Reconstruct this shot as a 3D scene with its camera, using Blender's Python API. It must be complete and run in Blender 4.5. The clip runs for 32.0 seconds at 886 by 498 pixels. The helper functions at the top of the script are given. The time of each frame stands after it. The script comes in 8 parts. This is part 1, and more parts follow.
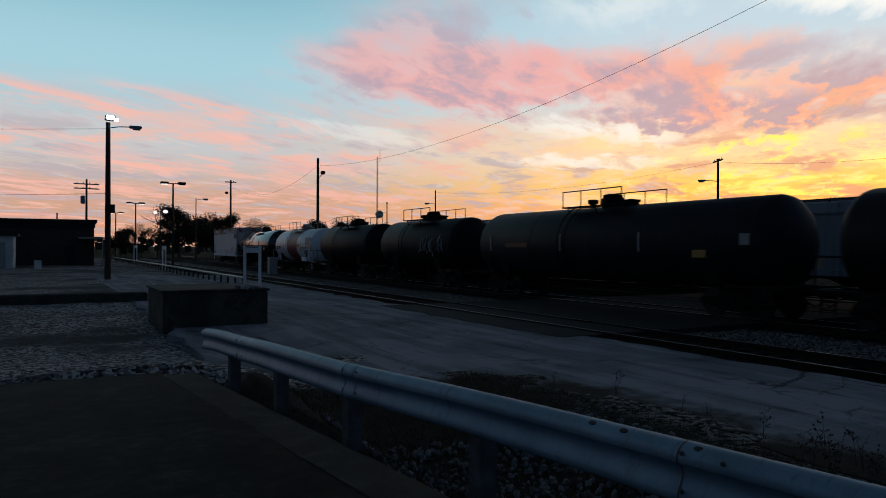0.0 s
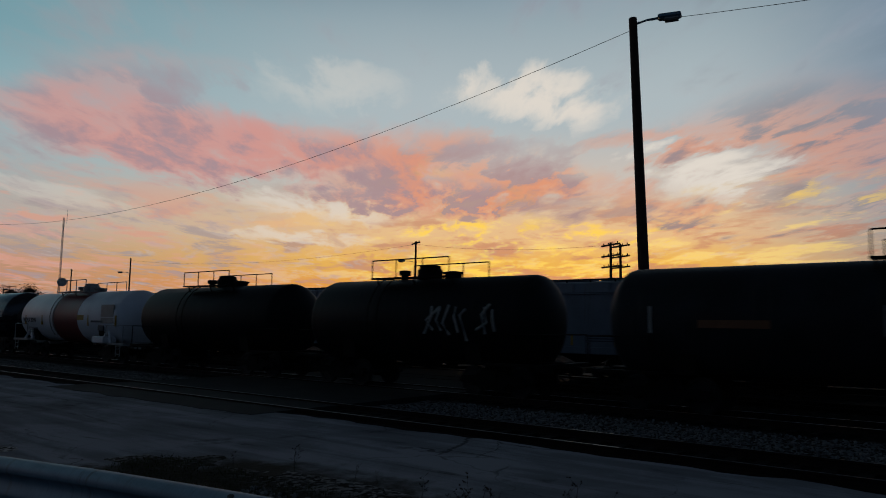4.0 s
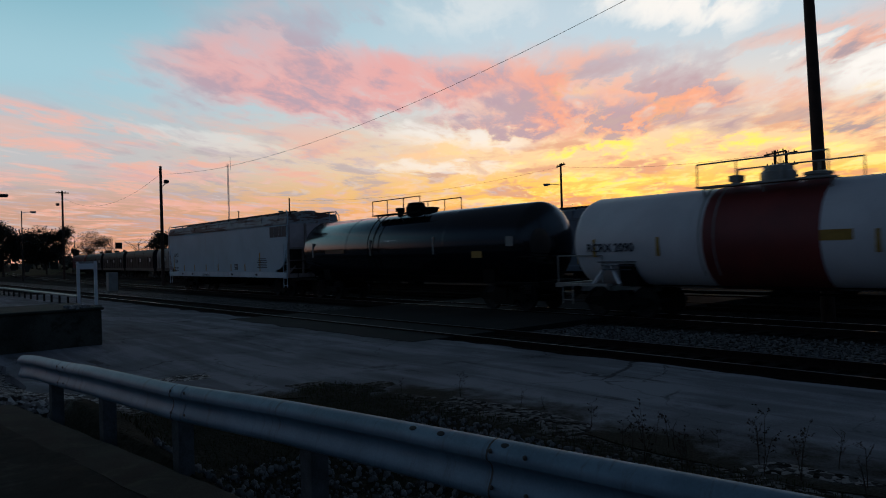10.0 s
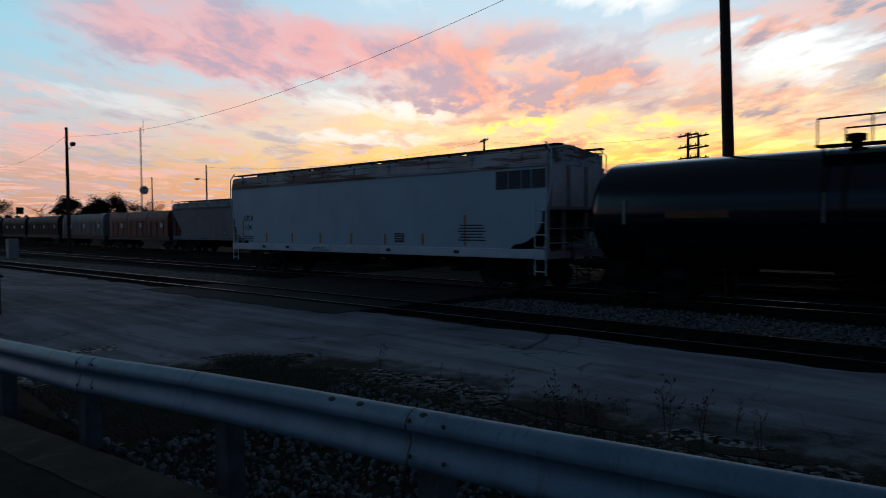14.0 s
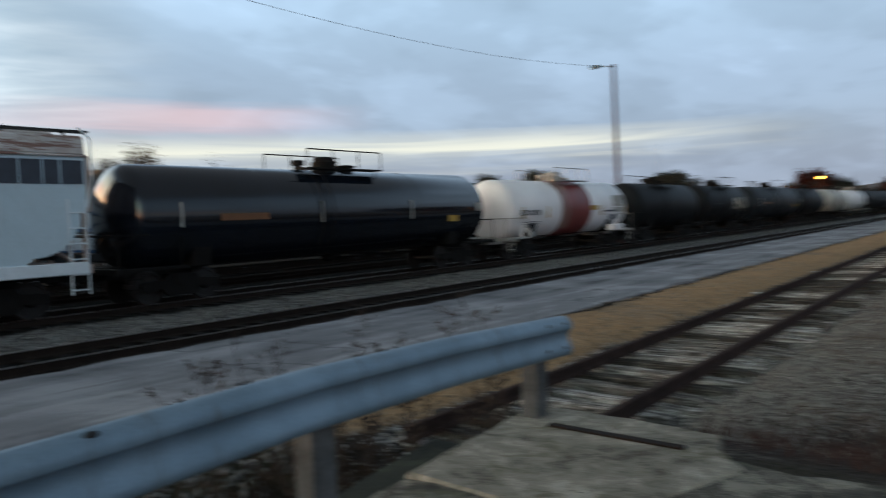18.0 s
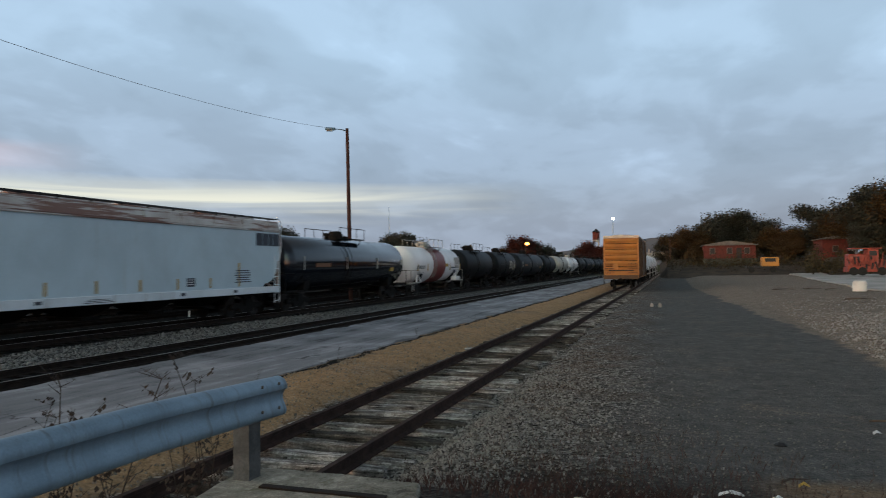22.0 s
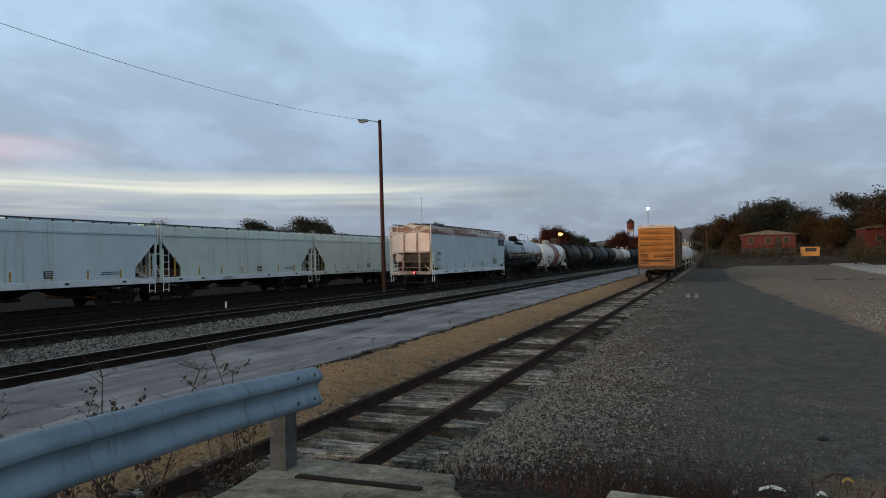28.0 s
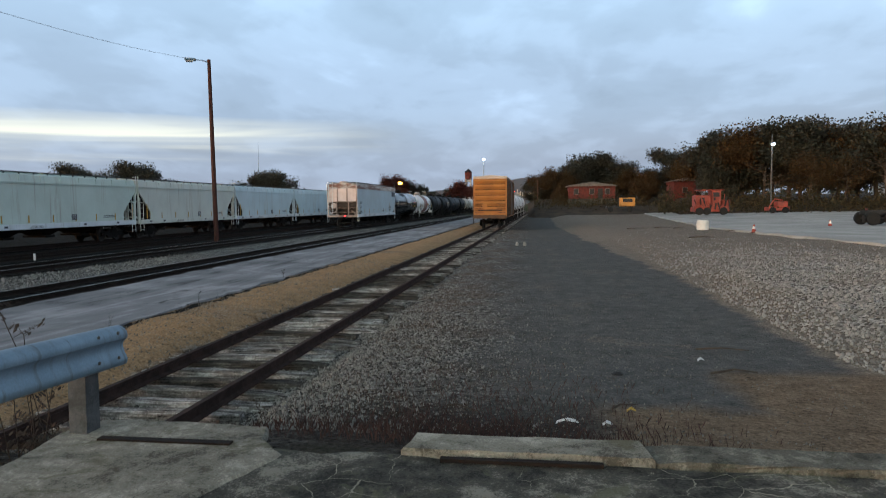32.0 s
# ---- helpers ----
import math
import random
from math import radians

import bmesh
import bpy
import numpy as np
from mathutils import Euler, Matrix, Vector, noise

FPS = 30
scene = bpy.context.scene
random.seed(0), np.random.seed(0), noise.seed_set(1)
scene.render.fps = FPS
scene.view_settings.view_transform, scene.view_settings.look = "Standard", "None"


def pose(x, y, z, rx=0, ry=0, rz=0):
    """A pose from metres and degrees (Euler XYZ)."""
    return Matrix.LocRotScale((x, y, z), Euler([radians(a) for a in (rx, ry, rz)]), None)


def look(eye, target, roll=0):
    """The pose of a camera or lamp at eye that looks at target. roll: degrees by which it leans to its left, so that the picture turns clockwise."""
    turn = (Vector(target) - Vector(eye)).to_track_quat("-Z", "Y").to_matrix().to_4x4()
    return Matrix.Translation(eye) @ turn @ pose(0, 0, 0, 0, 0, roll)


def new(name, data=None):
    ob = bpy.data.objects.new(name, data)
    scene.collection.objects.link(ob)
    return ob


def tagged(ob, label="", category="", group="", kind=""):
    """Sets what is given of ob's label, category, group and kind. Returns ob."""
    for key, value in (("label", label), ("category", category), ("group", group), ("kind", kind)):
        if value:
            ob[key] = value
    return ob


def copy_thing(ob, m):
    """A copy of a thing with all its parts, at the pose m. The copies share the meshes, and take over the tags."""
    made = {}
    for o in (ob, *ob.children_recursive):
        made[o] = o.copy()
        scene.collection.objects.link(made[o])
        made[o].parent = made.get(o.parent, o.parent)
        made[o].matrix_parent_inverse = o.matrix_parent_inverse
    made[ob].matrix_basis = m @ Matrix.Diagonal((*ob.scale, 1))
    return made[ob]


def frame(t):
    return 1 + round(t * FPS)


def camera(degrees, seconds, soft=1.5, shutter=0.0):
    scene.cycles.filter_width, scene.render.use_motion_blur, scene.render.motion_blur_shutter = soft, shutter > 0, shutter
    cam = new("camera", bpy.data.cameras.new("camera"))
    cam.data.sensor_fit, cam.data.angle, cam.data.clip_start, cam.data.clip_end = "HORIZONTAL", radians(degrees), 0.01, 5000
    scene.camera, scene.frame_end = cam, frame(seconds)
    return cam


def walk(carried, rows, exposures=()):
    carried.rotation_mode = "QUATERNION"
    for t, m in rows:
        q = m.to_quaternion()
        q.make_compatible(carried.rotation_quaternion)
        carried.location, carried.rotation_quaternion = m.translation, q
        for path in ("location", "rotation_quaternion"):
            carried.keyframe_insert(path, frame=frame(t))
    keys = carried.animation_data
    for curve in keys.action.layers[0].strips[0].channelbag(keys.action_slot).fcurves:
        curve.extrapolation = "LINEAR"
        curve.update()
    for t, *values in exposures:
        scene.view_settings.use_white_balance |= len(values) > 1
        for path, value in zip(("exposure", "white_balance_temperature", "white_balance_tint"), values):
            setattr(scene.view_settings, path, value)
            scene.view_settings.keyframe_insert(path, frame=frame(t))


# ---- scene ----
cam = camera(63.45, 32.0, soft=0.95, shutter=0.7)


def view(x, y, z, yaw, pitch, roll):
    """A camera pose: yaw to the left of +Y, pitch up, roll to the left, in degrees."""
    return pose(x, y, z) @ pose(0, 0, 0, 0, 0, yaw) @ pose(0, 0, 0, 90 + pitch) @ pose(0, 0, 0, 0, 0, roll)


walk(cam, [
    (0, view(-0.057, -0.758, 2.148, 151.16, -0.05, 0.22)),
    (0.5, view(-0.061, -0.764, 2.153, 150.55, -0.15, 0.45)),
    (1, view(-0.064, -0.769, 2.153, 149.79, -0.32, 0.8)),
    (1.5, view(-0.07, -0.784, 2.147, 149.59, -0.83, 0.94)),
    (2, view(-0.063, -0.778, 2.152, 149.79, -1.26, 0.79)),
    (2.5, view(-0.03, -0.55, 2.19, 138.45, 2.97, 1.57)),
    (4.5, view(-0.15, -0.261, 2.165, 128.12, 6.09, 0.85)),
    (5, view(-0.141, -0.477, 2.164, 133.3, 4.95, 0.29)),
    (5.5, view(-0.105, -0.727, 2.186, 141.5, 3.23, 0.2)),
    (6, view(-0.152, -0.683, 2.185, 144.35, 2.07, 0.28)),
    (6.5, view(-0.205, -0.656, 2.178, 143.08, 0.79, 0.08)),
    (7, view(-0.227, -0.649, 2.174, 143.79, 1.06, -0.46)),
    (7.5, view(-0.22, -0.646, 2.182, 142.87, 0.8, -0.84)),
    (8, view(-0.218, -0.616, 2.181, 141.02, 0.61, -1.19)),
    (8.5, view(-0.229, -0.585, 2.179, 139.3, 0.67, -1.16)),
    (9, view(-0.226, -0.58, 2.176, 140.51, 0.52, -1.55)),
    (9.5, view(-0.228, -0.575, 2.173, 140.43, 0.66, -1.52)),
    (10, view(-0.222, -0.566, 2.183, 139.89, 0.28, -1.65)),
    (10.5, view(-0.224, -0.56, 2.179, 139.54, -0.2, -1.55)),
    (11, view(-0.218, -0.568, 2.177, 140.36, -0.33, -1.48)),
    (11.5, view(-0.226, -0.585, 2.173, 140.01, -0.74, -1.29)),
    (12, view(-0.22, -0.584, 2.177, 139.2, -0.98, -1.2)),
    (12.5, view(-0.231, -0.588, 2.173, 138.66, -1.44, -1.35)),
    (13, view(-0.227, -0.579, 2.174, 137.63, -1.65, -1.06)),
    (13.5, view(-0.228, -0.57, 2.173, 135.57, -2.09, -0.79)),
    (15.5, view(-0.158, -0.633, 2.169, 121.99, -0.39, 0.04)),
    (16, view(-0.067, -0.682, 2.157, 113.34, -0.4, -0.03)),
    (16.5, view(0.012, -0.45, 2.198, 106.6, 0.74, -1.08)),
    (17, view(0.02, -0.47, 2.2, 95.39, -0.19, -1.19)),
    (17.3, view(0.038, -0.347, 2.241, 74.49, -0.89, -1.5)),
    (17.5, view(-0.065, -0.158, 2.193, 61.42, -0.85, -1.72)),
    (17.8, view(-0.145, 0.004, 2.149, 46.11, -1.32, -2.69)),
    (18, view(-0.213, 0.087, 2.137, 38.94, -2.57, -2.13)),
    (18.5, view(-0.133, 0.02, 2.156, 28.45, -1.01, -1.09)),
    (19, view(-0.041, 0.03, 2.176, 21.2, 0.1, -1.2)),
    (19.5, view(-0.001, -0.024, 2.194, 18.2, 1.37, -1.25)),
    (20, view(0.002, -0.052, 2.199, 17.44, 1.65, -1.19)),
    (20.5, view(0.021, -0.076, 2.204, 16.49, 1.9, -0.67)),
    (21, view(0.035, -0.102, 2.221, 16.43, 2.29, -0.99)),
    (21.5, view(0.039, -0.099, 2.212, 16.14, 1.95, -0.74)),
    (22, view(0.026, -0.066, 2.187, 17.83, 1.43, -0.64)),
    (22.5, view(0.015, -0.063, 2.193, 18.91, 1.21, -0.98)),
    (23, view(0.013, -0.061, 2.189, 19.94, 1.2, -0.94)),
    (23.5, view(0.019, -0.091, 2.204, 20.84, 1.03, -1.1)),
    (24, view(0.031, -0.116, 2.218, 20.36, 2.1, -0.79)),
    (24.5, view(0.012, -0.094, 2.212, 20.3, 2.42, -0.76)),
    (25, view(0.007, -0.036, 2.205, 20.28, 2.4, -0.96)),
    (25.5, view(0.004, -0.028, 2.191, 19.9, 1.1, -1.13)),
    (27.5, view(-0.002, -0.025, 2.195, 20.06, 0.6, -0.69)),
    (28, view(0.007, -0.044, 2.193, 20.45, 0.73, -0.8)),
    (28.5, view(0.02, -0.075, 2.2, 19.71, 0.71, -0.82)),
    (29, view(0.016, -0.079, 2.204, 19.03, -0.04, -0.42)),
    (29.5, view(0.003, -0.052, 2.198, 18.18, -0.44, -0.09)),
    (30, view(0.007, -0.048, 2.194, 16.34, -0.4, -0.1)),
    (30.5, view(0.031, -0.067, 2.203, 13.84, -1.29, -0.63)),
    (31, view(0.118, -0.089, 2.226, 11.36, -2.21, -0.3)),
    (31.5, view(0.214, -0.089, 2.231, 7.63, -2.3, -0.74)),
    (32, view(0.234, -0.066, 2.233, 7.85, -3.53, -0.5)),
], exposures=[(0, -0.08, 4950, 8), (2, -0.08, 4950, 8), (3.5, -0.6, 5150, 9), (5, -0.65, 5200, 10), (6, -0.31, 5150, 9), (7.5, -0.26, 5050, 9), (10, -0.16, 4950, 9), (12, -0.05, 4800, 8), (13.5, 0.0, 4700, 7), (15.5, 0.12, 4850, 8), (16.5, 0.45, 5100, 8), (17.0, 0.75, 5600, 9), (17.5, 1.65, 6400, 9), (18.0, 2.68, 6600, 9), (19.0, 2.70, 6650, 9), (20.5, 2.56, 6700, 9), (30, 2.58, 6650, 9), (31, 2.7, 6550, 9), (32, 2.88, 6450, 9)])

# ---- world and light: dusk sky, afterglow in the west ----
SUN_AZ = 117.0   # degrees to the left of +Y
SUNV = (-math.sin(radians(SUN_AZ)), math.cos(radians(SUN_AZ)))


class Nodes:
    """Short-hand for building node trees."""

    def __init__(self, tree):
        self.t = tree
        self.t.nodes.clear()

    def n(self, kind, ins=None):
        nd = self.t.nodes.new(kind)
        for k, v in (ins or {}).items():
            self.put(nd.inputs[k], v)
        return nd

    def put(self, sock, v):
        if isinstance(v, bpy.types.NodeSocket):
            self.t.links.new(v, sock)
        elif isinstance(v, (tuple, list)) and len(v) == 3 and sock.type == "RGBA":
            sock.default_value = (*v, 1)
        else:
            sock.default_value = v

    def m(self, op, a, b=0.0, c=0.0, clamp=False):
        nd = self.t.nodes.new("ShaderNodeMath")
        nd.operation, nd.use_clamp = op, clamp
        for s, v in zip(nd.inputs, (a, b, c)):
            self.put(s, v)
        return nd.outputs[0]

    def ramp(self, fac, stops, ease="EASE"):
        nd = self.t.nodes.new("ShaderNodeValToRGB")
        nd.color_ramp.interpolation = ease
        el = nd.color_ramp.elements
        while len(el) < len(stops):
            el.new(0.5)
        for e, (p, c) in zip(el, stops):
            e.position = p
            e.color = (*c, 1) if isinstance(c, (tuple, list)) else (c, c, c, 1)
        self.put(nd.inputs[0], fac)
        return nd.outputs[0]

    def mix(self, fac, a, b, blend="MIX"):
        nd = self.t.nodes.new("ShaderNodeMix")
        nd.data_type, nd.blend_type, nd.clamp_factor = "RGBA", blend, True
        self.put(nd.inputs[0], fac)
        self.put(nd.inputs[6], a)
        self.put(nd.inputs[7], b)
        return nd.outputs[2]

    def step(self, v, lo, hi):
        nd = self.t.nodes.new("ShaderNodeMapRange")
        nd.interpolation_type = "SMOOTHSTEP"
        for k, x in (("Value", v), ("From Min", lo), ("From Max", hi)):
            self.put(nd.inputs[k], x)
        return nd.outputs[0]

    def vec(self, x, y, z):
        nd = self.t.nodes.new("ShaderNodeCombineXYZ")
        for s, v in zip(nd.inputs, (x, y, z)):
            self.put(s, v)
        return nd.outputs[0]

    def noise(self, vec, scale, detail=4.0, rough=0.5, dist=0.0):
        nd = self.t.nodes.new("ShaderNodeTexNoise")
        for k, v in (("Vector", vec), ("Scale", scale), ("Detail", detail), ("Roughness", rough), ("Distortion", dist)):
            self.put(nd.inputs[k], v)
        return nd.outputs["Fac"]


def build_world():
    world = bpy.data.worlds.new("dusk_sky")
    scene.world = world
    world.use_nodes = True
    N = Nodes(world.node_tree)
    tc = N.n("ShaderNodeTexCoord").outputs["Generated"]
    sep = N.n("ShaderNodeSeparateXYZ", {0: tc}).outputs
    x, y, z = sep[0], sep[1], sep[2]
    flat = N.m("SQRT", N.m("MAXIMUM", N.m("SUBTRACT", 1.0, N.m("MULTIPLY", z, z)), 1e-4))
    c = N.m("DIVIDE", N.m("ADD", N.m("MULTIPLY", x, SUNV[0]), N.m("MULTIPLY", y, SUNV[1])), flat)
    # signed azimuth from the glow: + towards the left end of the yard
    sd = N.m("DIVIDE", N.m("SUBTRACT", N.m("MULTIPLY", x, -SUNV[1]), N.m("MULTIPLY", y, -SUNV[0])), flat)
    az = N.m("ARCTAN2", sd, c)                       # radians, 0 at the glow
    el = N.m("ARCSINE", N.m("MAXIMUM", N.m("MINIMUM", z, 1.0), -1.0))
    e = N.m("MULTIPLY", N.m("MAXIMUM", el, 0.0), 2.0, clamp=True)    # 0..1 for 0..28.6 degrees
    A = N.m("ADD", N.m("MULTIPLY", az, 57.29578), SUN_AZ)     # degrees to the left of +Y
    E = N.m("MULTIPLY", el, 57.29578)
    # cloud deck: a flat layer overhead, its streets running towards azimuth 132
    road = (-math.sin(radians(132.0)), math.cos(radians(132.0)))
    den = N.m("ADD", N.m("MAXIMUM", z, 0.0), 0.05)
    U = N.m("DIVIDE", N.m("ADD", N.m("MULTIPLY", x, road[0]), N.m("MULTIPLY", y, road[1])), den)
    W = N.m("DIVIDE", N.m("SUBTRACT", N.m("MULTIPLY", y, road[0]), N.m("MULTIPLY", x, road[1])), den)
    warp = N.m("SUBTRACT", N.noise(N.vec(N.m("MULTIPLY", U, 0.5), N.m("MULTIPLY", W, 0.9), 5.1), 1.0, 3.0, 0.5), 0.5)
    Ww = N.m("ADD", W, N.m("MULTIPLY", warp, 0.55))

    def deck(fu, fw, seed, detail, rough, dist=0.2):
        return N.noise(N.vec(N.m("MULTIPLY", U, fu), N.m("MULTIPLY", Ww, fw), seed), 1.0, detail, rough, dist)
    big = deck(0.42, 0.9, 3.7, 3.0, 0.5)
    mid = deck(1.0, 2.3, 1.3, 6.0, 0.56)
    fine = deck(2.6, 6.5, 8.3, 6.0, 0.58)
    lay = deck(1.25, 1.7, 2.2, 7.0, 0.60)
    AA = N.m("ADD", A, N.m("MULTIPLY", N.m("SUBTRACT", mid, 0.5), 20.0))
    EE = N.m("ADD", E, N.m("ADD", N.m("MULTIPLY", N.m("SUBTRACT", fine, 0.5), 5.0), N.m("MULTIPLY", N.m("SUBTRACT", mid, 0.5), 5.0)))

    def blob(a0, e0, ra, re, lean=0.0, aa=None, ee=None):
        """A soft patch of sky round azimuth a0 and height e0, leaning with the streaks."""
        off = N.m("SUBTRACT", aa or AA, a0)
        da = N.m("DIVIDE", off, ra)
        de = N.m("DIVIDE", N.m("SUBTRACT", N.m("SUBTRACT", ee or EE, e0), N.m("MULTIPLY", off, lean)), re)
        return N.step(N.m("ADD", N.m("MULTIPLY", da, da), N.m("MULTIPLY", de, de)), 1.0, 0.0)

    def total(items):
        out = 0.0
        for w, it in items:
            out = N.m("ADD", out, N.m("MULTIPLY", it, w))
        return out
    west = N.ramp(e, [(0.0, (0.85, 0.30, 0.05)), (0.09, (1.08, 0.46, 0.05)), (0.17, (1.12, 0.66, 0.10)), (0.26, (1.08, 0.74, 0.36)), (0.40, (0.80, 0.76, 0.68)), (0.58, (0.60, 0.72, 0.76)), (1.0, (0.34, 0.48, 0.56))])
    left = N.ramp(e, [(0.0, (0.66, 0.31, 0.14)), (0.12, (0.62, 0.38, 0.26)), (0.26, (0.58, 0.58, 0.56)), (0.46, (0.42, 0.64, 0.70)), (0.75, (0.25, 0.48, 0.56)), (1.0, (0.12, 0.27, 0.35))])
    east = N.ramp(e, [(0.0, (0.035, 0.039, 0.046)), (0.10, (0.034, 0.041, 0.052)), (0.3, (0.037, 0.048, 0.063)), (0.6, (0.046, 0.062, 0.080)), (1.0, (0.050, 0.068, 0.089))])
    north = N.ramp(e, [(0.0, (0.70, 0.40, 0.24)), (0.14, (0.72, 0.58, 0.44)), (0.3, (0.52, 0.56, 0.56)), (0.6, (0.34, 0.44, 0.52)), (1.0, (0.22, 0.32, 0.40))])
    clear = N.mix(N.step(A, 130.0, 168.0), N.mix(N.step(A, 110.0, 92.0), west, north), left)
    # low layers: pale yellow and rosy bars over grey-lilac ones
    low_w = N.step(E, 13.0, 7.0)
    clear = N.mix(N.m("MULTIPLY", low_w, N.m("MULTIPLY", N.step(lay, 0.51, 0.62), 0.8)), clear, N.mix(N.step(A, 152.0, 128.0), (0.92, 0.50, 0.36), (1.30, 0.98, 0.30)))
    clear = N.mix(N.m("MULTIPLY", low_w, N.m("MULTIPLY", N.step(lay, 0.48, 0.37), 0.75)), clear, N.mix(N.step(A, 150.0, 128.0), (0.50, 0.44, 0.45), (0.74, 0.34, 0.20)))
    clear = N.mix(N.m("MULTIPLY", N.m("MULTIPLY", low_w, N.step(fine, 0.52, 0.66)), 0.45), clear, N.mix(N.step(A, 150.0, 130.0), (0.72, 0.66, 0.62), (1.20, 0.90, 0.52)))
    # where the cloud masses lie
    bias = total([(0.38, blob(152, 14.2, 15, 4.3, 0.10)), (0.34, blob(138, 12.6, 11, 3.6, 0.10)), (0.32, blob(126, 12.4, 11, 3.8)), (0.26, blob(116, 10.0, 12, 3.0)), (0.16, blob(150, 18.5, 12, 2.0)), (0.30, blob(99, 13, 14, 6)), (0.20, blob(131, 9.5, 9, 2.0)), (0.24, blob(113, 14.0, 7, 2.0)),
                  (-0.26, blob(137, 18.4, 8, 2.4)), (-0.40, blob(120.5, 17.4, 8, 3.0)), (-0.34, blob(107.5, 11.6, 6.5, 2.2, -0.1)), (-0.20, blob(139, 9.0, 9, 1.3, 0.06)), (-0.22, blob(178, 17, 22, 6))])
    cover = N.m("ADD", N.m("MULTIPLY", big, 0.45), N.m("ADD", N.m("MULTIPLY", mid, 0.75), N.m("MULTIPLY", fine, 0.50)))
    dens = N.step(N.m("ADD", cover, bias), 0.80, 1.30)
    grim = total([(0.20, blob(121.8, 13.4, 8, 1.8)), (0.20, blob(118, 9.0, 7, 1.6)), (0.09, blob(135.5, 11.6, 6, 2.4)), (0.14, blob(127, 10.6, 5, 1.2)), (0.14, blob(101, 9.6, 6, 1.6)), (0.14, blob(102, 16, 8, 2.4)), (0.10, blob(148, 17.8, 14, 1.6))])
    shade = N.step(N.m("ADD", N.m("ADD", N.m("MULTIPLY", mid, 0.45), N.m("MULTIPLY", fine, 0.70)), grim), 0.55, 0.72)
    pink = N.mix(N.step(A, 146.0, 122.0), (0.86, 0.44, 0.39), (1.02, 0.43, 0.22))
    warm = total([(1.0, blob(125, 9.0, 9, 3.0)), (1.0, blob(115, 8.2, 8, 2.4)), (0.7, blob(129, 12.0, 10, 3.0)), (1.0, blob(122, 5.5, 16, 2.6))])
    lit_c = N.mix(N.m("MULTIPLY", N.m("MINIMUM", warm, 1.0), N.step(fine, 0.48, 0.70)), pink, (1.15, 0.62, 0.08))
    mauve = N.mix(N.step(A, 124.0, 100.0), (0.47, 0.37, 0.43), (0.25, 0.28, 0.34))
    lit_c = N.mix(N.m("MULTIPLY", N.step(E, 15.0, 20.0), N.step(A, 160.0, 130.0)), lit_c, (0.60, 0.56, 0.60))
    cloud = N.mix(N.m("MULTIPLY", shade, 0.85), lit_c, mauve)
    sky_w = N.mix(N.m("MULTIPLY", dens, 0.95), clear, cloud)
    rip = N.m("ADD", E, N.m("ADD", N.m("MULTIPLY", N.m("SUBTRACT", fine, 0.5), 2.0), N.m("MULTIPLY", N.m("SUBTRACT", mid, 0.5), 2.0)))

    def thin_w(a0, e0, ra, re, lean):
        return blob(a0, e0, ra, re, lean, A, rip)
    hot = total([(0.95, blob(120.0, 17.6, 6.5, 2.6)), (1.0, blob(107.2, 11.6, 5.0, 1.8, -0.1)), (0.65, thin_w(138.6, 9.1, 8, 0.9, 0.09)), (0.6, thin_w(140, 6.6, 8, 0.7, 0.03)), (0.35, blob(136, 18.3, 8, 2.2)), (0.3, thin_w(158, 9.0, 8, 0.9, 0.12))])
    sky_w = N.mix(N.m("MULTIPLY", N.m("MINIMUM", hot, 1.0), N.step(N.m("ADD", fine, N.m("MULTIPLY", dens, 0.15)), 0.72, 0.46)), sky_w, (1.06, 1.02, 0.90))
    fire = total([(1.0, blob(124.8, 8.0, 6.5, 1.5, -0.12)), (1.0, blob(115, 7.5, 5.5, 1.3, -0.1)), (0.8, blob(129, 4.7, 8, 1.5)), (0.9, blob(118, 5.2, 13, 1.7)), (0.7, blob(99, 9.9, 6, 0.8, -0.1))])
    sky_w = N.mix(N.m("MULTIPLY", N.m("MINIMUM", fire, 1.0), N.m("MULTIPLY", N.step(N.m("ADD", fine, N.m("MULTIPLY", lay, 0.5)), 0.70, 0.92), 0.95)), sky_w, (1.40, 0.96, 0.10))
    # thin salmon streaks over the clear left end
    wav = N.m("ADD", E, N.m("ADD", N.m("MULTIPLY", N.m("SUBTRACT", fine, 0.5), 1.6), N.m("MULTIPLY", N.m("SUBTRACT", mid, 0.5), 1.3)))

    def thin(a0, e0, ra, re, lean):
        return blob(a0, e0, ra, re, lean, A, wav)
    salmon = total([(0.9, thin(178.5, 10.5, 9, 0.8, 0.15)), (1.0, thin(168.5, 10.5, 10, 0.8, 0.18)), (0.9, thin(167.6, 8.2, 5, 0.8, 0.08)), (0.8, thin(173.5, 6.2, 8, 0.8, 0.07)), (0.5, thin(158, 6.2, 12, 0.7, 0.05)), (0.6, thin(178, 4.3, 12, 0.7, 0.05)), (0.5, thin(163, 4.4, 10, 0.6, 0.04)), (0.6, thin(181, 7.7, 8, 0.7, 0.1))])
    sky_w = N.mix(N.m("MULTIPLY", N.m("MINIMUM", salmon, 1.0), N.m("MULTIPLY", N.step(fine, 0.34, 0.66), 0.9)), sky_w, (0.95, 0.50, 0.38))
    # east: grey deck with soft lumps and a pale band low down
    den_e = N.m("ADD", N.m("MAXIMUM", z, 0.0), 0.22)
    ux, uy = N.m("DIVIDE", x, den_e), N.m("DIVIDE", y, den_e)
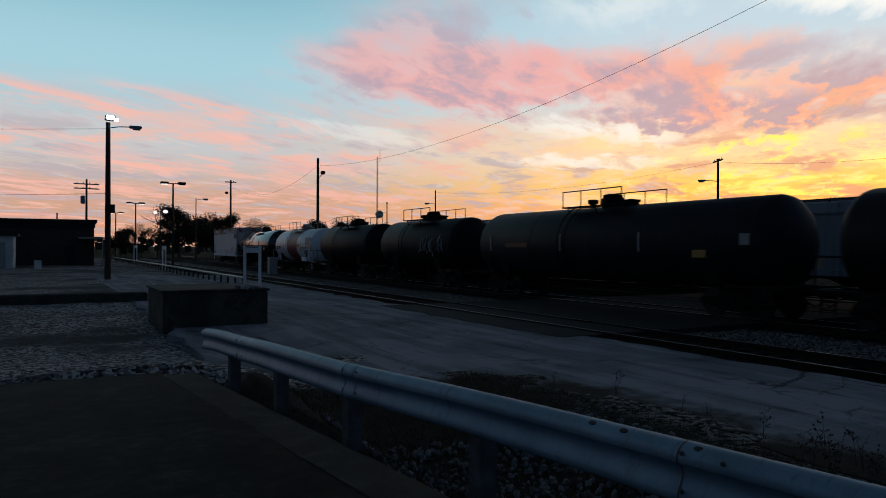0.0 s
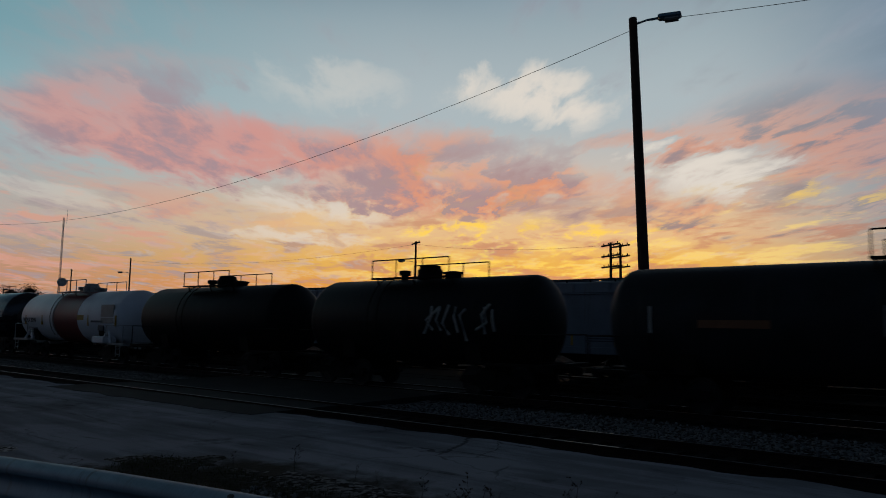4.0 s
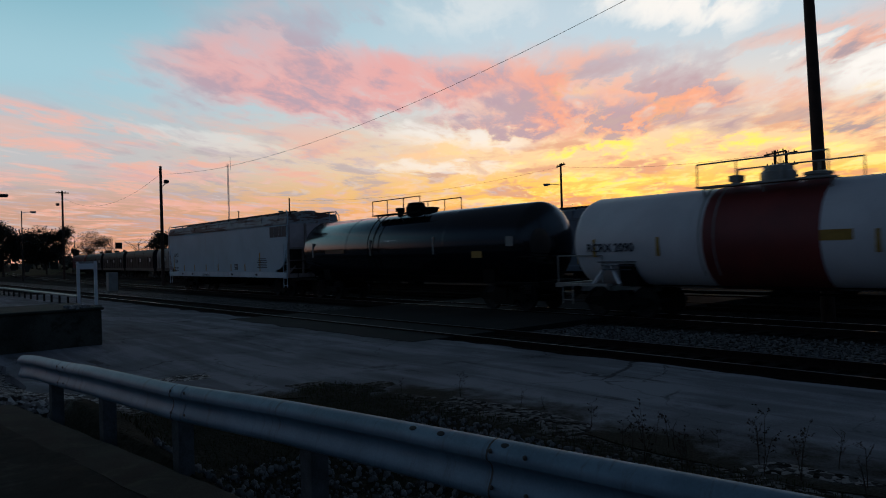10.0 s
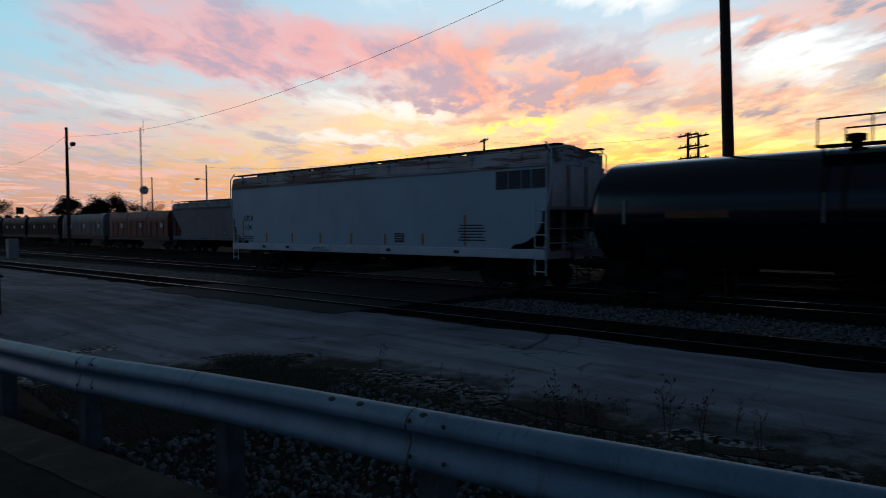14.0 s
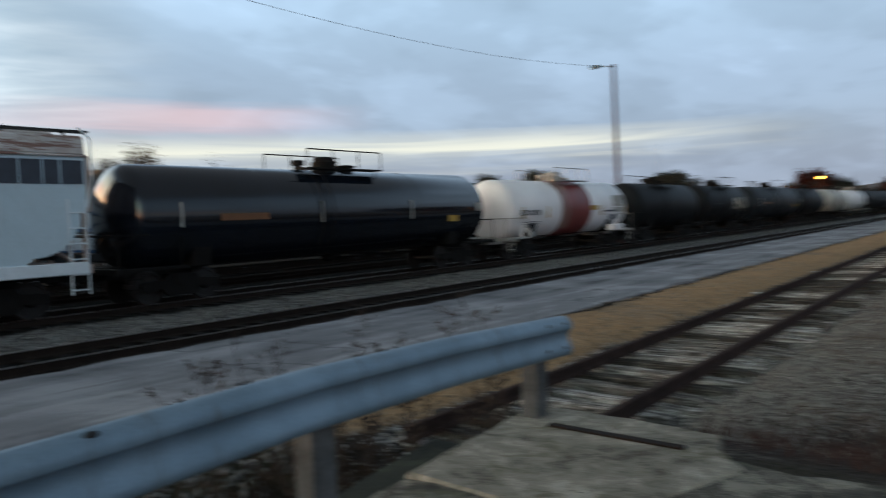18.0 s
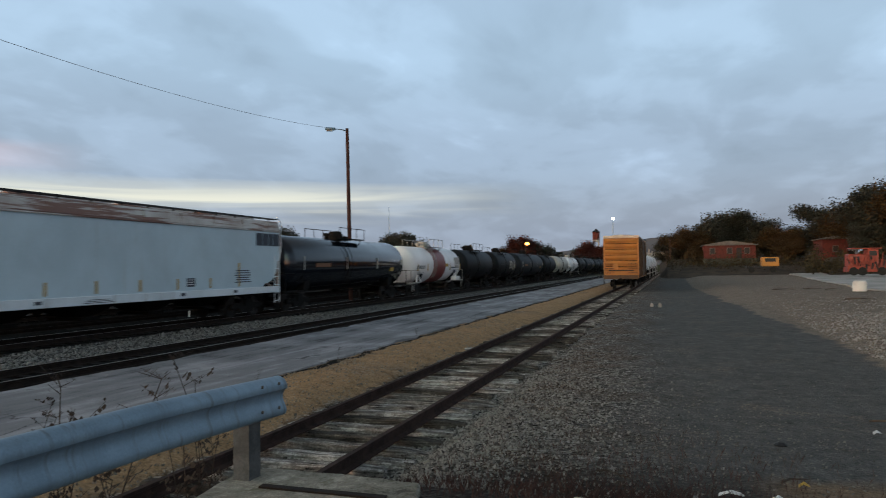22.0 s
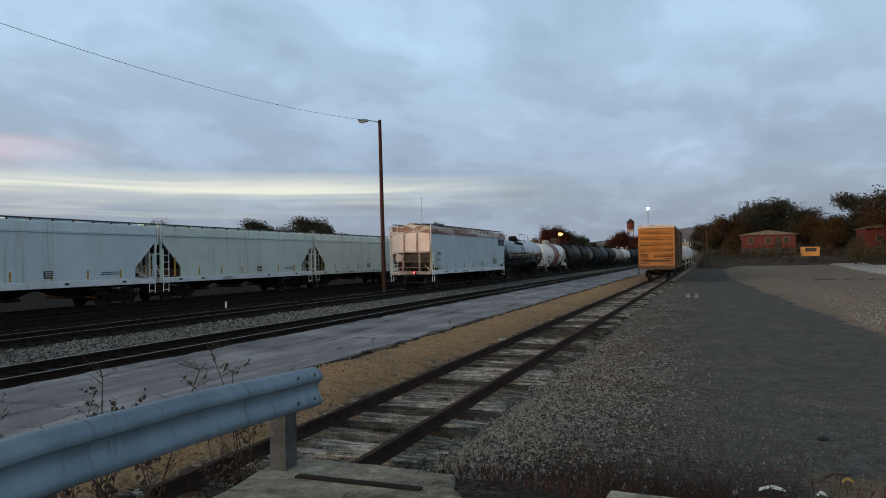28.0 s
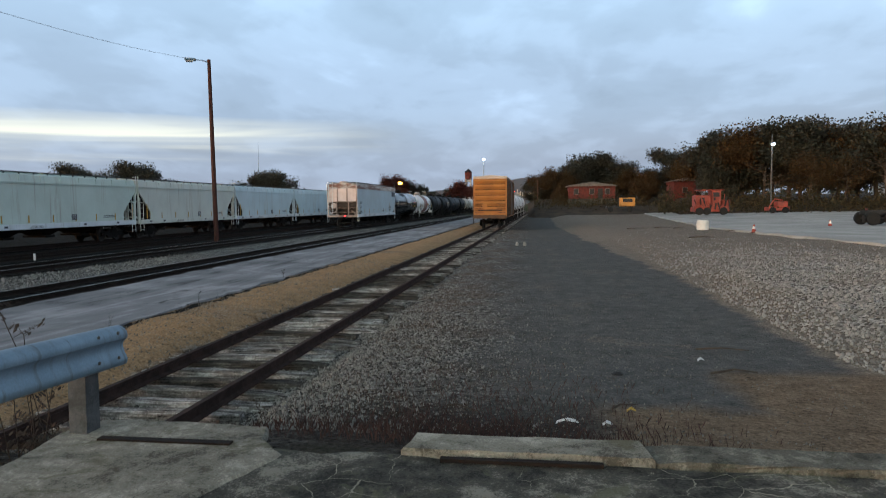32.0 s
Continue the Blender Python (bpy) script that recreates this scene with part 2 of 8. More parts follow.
    lump = N.noise(N.vec(N.m("MULTIPLY", ux, 1.5), N.m("MULTIPLY", uy, 1.1), 6.4), 1.0, 5.0, 0.48, 0.5)
    soft = N.noise(N.vec(N.m("MULTIPLY", ux, 3.6), N.m("MULTIPLY", uy, 2.6), 4.6), 1.0, 5.0, 0.5, 0.3)
    streak = N.ramp(N.m("ADD", N.m("MULTIPLY", lump, 0.6), N.m("MULTIPLY", soft, 0.4)), [(0.34, 1.25), (0.47, 1.45), (0.56, 1.70), (0.68, 2.1)])
    sky_e = N.mix(1.0, east, streak, "MULTIPLY")
    bars = N.noise(N.vec(N.m("MULTIPLY", A, 0.035), N.m("MULTIPLY", E, 0.75), 2.9), 1.0, 5.0, 0.5, 0.6)
    low = N.m("ADD", E, N.m("MULTIPLY", N.m("SUBTRACT", bars, 0.5), 3.0))
    band = N.m("MULTIPLY", N.step(N.m("ABSOLUTE", N.m("SUBTRACT", low, 5.3)), 1.9, 0.2), N.step(A, 8.0, 32.0))
    sky_e = N.mix(N.m("MULTIPLY", band, N.m("ADD", 0.40, N.m("MULTIPLY", N.step(bars, 0.40, 0.58), 0.55))), sky_e, (0.145, 0.142, 0.122))
    rose = N.m("MULTIPLY", N.step(N.m("ABSOLUTE", N.m("SUBTRACT", low, 8.0)), 1.8, 0.2), N.step(A, 42.0, 58.0))
    sky_e = N.mix(N.m("MULTIPLY", rose, 0.55), sky_e, (0.15, 0.095, 0.095))
    # the sky darkens overhead and away from the afterglow
    over = N.m("ADD", 0.35, N.m("MULTIPLY", N.step(E, 44.0, 22.0), 0.65))
    back = N.m("ADD", 0.85, N.m("MULTIPLY", N.m("MULTIPLY", N.step(A, -75.0, -35.0), N.step(A, 250.0, 200.0)), 0.15))
    sky_e = N.mix(1.0, sky_e, N.n("ShaderNodeCombineColor", {0: N.m("MULTIPLY", over, back), 1: N.m("MULTIPLY", over, back), 2: N.m("MULTIPLY", over, back)}).outputs[0], "MULTIPLY")
    tone = N.step(N.m("ADD", N.m("MULTIPLY", mid, 0.8), N.m("MULTIPLY", fine, 0.2)), 0.34, 0.66)
    grey = N.mix(tone, (0.060, 0.077, 0.092), (0.105, 0.118, 0.128))
    pale = N.mix(tone, (0.20, 0.26, 0.31), (0.50, 0.55, 0.57))
    side = N.mix(N.step(A, 66.0, 92.0), grey, pale)
    sky_e = N.mix(N.m("MULTIPLY", N.m("MULTIPLY", N.step(A, 56.0, 74.0), N.step(A, 150.0, 110.0)), N.m("MULTIPLY", N.step(E, 5.0, 10.0), N.step(E, 34.0, 24.0))), sky_e, side)
    fall = N.m("MULTIPLY", N.step(A, 78.0, 106.0), N.step(A, 235.0, 182.0))
    fall = N.m("MULTIPLY", fall, N.step(E, 34.0, 23.0))
    sky_w = N.mix(1.0, sky_w, (1.22, 1.0, 0.78), "MULTIPLY")
    sky_e = N.mix(1.0, sky_e, (0.95, 1.0, 1.05), "MULTIPLY")
    sky = N.mix(fall, sky_e, sky_w)
    sky = N.mix(N.step(E, 30.0, 46.0), sky, (0.029, 0.033, 0.038))     # grey overhead
    glowbg = N.n("ShaderNodeBackground", {"Color": sky, "Strength": 1.0})
    nishita = N.n("ShaderNodeTexSky")
    nishita.sky_type, nishita.sun_disc = "NISHITA", False
    nishita.sun_elevation, nishita.sun_rotation, nishita.dust_density = radians(0.5), radians(-SUN_AZ), 2.0
    air = N.n("ShaderNodeBackground", {"Color": nishita.outputs[0], "Strength": 0.01})
    both = N.n("ShaderNodeAddShader", {0: glowbg.outputs[0], 1: air.outputs[0]})
    N.n("ShaderNodeOutputWorld", {"Surface": both.outputs[0]})


build_world()
sun = new("sun", bpy.data.lights.new("sun", "SUN"))
sun.data.energy, sun.data.angle, sun.data.color = 0.03, radians(12), (1.0, 0.62, 0.35)
sun.matrix_world = look((SUNV[0] * 50, SUNV[1] * 50, 4.0), (0, 0, 0))

# ---- materials ----
MATS = {}


def surface(name, base, dark=None, scale=3.0, rough=0.7, metal=0.0, bump=0.15, fine=40.0, stain=None, stain_at=(0.55, 0.72), streaks=False, coord="Object", vary=0.0, rough_var=0.12, spec=None, along=False):
    """A worn surface: colour varied at two scales, stains, grain bump."""
    if name in MATS:
        return MATS[name]
    mat = bpy.data.materials.new(name)
    mat.use_nodes = True
    N = Nodes(mat.node_tree)
    co = N.n("ShaderNodeTexCoord").outputs[coord]
    dark = dark or tuple(b * 0.7 for b in base)
    a = N.noise(co, scale, 5.0, 0.6, 0.3)
    g = N.noise(co, fine, 4.0, 0.6)
    col = N.mix(N.step(N.m("ADD", N.m("MULTIPLY", a, 0.7), N.m("MULTIPLY", g, 0.3)), 0.36, 0.64), dark, base)
    if vary:
        rnd = N.n("ShaderNodeObjectInfo").outputs["Random"]
        isl = N.n("ShaderNodeNewGeometry").outputs["Random Per Island"]
        r = N.m("FRACT", N.m("ADD", rnd, isl))
        col = N.mix(vary, col, N.ramp(r, [(0.0, tuple(b * 0.45 for b in dark)), (0.5, base), (1.0, tuple(min(1, b * 1.5) for b in base))], "LINEAR"))
    if stain:
        sc = co
        if streaks:
            mp = N.n("ShaderNodeMapping", {"Vector": co, "Scale": (1.0, 3.0, 0.18)})
            sc = mp.outputs[0]
        if along:
            sc = N.n("ShaderNodeMapping", {"Vector": co, "Scale": (1.0, 0.22, 4.0)}).outputs[0]
        st = N.noise(sc, scale * 1.7, 6.0, 0.65, 0.4)
        col = N.mix(N.m("MULTIPLY", N.step(st, *stain_at), 0.85), col, stain)
    bs = N.n("ShaderNodeBsdfPrincipled", {"Base Color": col, "Metallic": metal})
    bs.inputs["Specular IOR Level"].default_value = spec if spec is not None else (0.15 if rough > 0.78 else 0.5)
    N.put(bs.inputs["Roughness"], N.m("ADD", rough - rough_var / 2, N.m("MULTIPLY", a, rough_var), clamp=True))
    if bump:
        bp = N.n("ShaderNodeBump", {"Height": N.m("ADD", g, N.m("MULTIPLY", a, 0.6)), "Strength": bump, "Distance": 0.02})
        N.put(bs.inputs["Normal"], bp.outputs[0])
    N.n("ShaderNodeOutputMaterial", {"Surface": bs.outputs[0]})
    MATS[name] = mat
    return mat


def lit(name, color, power):
    """A lamp's glowing glass."""
    mat = bpy.data.materials.new(name)
    mat.use_nodes = True
    N = Nodes(mat.node_tree)
    em = N.n("ShaderNodeEmission", {"Color": color, "Strength": power})
    N.n("ShaderNodeOutputMaterial", {"Surface": em.outputs[0]})
    return mat


M_GALV = surface("galvanised_steel", (0.19, 0.275, 0.355), (0.13, 0.195, 0.255), 2.5, 0.50, 0.25, 0.05, 60, stain=(0.10, 0.125, 0.145), stain_at=(0.52, 0.72), streaks=True)
M_POSTW = surface("weathered_post_wood", (0.10, 0.105, 0.108), (0.05, 0.053, 0.056), 4, 0.85, 0, 0.4, 50)
M_BOLT = surface("bolt_steel", (0.10, 0.09, 0.08), None, 8, 0.6, 0.6, 0.1)
M_ASPH = surface("old_asphalt", (0.026, 0.028, 0.027), (0.015, 0.016, 0.016), 0.9, 0.92, 0, 0.05, 140, stain=(0.060, 0.062, 0.052), stain_at=(0.60, 0.80))
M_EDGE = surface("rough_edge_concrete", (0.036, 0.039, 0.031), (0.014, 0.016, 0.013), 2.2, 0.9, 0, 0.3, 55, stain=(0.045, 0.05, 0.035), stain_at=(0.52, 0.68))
M_CONC = surface("worn_concrete", (0.30, 0.275, 0.235), (0.17, 0.16, 0.135), 1.5, 0.85, 0, 0.4, 38, stain=(0.10, 0.095, 0.07), stain_at=(0.52, 0.70))
M_CONCD = surface("stained_concrete", (0.075, 0.075, 0.062), (0.03, 0.034, 0.028), 1.2, 0.9, 0, 0.4, 30, stain=(0.015, 0.018, 0.014), stain_at=(0.5, 0.68))


def pavement():
    """Worn pale paving: long tyre streaks, blotches, fine cracks, speckle."""
    mat = bpy.data.materials.new("pale_pavement")
    mat.use_nodes = True
    N = Nodes(mat.node_tree)
    co = N.n("ShaderNodeTexCoord").outputs["Object"]
    drawn = N.n("ShaderNodeMapping", {"Vector": co, "Scale": (1.0, 0.10, 1.0)}).outputs[0]
    run = N.noise(drawn, 1.7, 6, 0.6, 0.5)
    blot = N.noise(co, 0.33, 6, 0.62, 0.6)
    g = N.noise(co, 45, 4, 0.65)
    w = N.n("ShaderNodeTexNoise", {"Vector": co, "Scale": 0.8, "Detail": 5.0})
    bent = N.n("ShaderNodeVectorMath", {0: co, 1: N.n("ShaderNodeVectorMath", {0: w.outputs["Color"], 1: (1.6, 1.6, 0.0)}).outputs[0]})
    bent.inputs[1].links[0].from_node.operation = "MULTIPLY"
    v = N.n("ShaderNodeTexVoronoi", {"Vector": bent.outputs[0], "Scale": 0.36})
    v.feature = "DISTANCE_TO_EDGE"
    crack = N.m("MULTIPLY", N.step(v.outputs["Distance"], 0.007, 0.002), N.m("MULTIPLY", N.step(N.noise(co, 0.22, 3, 0.5), 0.46, 0.58), 0.7))
    tone = N.m("ADD", N.m("MULTIPLY", run, 0.40), N.m("ADD", N.m("MULTIPLY", blot, 0.42), N.m("MULTIPLY", g, 0.18)))
    col = N.ramp(tone, [(0.37, (0.064, 0.066, 0.074)), (0.47, (0.172, 0.174, 0.190)), (0.58, (0.285, 0.287, 0.310))])
    col = N.mix(N.step(N.noise(co, 0.55, 5, 0.7), 0.60, 0.74), col, (0.075, 0.077, 0.082))
    spall = N.m("MULTIPLY", N.step(N.noise(drawn, 3.2, 7, 0.72, 0.6), 0.58, 0.66), N.step(N.noise(co, 0.30, 4, 0.6), 0.46, 0.58))
    col = N.mix(N.m("MULTIPLY", spall, 0.75), col, (0.050, 0.050, 0.050))
    col = N.mix(N.m("MULTIPLY", N.step(N.noise(co, 0.9, 6, 0.7), 0.62, 0.70), 0.5), col, (0.30, 0.30, 0.30))
    col = N.mix(crack, col, (0.025, 0.025, 0.025))
    # soil and grass creeping over the ragged edge
    s = N.n("ShaderNodeSeparateXYZ", {0: co}).outputs
    edge = N.m("ADD", -7.0, N.m("MULTIPLY", N.step(s[1], -9.0, -14.0), 4.2))
    reach = N.m("ADD", N.m("SUBTRACT", s[0], edge), N.m("MULTIPLY", N.m("SUBTRACT", N.noise(co, 0.9, 7, 0.68), 0.5), 4.5))
    soil = N.m("MULTIPLY", N.step(reach, -1.5, -0.2), N.m("MULTIPLY", N.step(s[1], 7.0, 3.0), N.step(s[1], -16.0, -12.0)))
    col = N.mix(soil, col, N.mix(N.step(g, 0.35, 0.7), (0.016, 0.016, 0.010), (0.055, 0.050, 0.038)))
    bs = N.n("ShaderNodeBsdfPrincipled", {"Base Color": col, "Roughness": 0.92, "Specular IOR Level": 0.05})
    bp = N.n("ShaderNodeBump", {"Height": N.m("SUBTRACT", g, N.m("MULTIPLY", crack, 2.0)), "Strength": 0.15, "Distance": 0.012})
    N.put(bs.inputs["Normal"], bp.outputs[0])
    N.n("ShaderNodeOutputMaterial", {"Surface": bs.outputs[0]})
    return mat


M_PAVE = pavement()


def old_paving(name, low, mid, high, moss, crack_col, crack_w=0.010):
    """Old patched paving: blotches, grit, moss and pale open cracks."""
    mat = bpy.data.materials.new(name)
    mat.use_nodes = True
    N = Nodes(mat.node_tree)
    co = N.n("ShaderNodeTexCoord").outputs["Object"]
    w = N.n("ShaderNodeTexNoise", {"Vector": co, "Scale": 3.0, "Detail": 5.0})
    bent = N.n("ShaderNodeVectorMath", {0: co, 1: N.n("ShaderNodeVectorMath", {0: w.outputs["Color"], 1: (0.30, 0.30, 0.0)}).outputs[0]})
    bent.inputs[1].links[0].from_node.operation = "MULTIPLY"
    v = N.n("ShaderNodeTexVoronoi", {"Vector": bent.outputs[0], "Scale": 2.7})
    v.feature = "DISTANCE_TO_EDGE"
    v2 = N.n("ShaderNodeTexVoronoi", {"Vector": bent.outputs[0], "Scale": 7.5})
    v2.feature = "DISTANCE_TO_EDGE"
    a = N.noise(co, 1.3, 7, 0.68, 0.4)
    b = N.noise(co, 6.0, 6, 0.7, 0.3)
    g = N.noise(co, 55, 4, 0.7)
    where = N.step(N.noise(co, 0.8, 5, 0.6), 0.44, 0.60)
    crack = N.m("MAXIMUM", N.m("MULTIPLY", N.step(v.outputs["Distance"], crack_w, crack_w * 0.3), where), N.m("MULTIPLY", N.step(v2.outputs["Distance"], crack_w * 1.4, crack_w * 0.4), N.m("MULTIPLY", where, N.step(b, 0.50, 0.60))))
    tone = N.m("ADD", N.m("MULTIPLY", a, 0.45), N.m("ADD", N.m("MULTIPLY", b, 0.33), N.m("MULTIPLY", g, 0.22)))
    col = N.ramp(tone, [(0.41, low), (0.50, mid), (0.585, high)])
    col = N.mix(N.m("MULTIPLY", N.step(N.noise(co, 2.1, 7, 0.72, 0.5), 0.54, 0.64), 0.8), col, moss)
    col = N.mix(N.m("MULTIPLY", crack, 0.8), col, crack_col)
    bs = N.n("ShaderNodeBsdfPrincipled", {"Base Color": col, "Roughness": 0.92, "Specular IOR Level": 0.12})
    bp = N.n("ShaderNodeBump", {"Height": N.m("SUBTRACT", N.m("ADD", g, b), crack), "Strength": 0.45, "Distance": 0.012})
    N.put(bs.inputs["Normal"], bp.outputs[0])
    N.n("ShaderNodeOutputMaterial", {"Surface": bs.outputs[0]})
    return mat


def tie_wood():
    """Grey split tie timber with dark grain along its length."""
    mat = bpy.data.materials.new("weathered_tie")
    mat.use_nodes = True
    N = Nodes(mat.node_tree)
    co = N.n("ShaderNodeTexCoord").outputs["Object"]
    rnd = N.n("ShaderNodeObjectInfo").outputs["Random"]
    off = N.n("ShaderNodeVectorMath", {0: co, 1: N.vec(N.m("MULTIPLY", rnd, 37.0), N.m("MULTIPLY", rnd, 11.0), 0.0)}).outputs[0]
    drawn = N.n("ShaderNodeMapping", {"Vector": off, "Scale": (1.6, 26.0, 26.0)}).outputs[0]
    grain = N.noise(drawn, 1.0, 6, 0.7, 0.4)
    rot = N.noise(off, 3.0, 6, 0.7, 0.3)
    fleck = N.noise(off, 40, 3, 0.6)
    tone = N.m("ADD", N.m("MULTIPLY", grain, 0.50), N.m("ADD", N.m("MULTIPLY", rot, 0.34), N.m("MULTIPLY", fleck, 0.16)))
    pale = N.ramp(tone, [(0.40, (0.018, 0.015, 0.014)), (0.49, (0.15, 0.136, 0.128)), (0.58, (0.44, 0.415, 0.40))])
    dark = N.ramp(tone, [(0.41, (0.012, 0.010, 0.009)), (0.52, (0.055, 0.047, 0.041)), (0.62, (0.17, 0.15, 0.13))])
    col = N.mix(N.step(rnd, 0.25, 0.75), dark, pale)
    bs = N.n("ShaderNodeBsdfPrincipled", {"Base Color": col, "Roughness": 0.93, "Specular IOR Level": 0.12})
    bp = N.n("ShaderNodeBump", {"Height": N.m("ADD", grain, rot), "Strength": 0.9, "Distance": 0.02})
    N.put(bs.inputs["Normal"], bp.outputs[0])
    N.n("ShaderNodeOutputMaterial", {"Surface": bs.outputs[0]})
    return mat


M_CRACK = old_paving("cracked_paving", (0.020, 0.020, 0.018), (0.066, 0.062, 0.053), (0.22, 0.205, 0.172), (0.10, 0.10, 0.066), (0.32, 0.30, 0.24))
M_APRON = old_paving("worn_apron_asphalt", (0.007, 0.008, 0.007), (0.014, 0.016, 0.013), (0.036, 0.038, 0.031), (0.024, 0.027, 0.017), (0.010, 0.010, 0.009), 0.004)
M_SLAB = old_paving("worn_slab_concrete", (0.075, 0.068, 0.054), (0.21, 0.195, 0.162), (0.37, 0.345, 0.295), (0.10, 0.092, 0.058), (0.05, 0.046, 0.038), 0.005)
M_KERB = old_paving("mossy_kerb_concrete", (0.040, 0.038, 0.030), (0.105, 0.098, 0.080), (0.22, 0.205, 0.17), (0.045, 0.048, 0.028), (0.20, 0.185, 0.15), 0.006)

M_PAVEW = surface("bright_pavement", (0.36, 0.352, 0.34), (0.24, 0.235, 0.225), 0.3, 0.88, 0, 0.1, 20, stain=(0.17, 0.17, 0.165), stain_at=(0.55, 0.75))
M_RAIL = surface("rusty_rail", (0.022, 0.016, 0.013), (0.012, 0.009, 0.008), 5, 0.8, 0.0, 0.2, spec=0.1)
M_RUST = surface("brown_rust_rail", (0.050, 0.031, 0.026), (0.024, 0.016, 0.014), 5, 0.85, 0.0, 0.2, spec=0.08)
M_RAILTOP = surface("polished_rail_head", (0.34, 0.32, 0.31), (0.2, 0.18, 0.17), 3, 0.35, 0.9, 0.03)
M_TIE = tie_wood()
M_TIED = surface("creosoted_tie", (0.010, 0.009, 0.0085), (0.006, 0.005, 0.005), 3.5, 0.9, 0, 0.5, 45, vary=0.3)
M_STONE = surface("crushed_stone", (0.30, 0.295, 0.29), (0.15, 0.145, 0.14), 9, 0.9, 0, 0.3, 60, vary=0.6)
M_STONED = surface("dull_stone", (0.13, 0.125, 0.12), (0.07, 0.068, 0.066), 9, 0.9, 0, 0.3, 60, vary=0.5)
M_STONEB = surface("brown_stone", (0.20, 0.165, 0.13), (0.10, 0.085, 0.07), 9, 0.9, 0, 0.3, 60, vary=0.6)
M_LOTST = surface("mixed_pebbles", (0.13, 0.125, 0.12), (0.055, 0.053, 0.052), 9, 0.9, 0, 0.2, 60, vary=0.6)
M_PALEST = surface("pale_gravel", (0.24, 0.228, 0.215), (0.11, 0.104, 0.097), 9, 0.9, 0, 0.2, 60, vary=0.6)
M_GRAV = surface("brownish_gravel", (0.16, 0.146, 0.128), (0.075, 0.067, 0.058), 9, 0.9, 0, 0.2, 60, vary=0.65)
M_RIP = surface("mixed_broken_stone", (0.15, 0.15, 0.148), (0.045, 0.045, 0.044), 9, 0.9, 0, 0.2, 60, vary=0.85)
M_SHORE = surface("pale_and_dark_stones", (0.165, 0.157, 0.150), (0.055, 0.051, 0.048), 9, 0.9, 0, 0.2, 60, vary=0.85)
M_POLE = surface("creosote_pole", (0.075, 0.048, 0.036), (0.045, 0.03, 0.025), 3, 0.85, 0, 0.5, 40)
M_POLERED = surface("red_brown_pole", (0.060, 0.026, 0.022), (0.035, 0.018, 0.016), 3, 0.85, 0, 0.5, 40)
M_DARK = surface("dark_metal", (0.016, 0.016, 0.017), (0.009, 0.009, 0.009), 3, 0.6, 0.3, 0.1)
M_WIRE = surface("cable", (0.11, 0.10, 0.10), None, 3, 0.7, 0, 0)
M_BLACKT = surface("black_tank_paint", (0.006, 0.009, 0.015), (0.004, 0.006, 0.009), 0.7, 0.13, 0.0, 0.0, 25, stain=(0.016, 0.016, 0.017), stain_at=(0.62, 0.82), streaks=True, rough_var=0.08, spec=0.5)
M_DULLT = surface("weathered_black_tank_paint", (0.011, 0.012, 0.014), (0.007, 0.008, 0.009), 0.7, 0.55, 0.0, 0.02, 25, spec=0.10, stain=(0.022, 0.022, 0.022), stain_at=(0.55, 0.8), streaks=True)
M_CREAMT = surface("cream_grey_tank_paint", (0.42, 0.40, 0.34), (0.30, 0.28, 0.24), 0.7, 0.5, 0.0, 0.04, 25, stain=(0.12, 0.10, 0.08), streaks=True)
M_GREYT = surface("dark_grey_tank_paint", (0.018, 0.022, 0.028), (0.011, 0.013, 0.015), 0.7, 0.55, 0.0, 0.02, 25, spec=0.10, stain=(0.03, 0.03, 0.03), streaks=True)
M_LGREYT = surface("pale_grey_tank_paint", (0.33, 0.33, 0.31), (0.22, 0.21, 0.19), 0.7, 0.5, 0.0, 0.04, 25, stain=(0.10, 0.085, 0.07), streaks=True)
M_WHITET = surface("white_tank_paint", (0.74, 0.73, 0.74), (0.62, 0.61, 0.62), 0.6, 0.45, 0.0, 0.03, 25, stain=(0.45, 0.40, 0.36), stain_at=(0.62, 0.82), streaks=True)
M_REDT = surface("red_band_paint", (0.20, 0.035, 0.030), (0.14, 0.028, 0.026), 0.8, 0.5, 0.0, 0.03, 25)
M_HOP = surface("pale_blue_hopper_paint", (0.43, 0.55, 0.62), (0.37, 0.47, 0.53), 0.5, 0.55, 0.0, 0.04, 22, stain=(0.34, 0.34, 0.33), stain_at=(0.60, 0.8), streaks=True)
M_HOPSILL = surface("pale_sill_paint", (0.62, 0.69, 0.74), (0.50, 0.56, 0.60), 0.7, 0.55, 0.0, 0.04, 22, stain=(0.25, 0.24, 0.24), streaks=True)
M_HOPR = surface("rusted_roof_edge", (0.50, 0.50, 0.49), (0.34, 0.30, 0.28), 0.6, 0.7, 0.0, 0.15, 18, stain=(0.14, 0.046, 0.026), stain_at=(0.47, 0.54), along=True)
# brown grime, darkened further for the shade under the hopper's overhang
M_SLOPE = surface("grimy_shaded_slope_sheet", (0.10, 0.078, 0.062), (0.05, 0.04, 0.034), 0.9, 0.8, 0.0, 0.1, 18, stain=(0.02, 0.018, 0.016), stain_at=(0.5, 0.66))
M_HOPEND = surface("dirty_end_paint", (0.40, 0.32, 0.29), (0.20, 0.145, 0.12), 0.9, 0.7, 0.0, 0.1, 18, stain=(0.16, 0.09, 0.06), stain_at=(0.52, 0.68), streaks=True)
M_ENDW = surface("pinkish_end_paint", (0.62, 0.52, 0.50), (0.48, 0.38, 0.36), 0.8, 0.65, 0.0, 0.05, 20, stain=(0.24, 0.13, 0.10), stain_at=(0.60, 0.76), streaks=True)
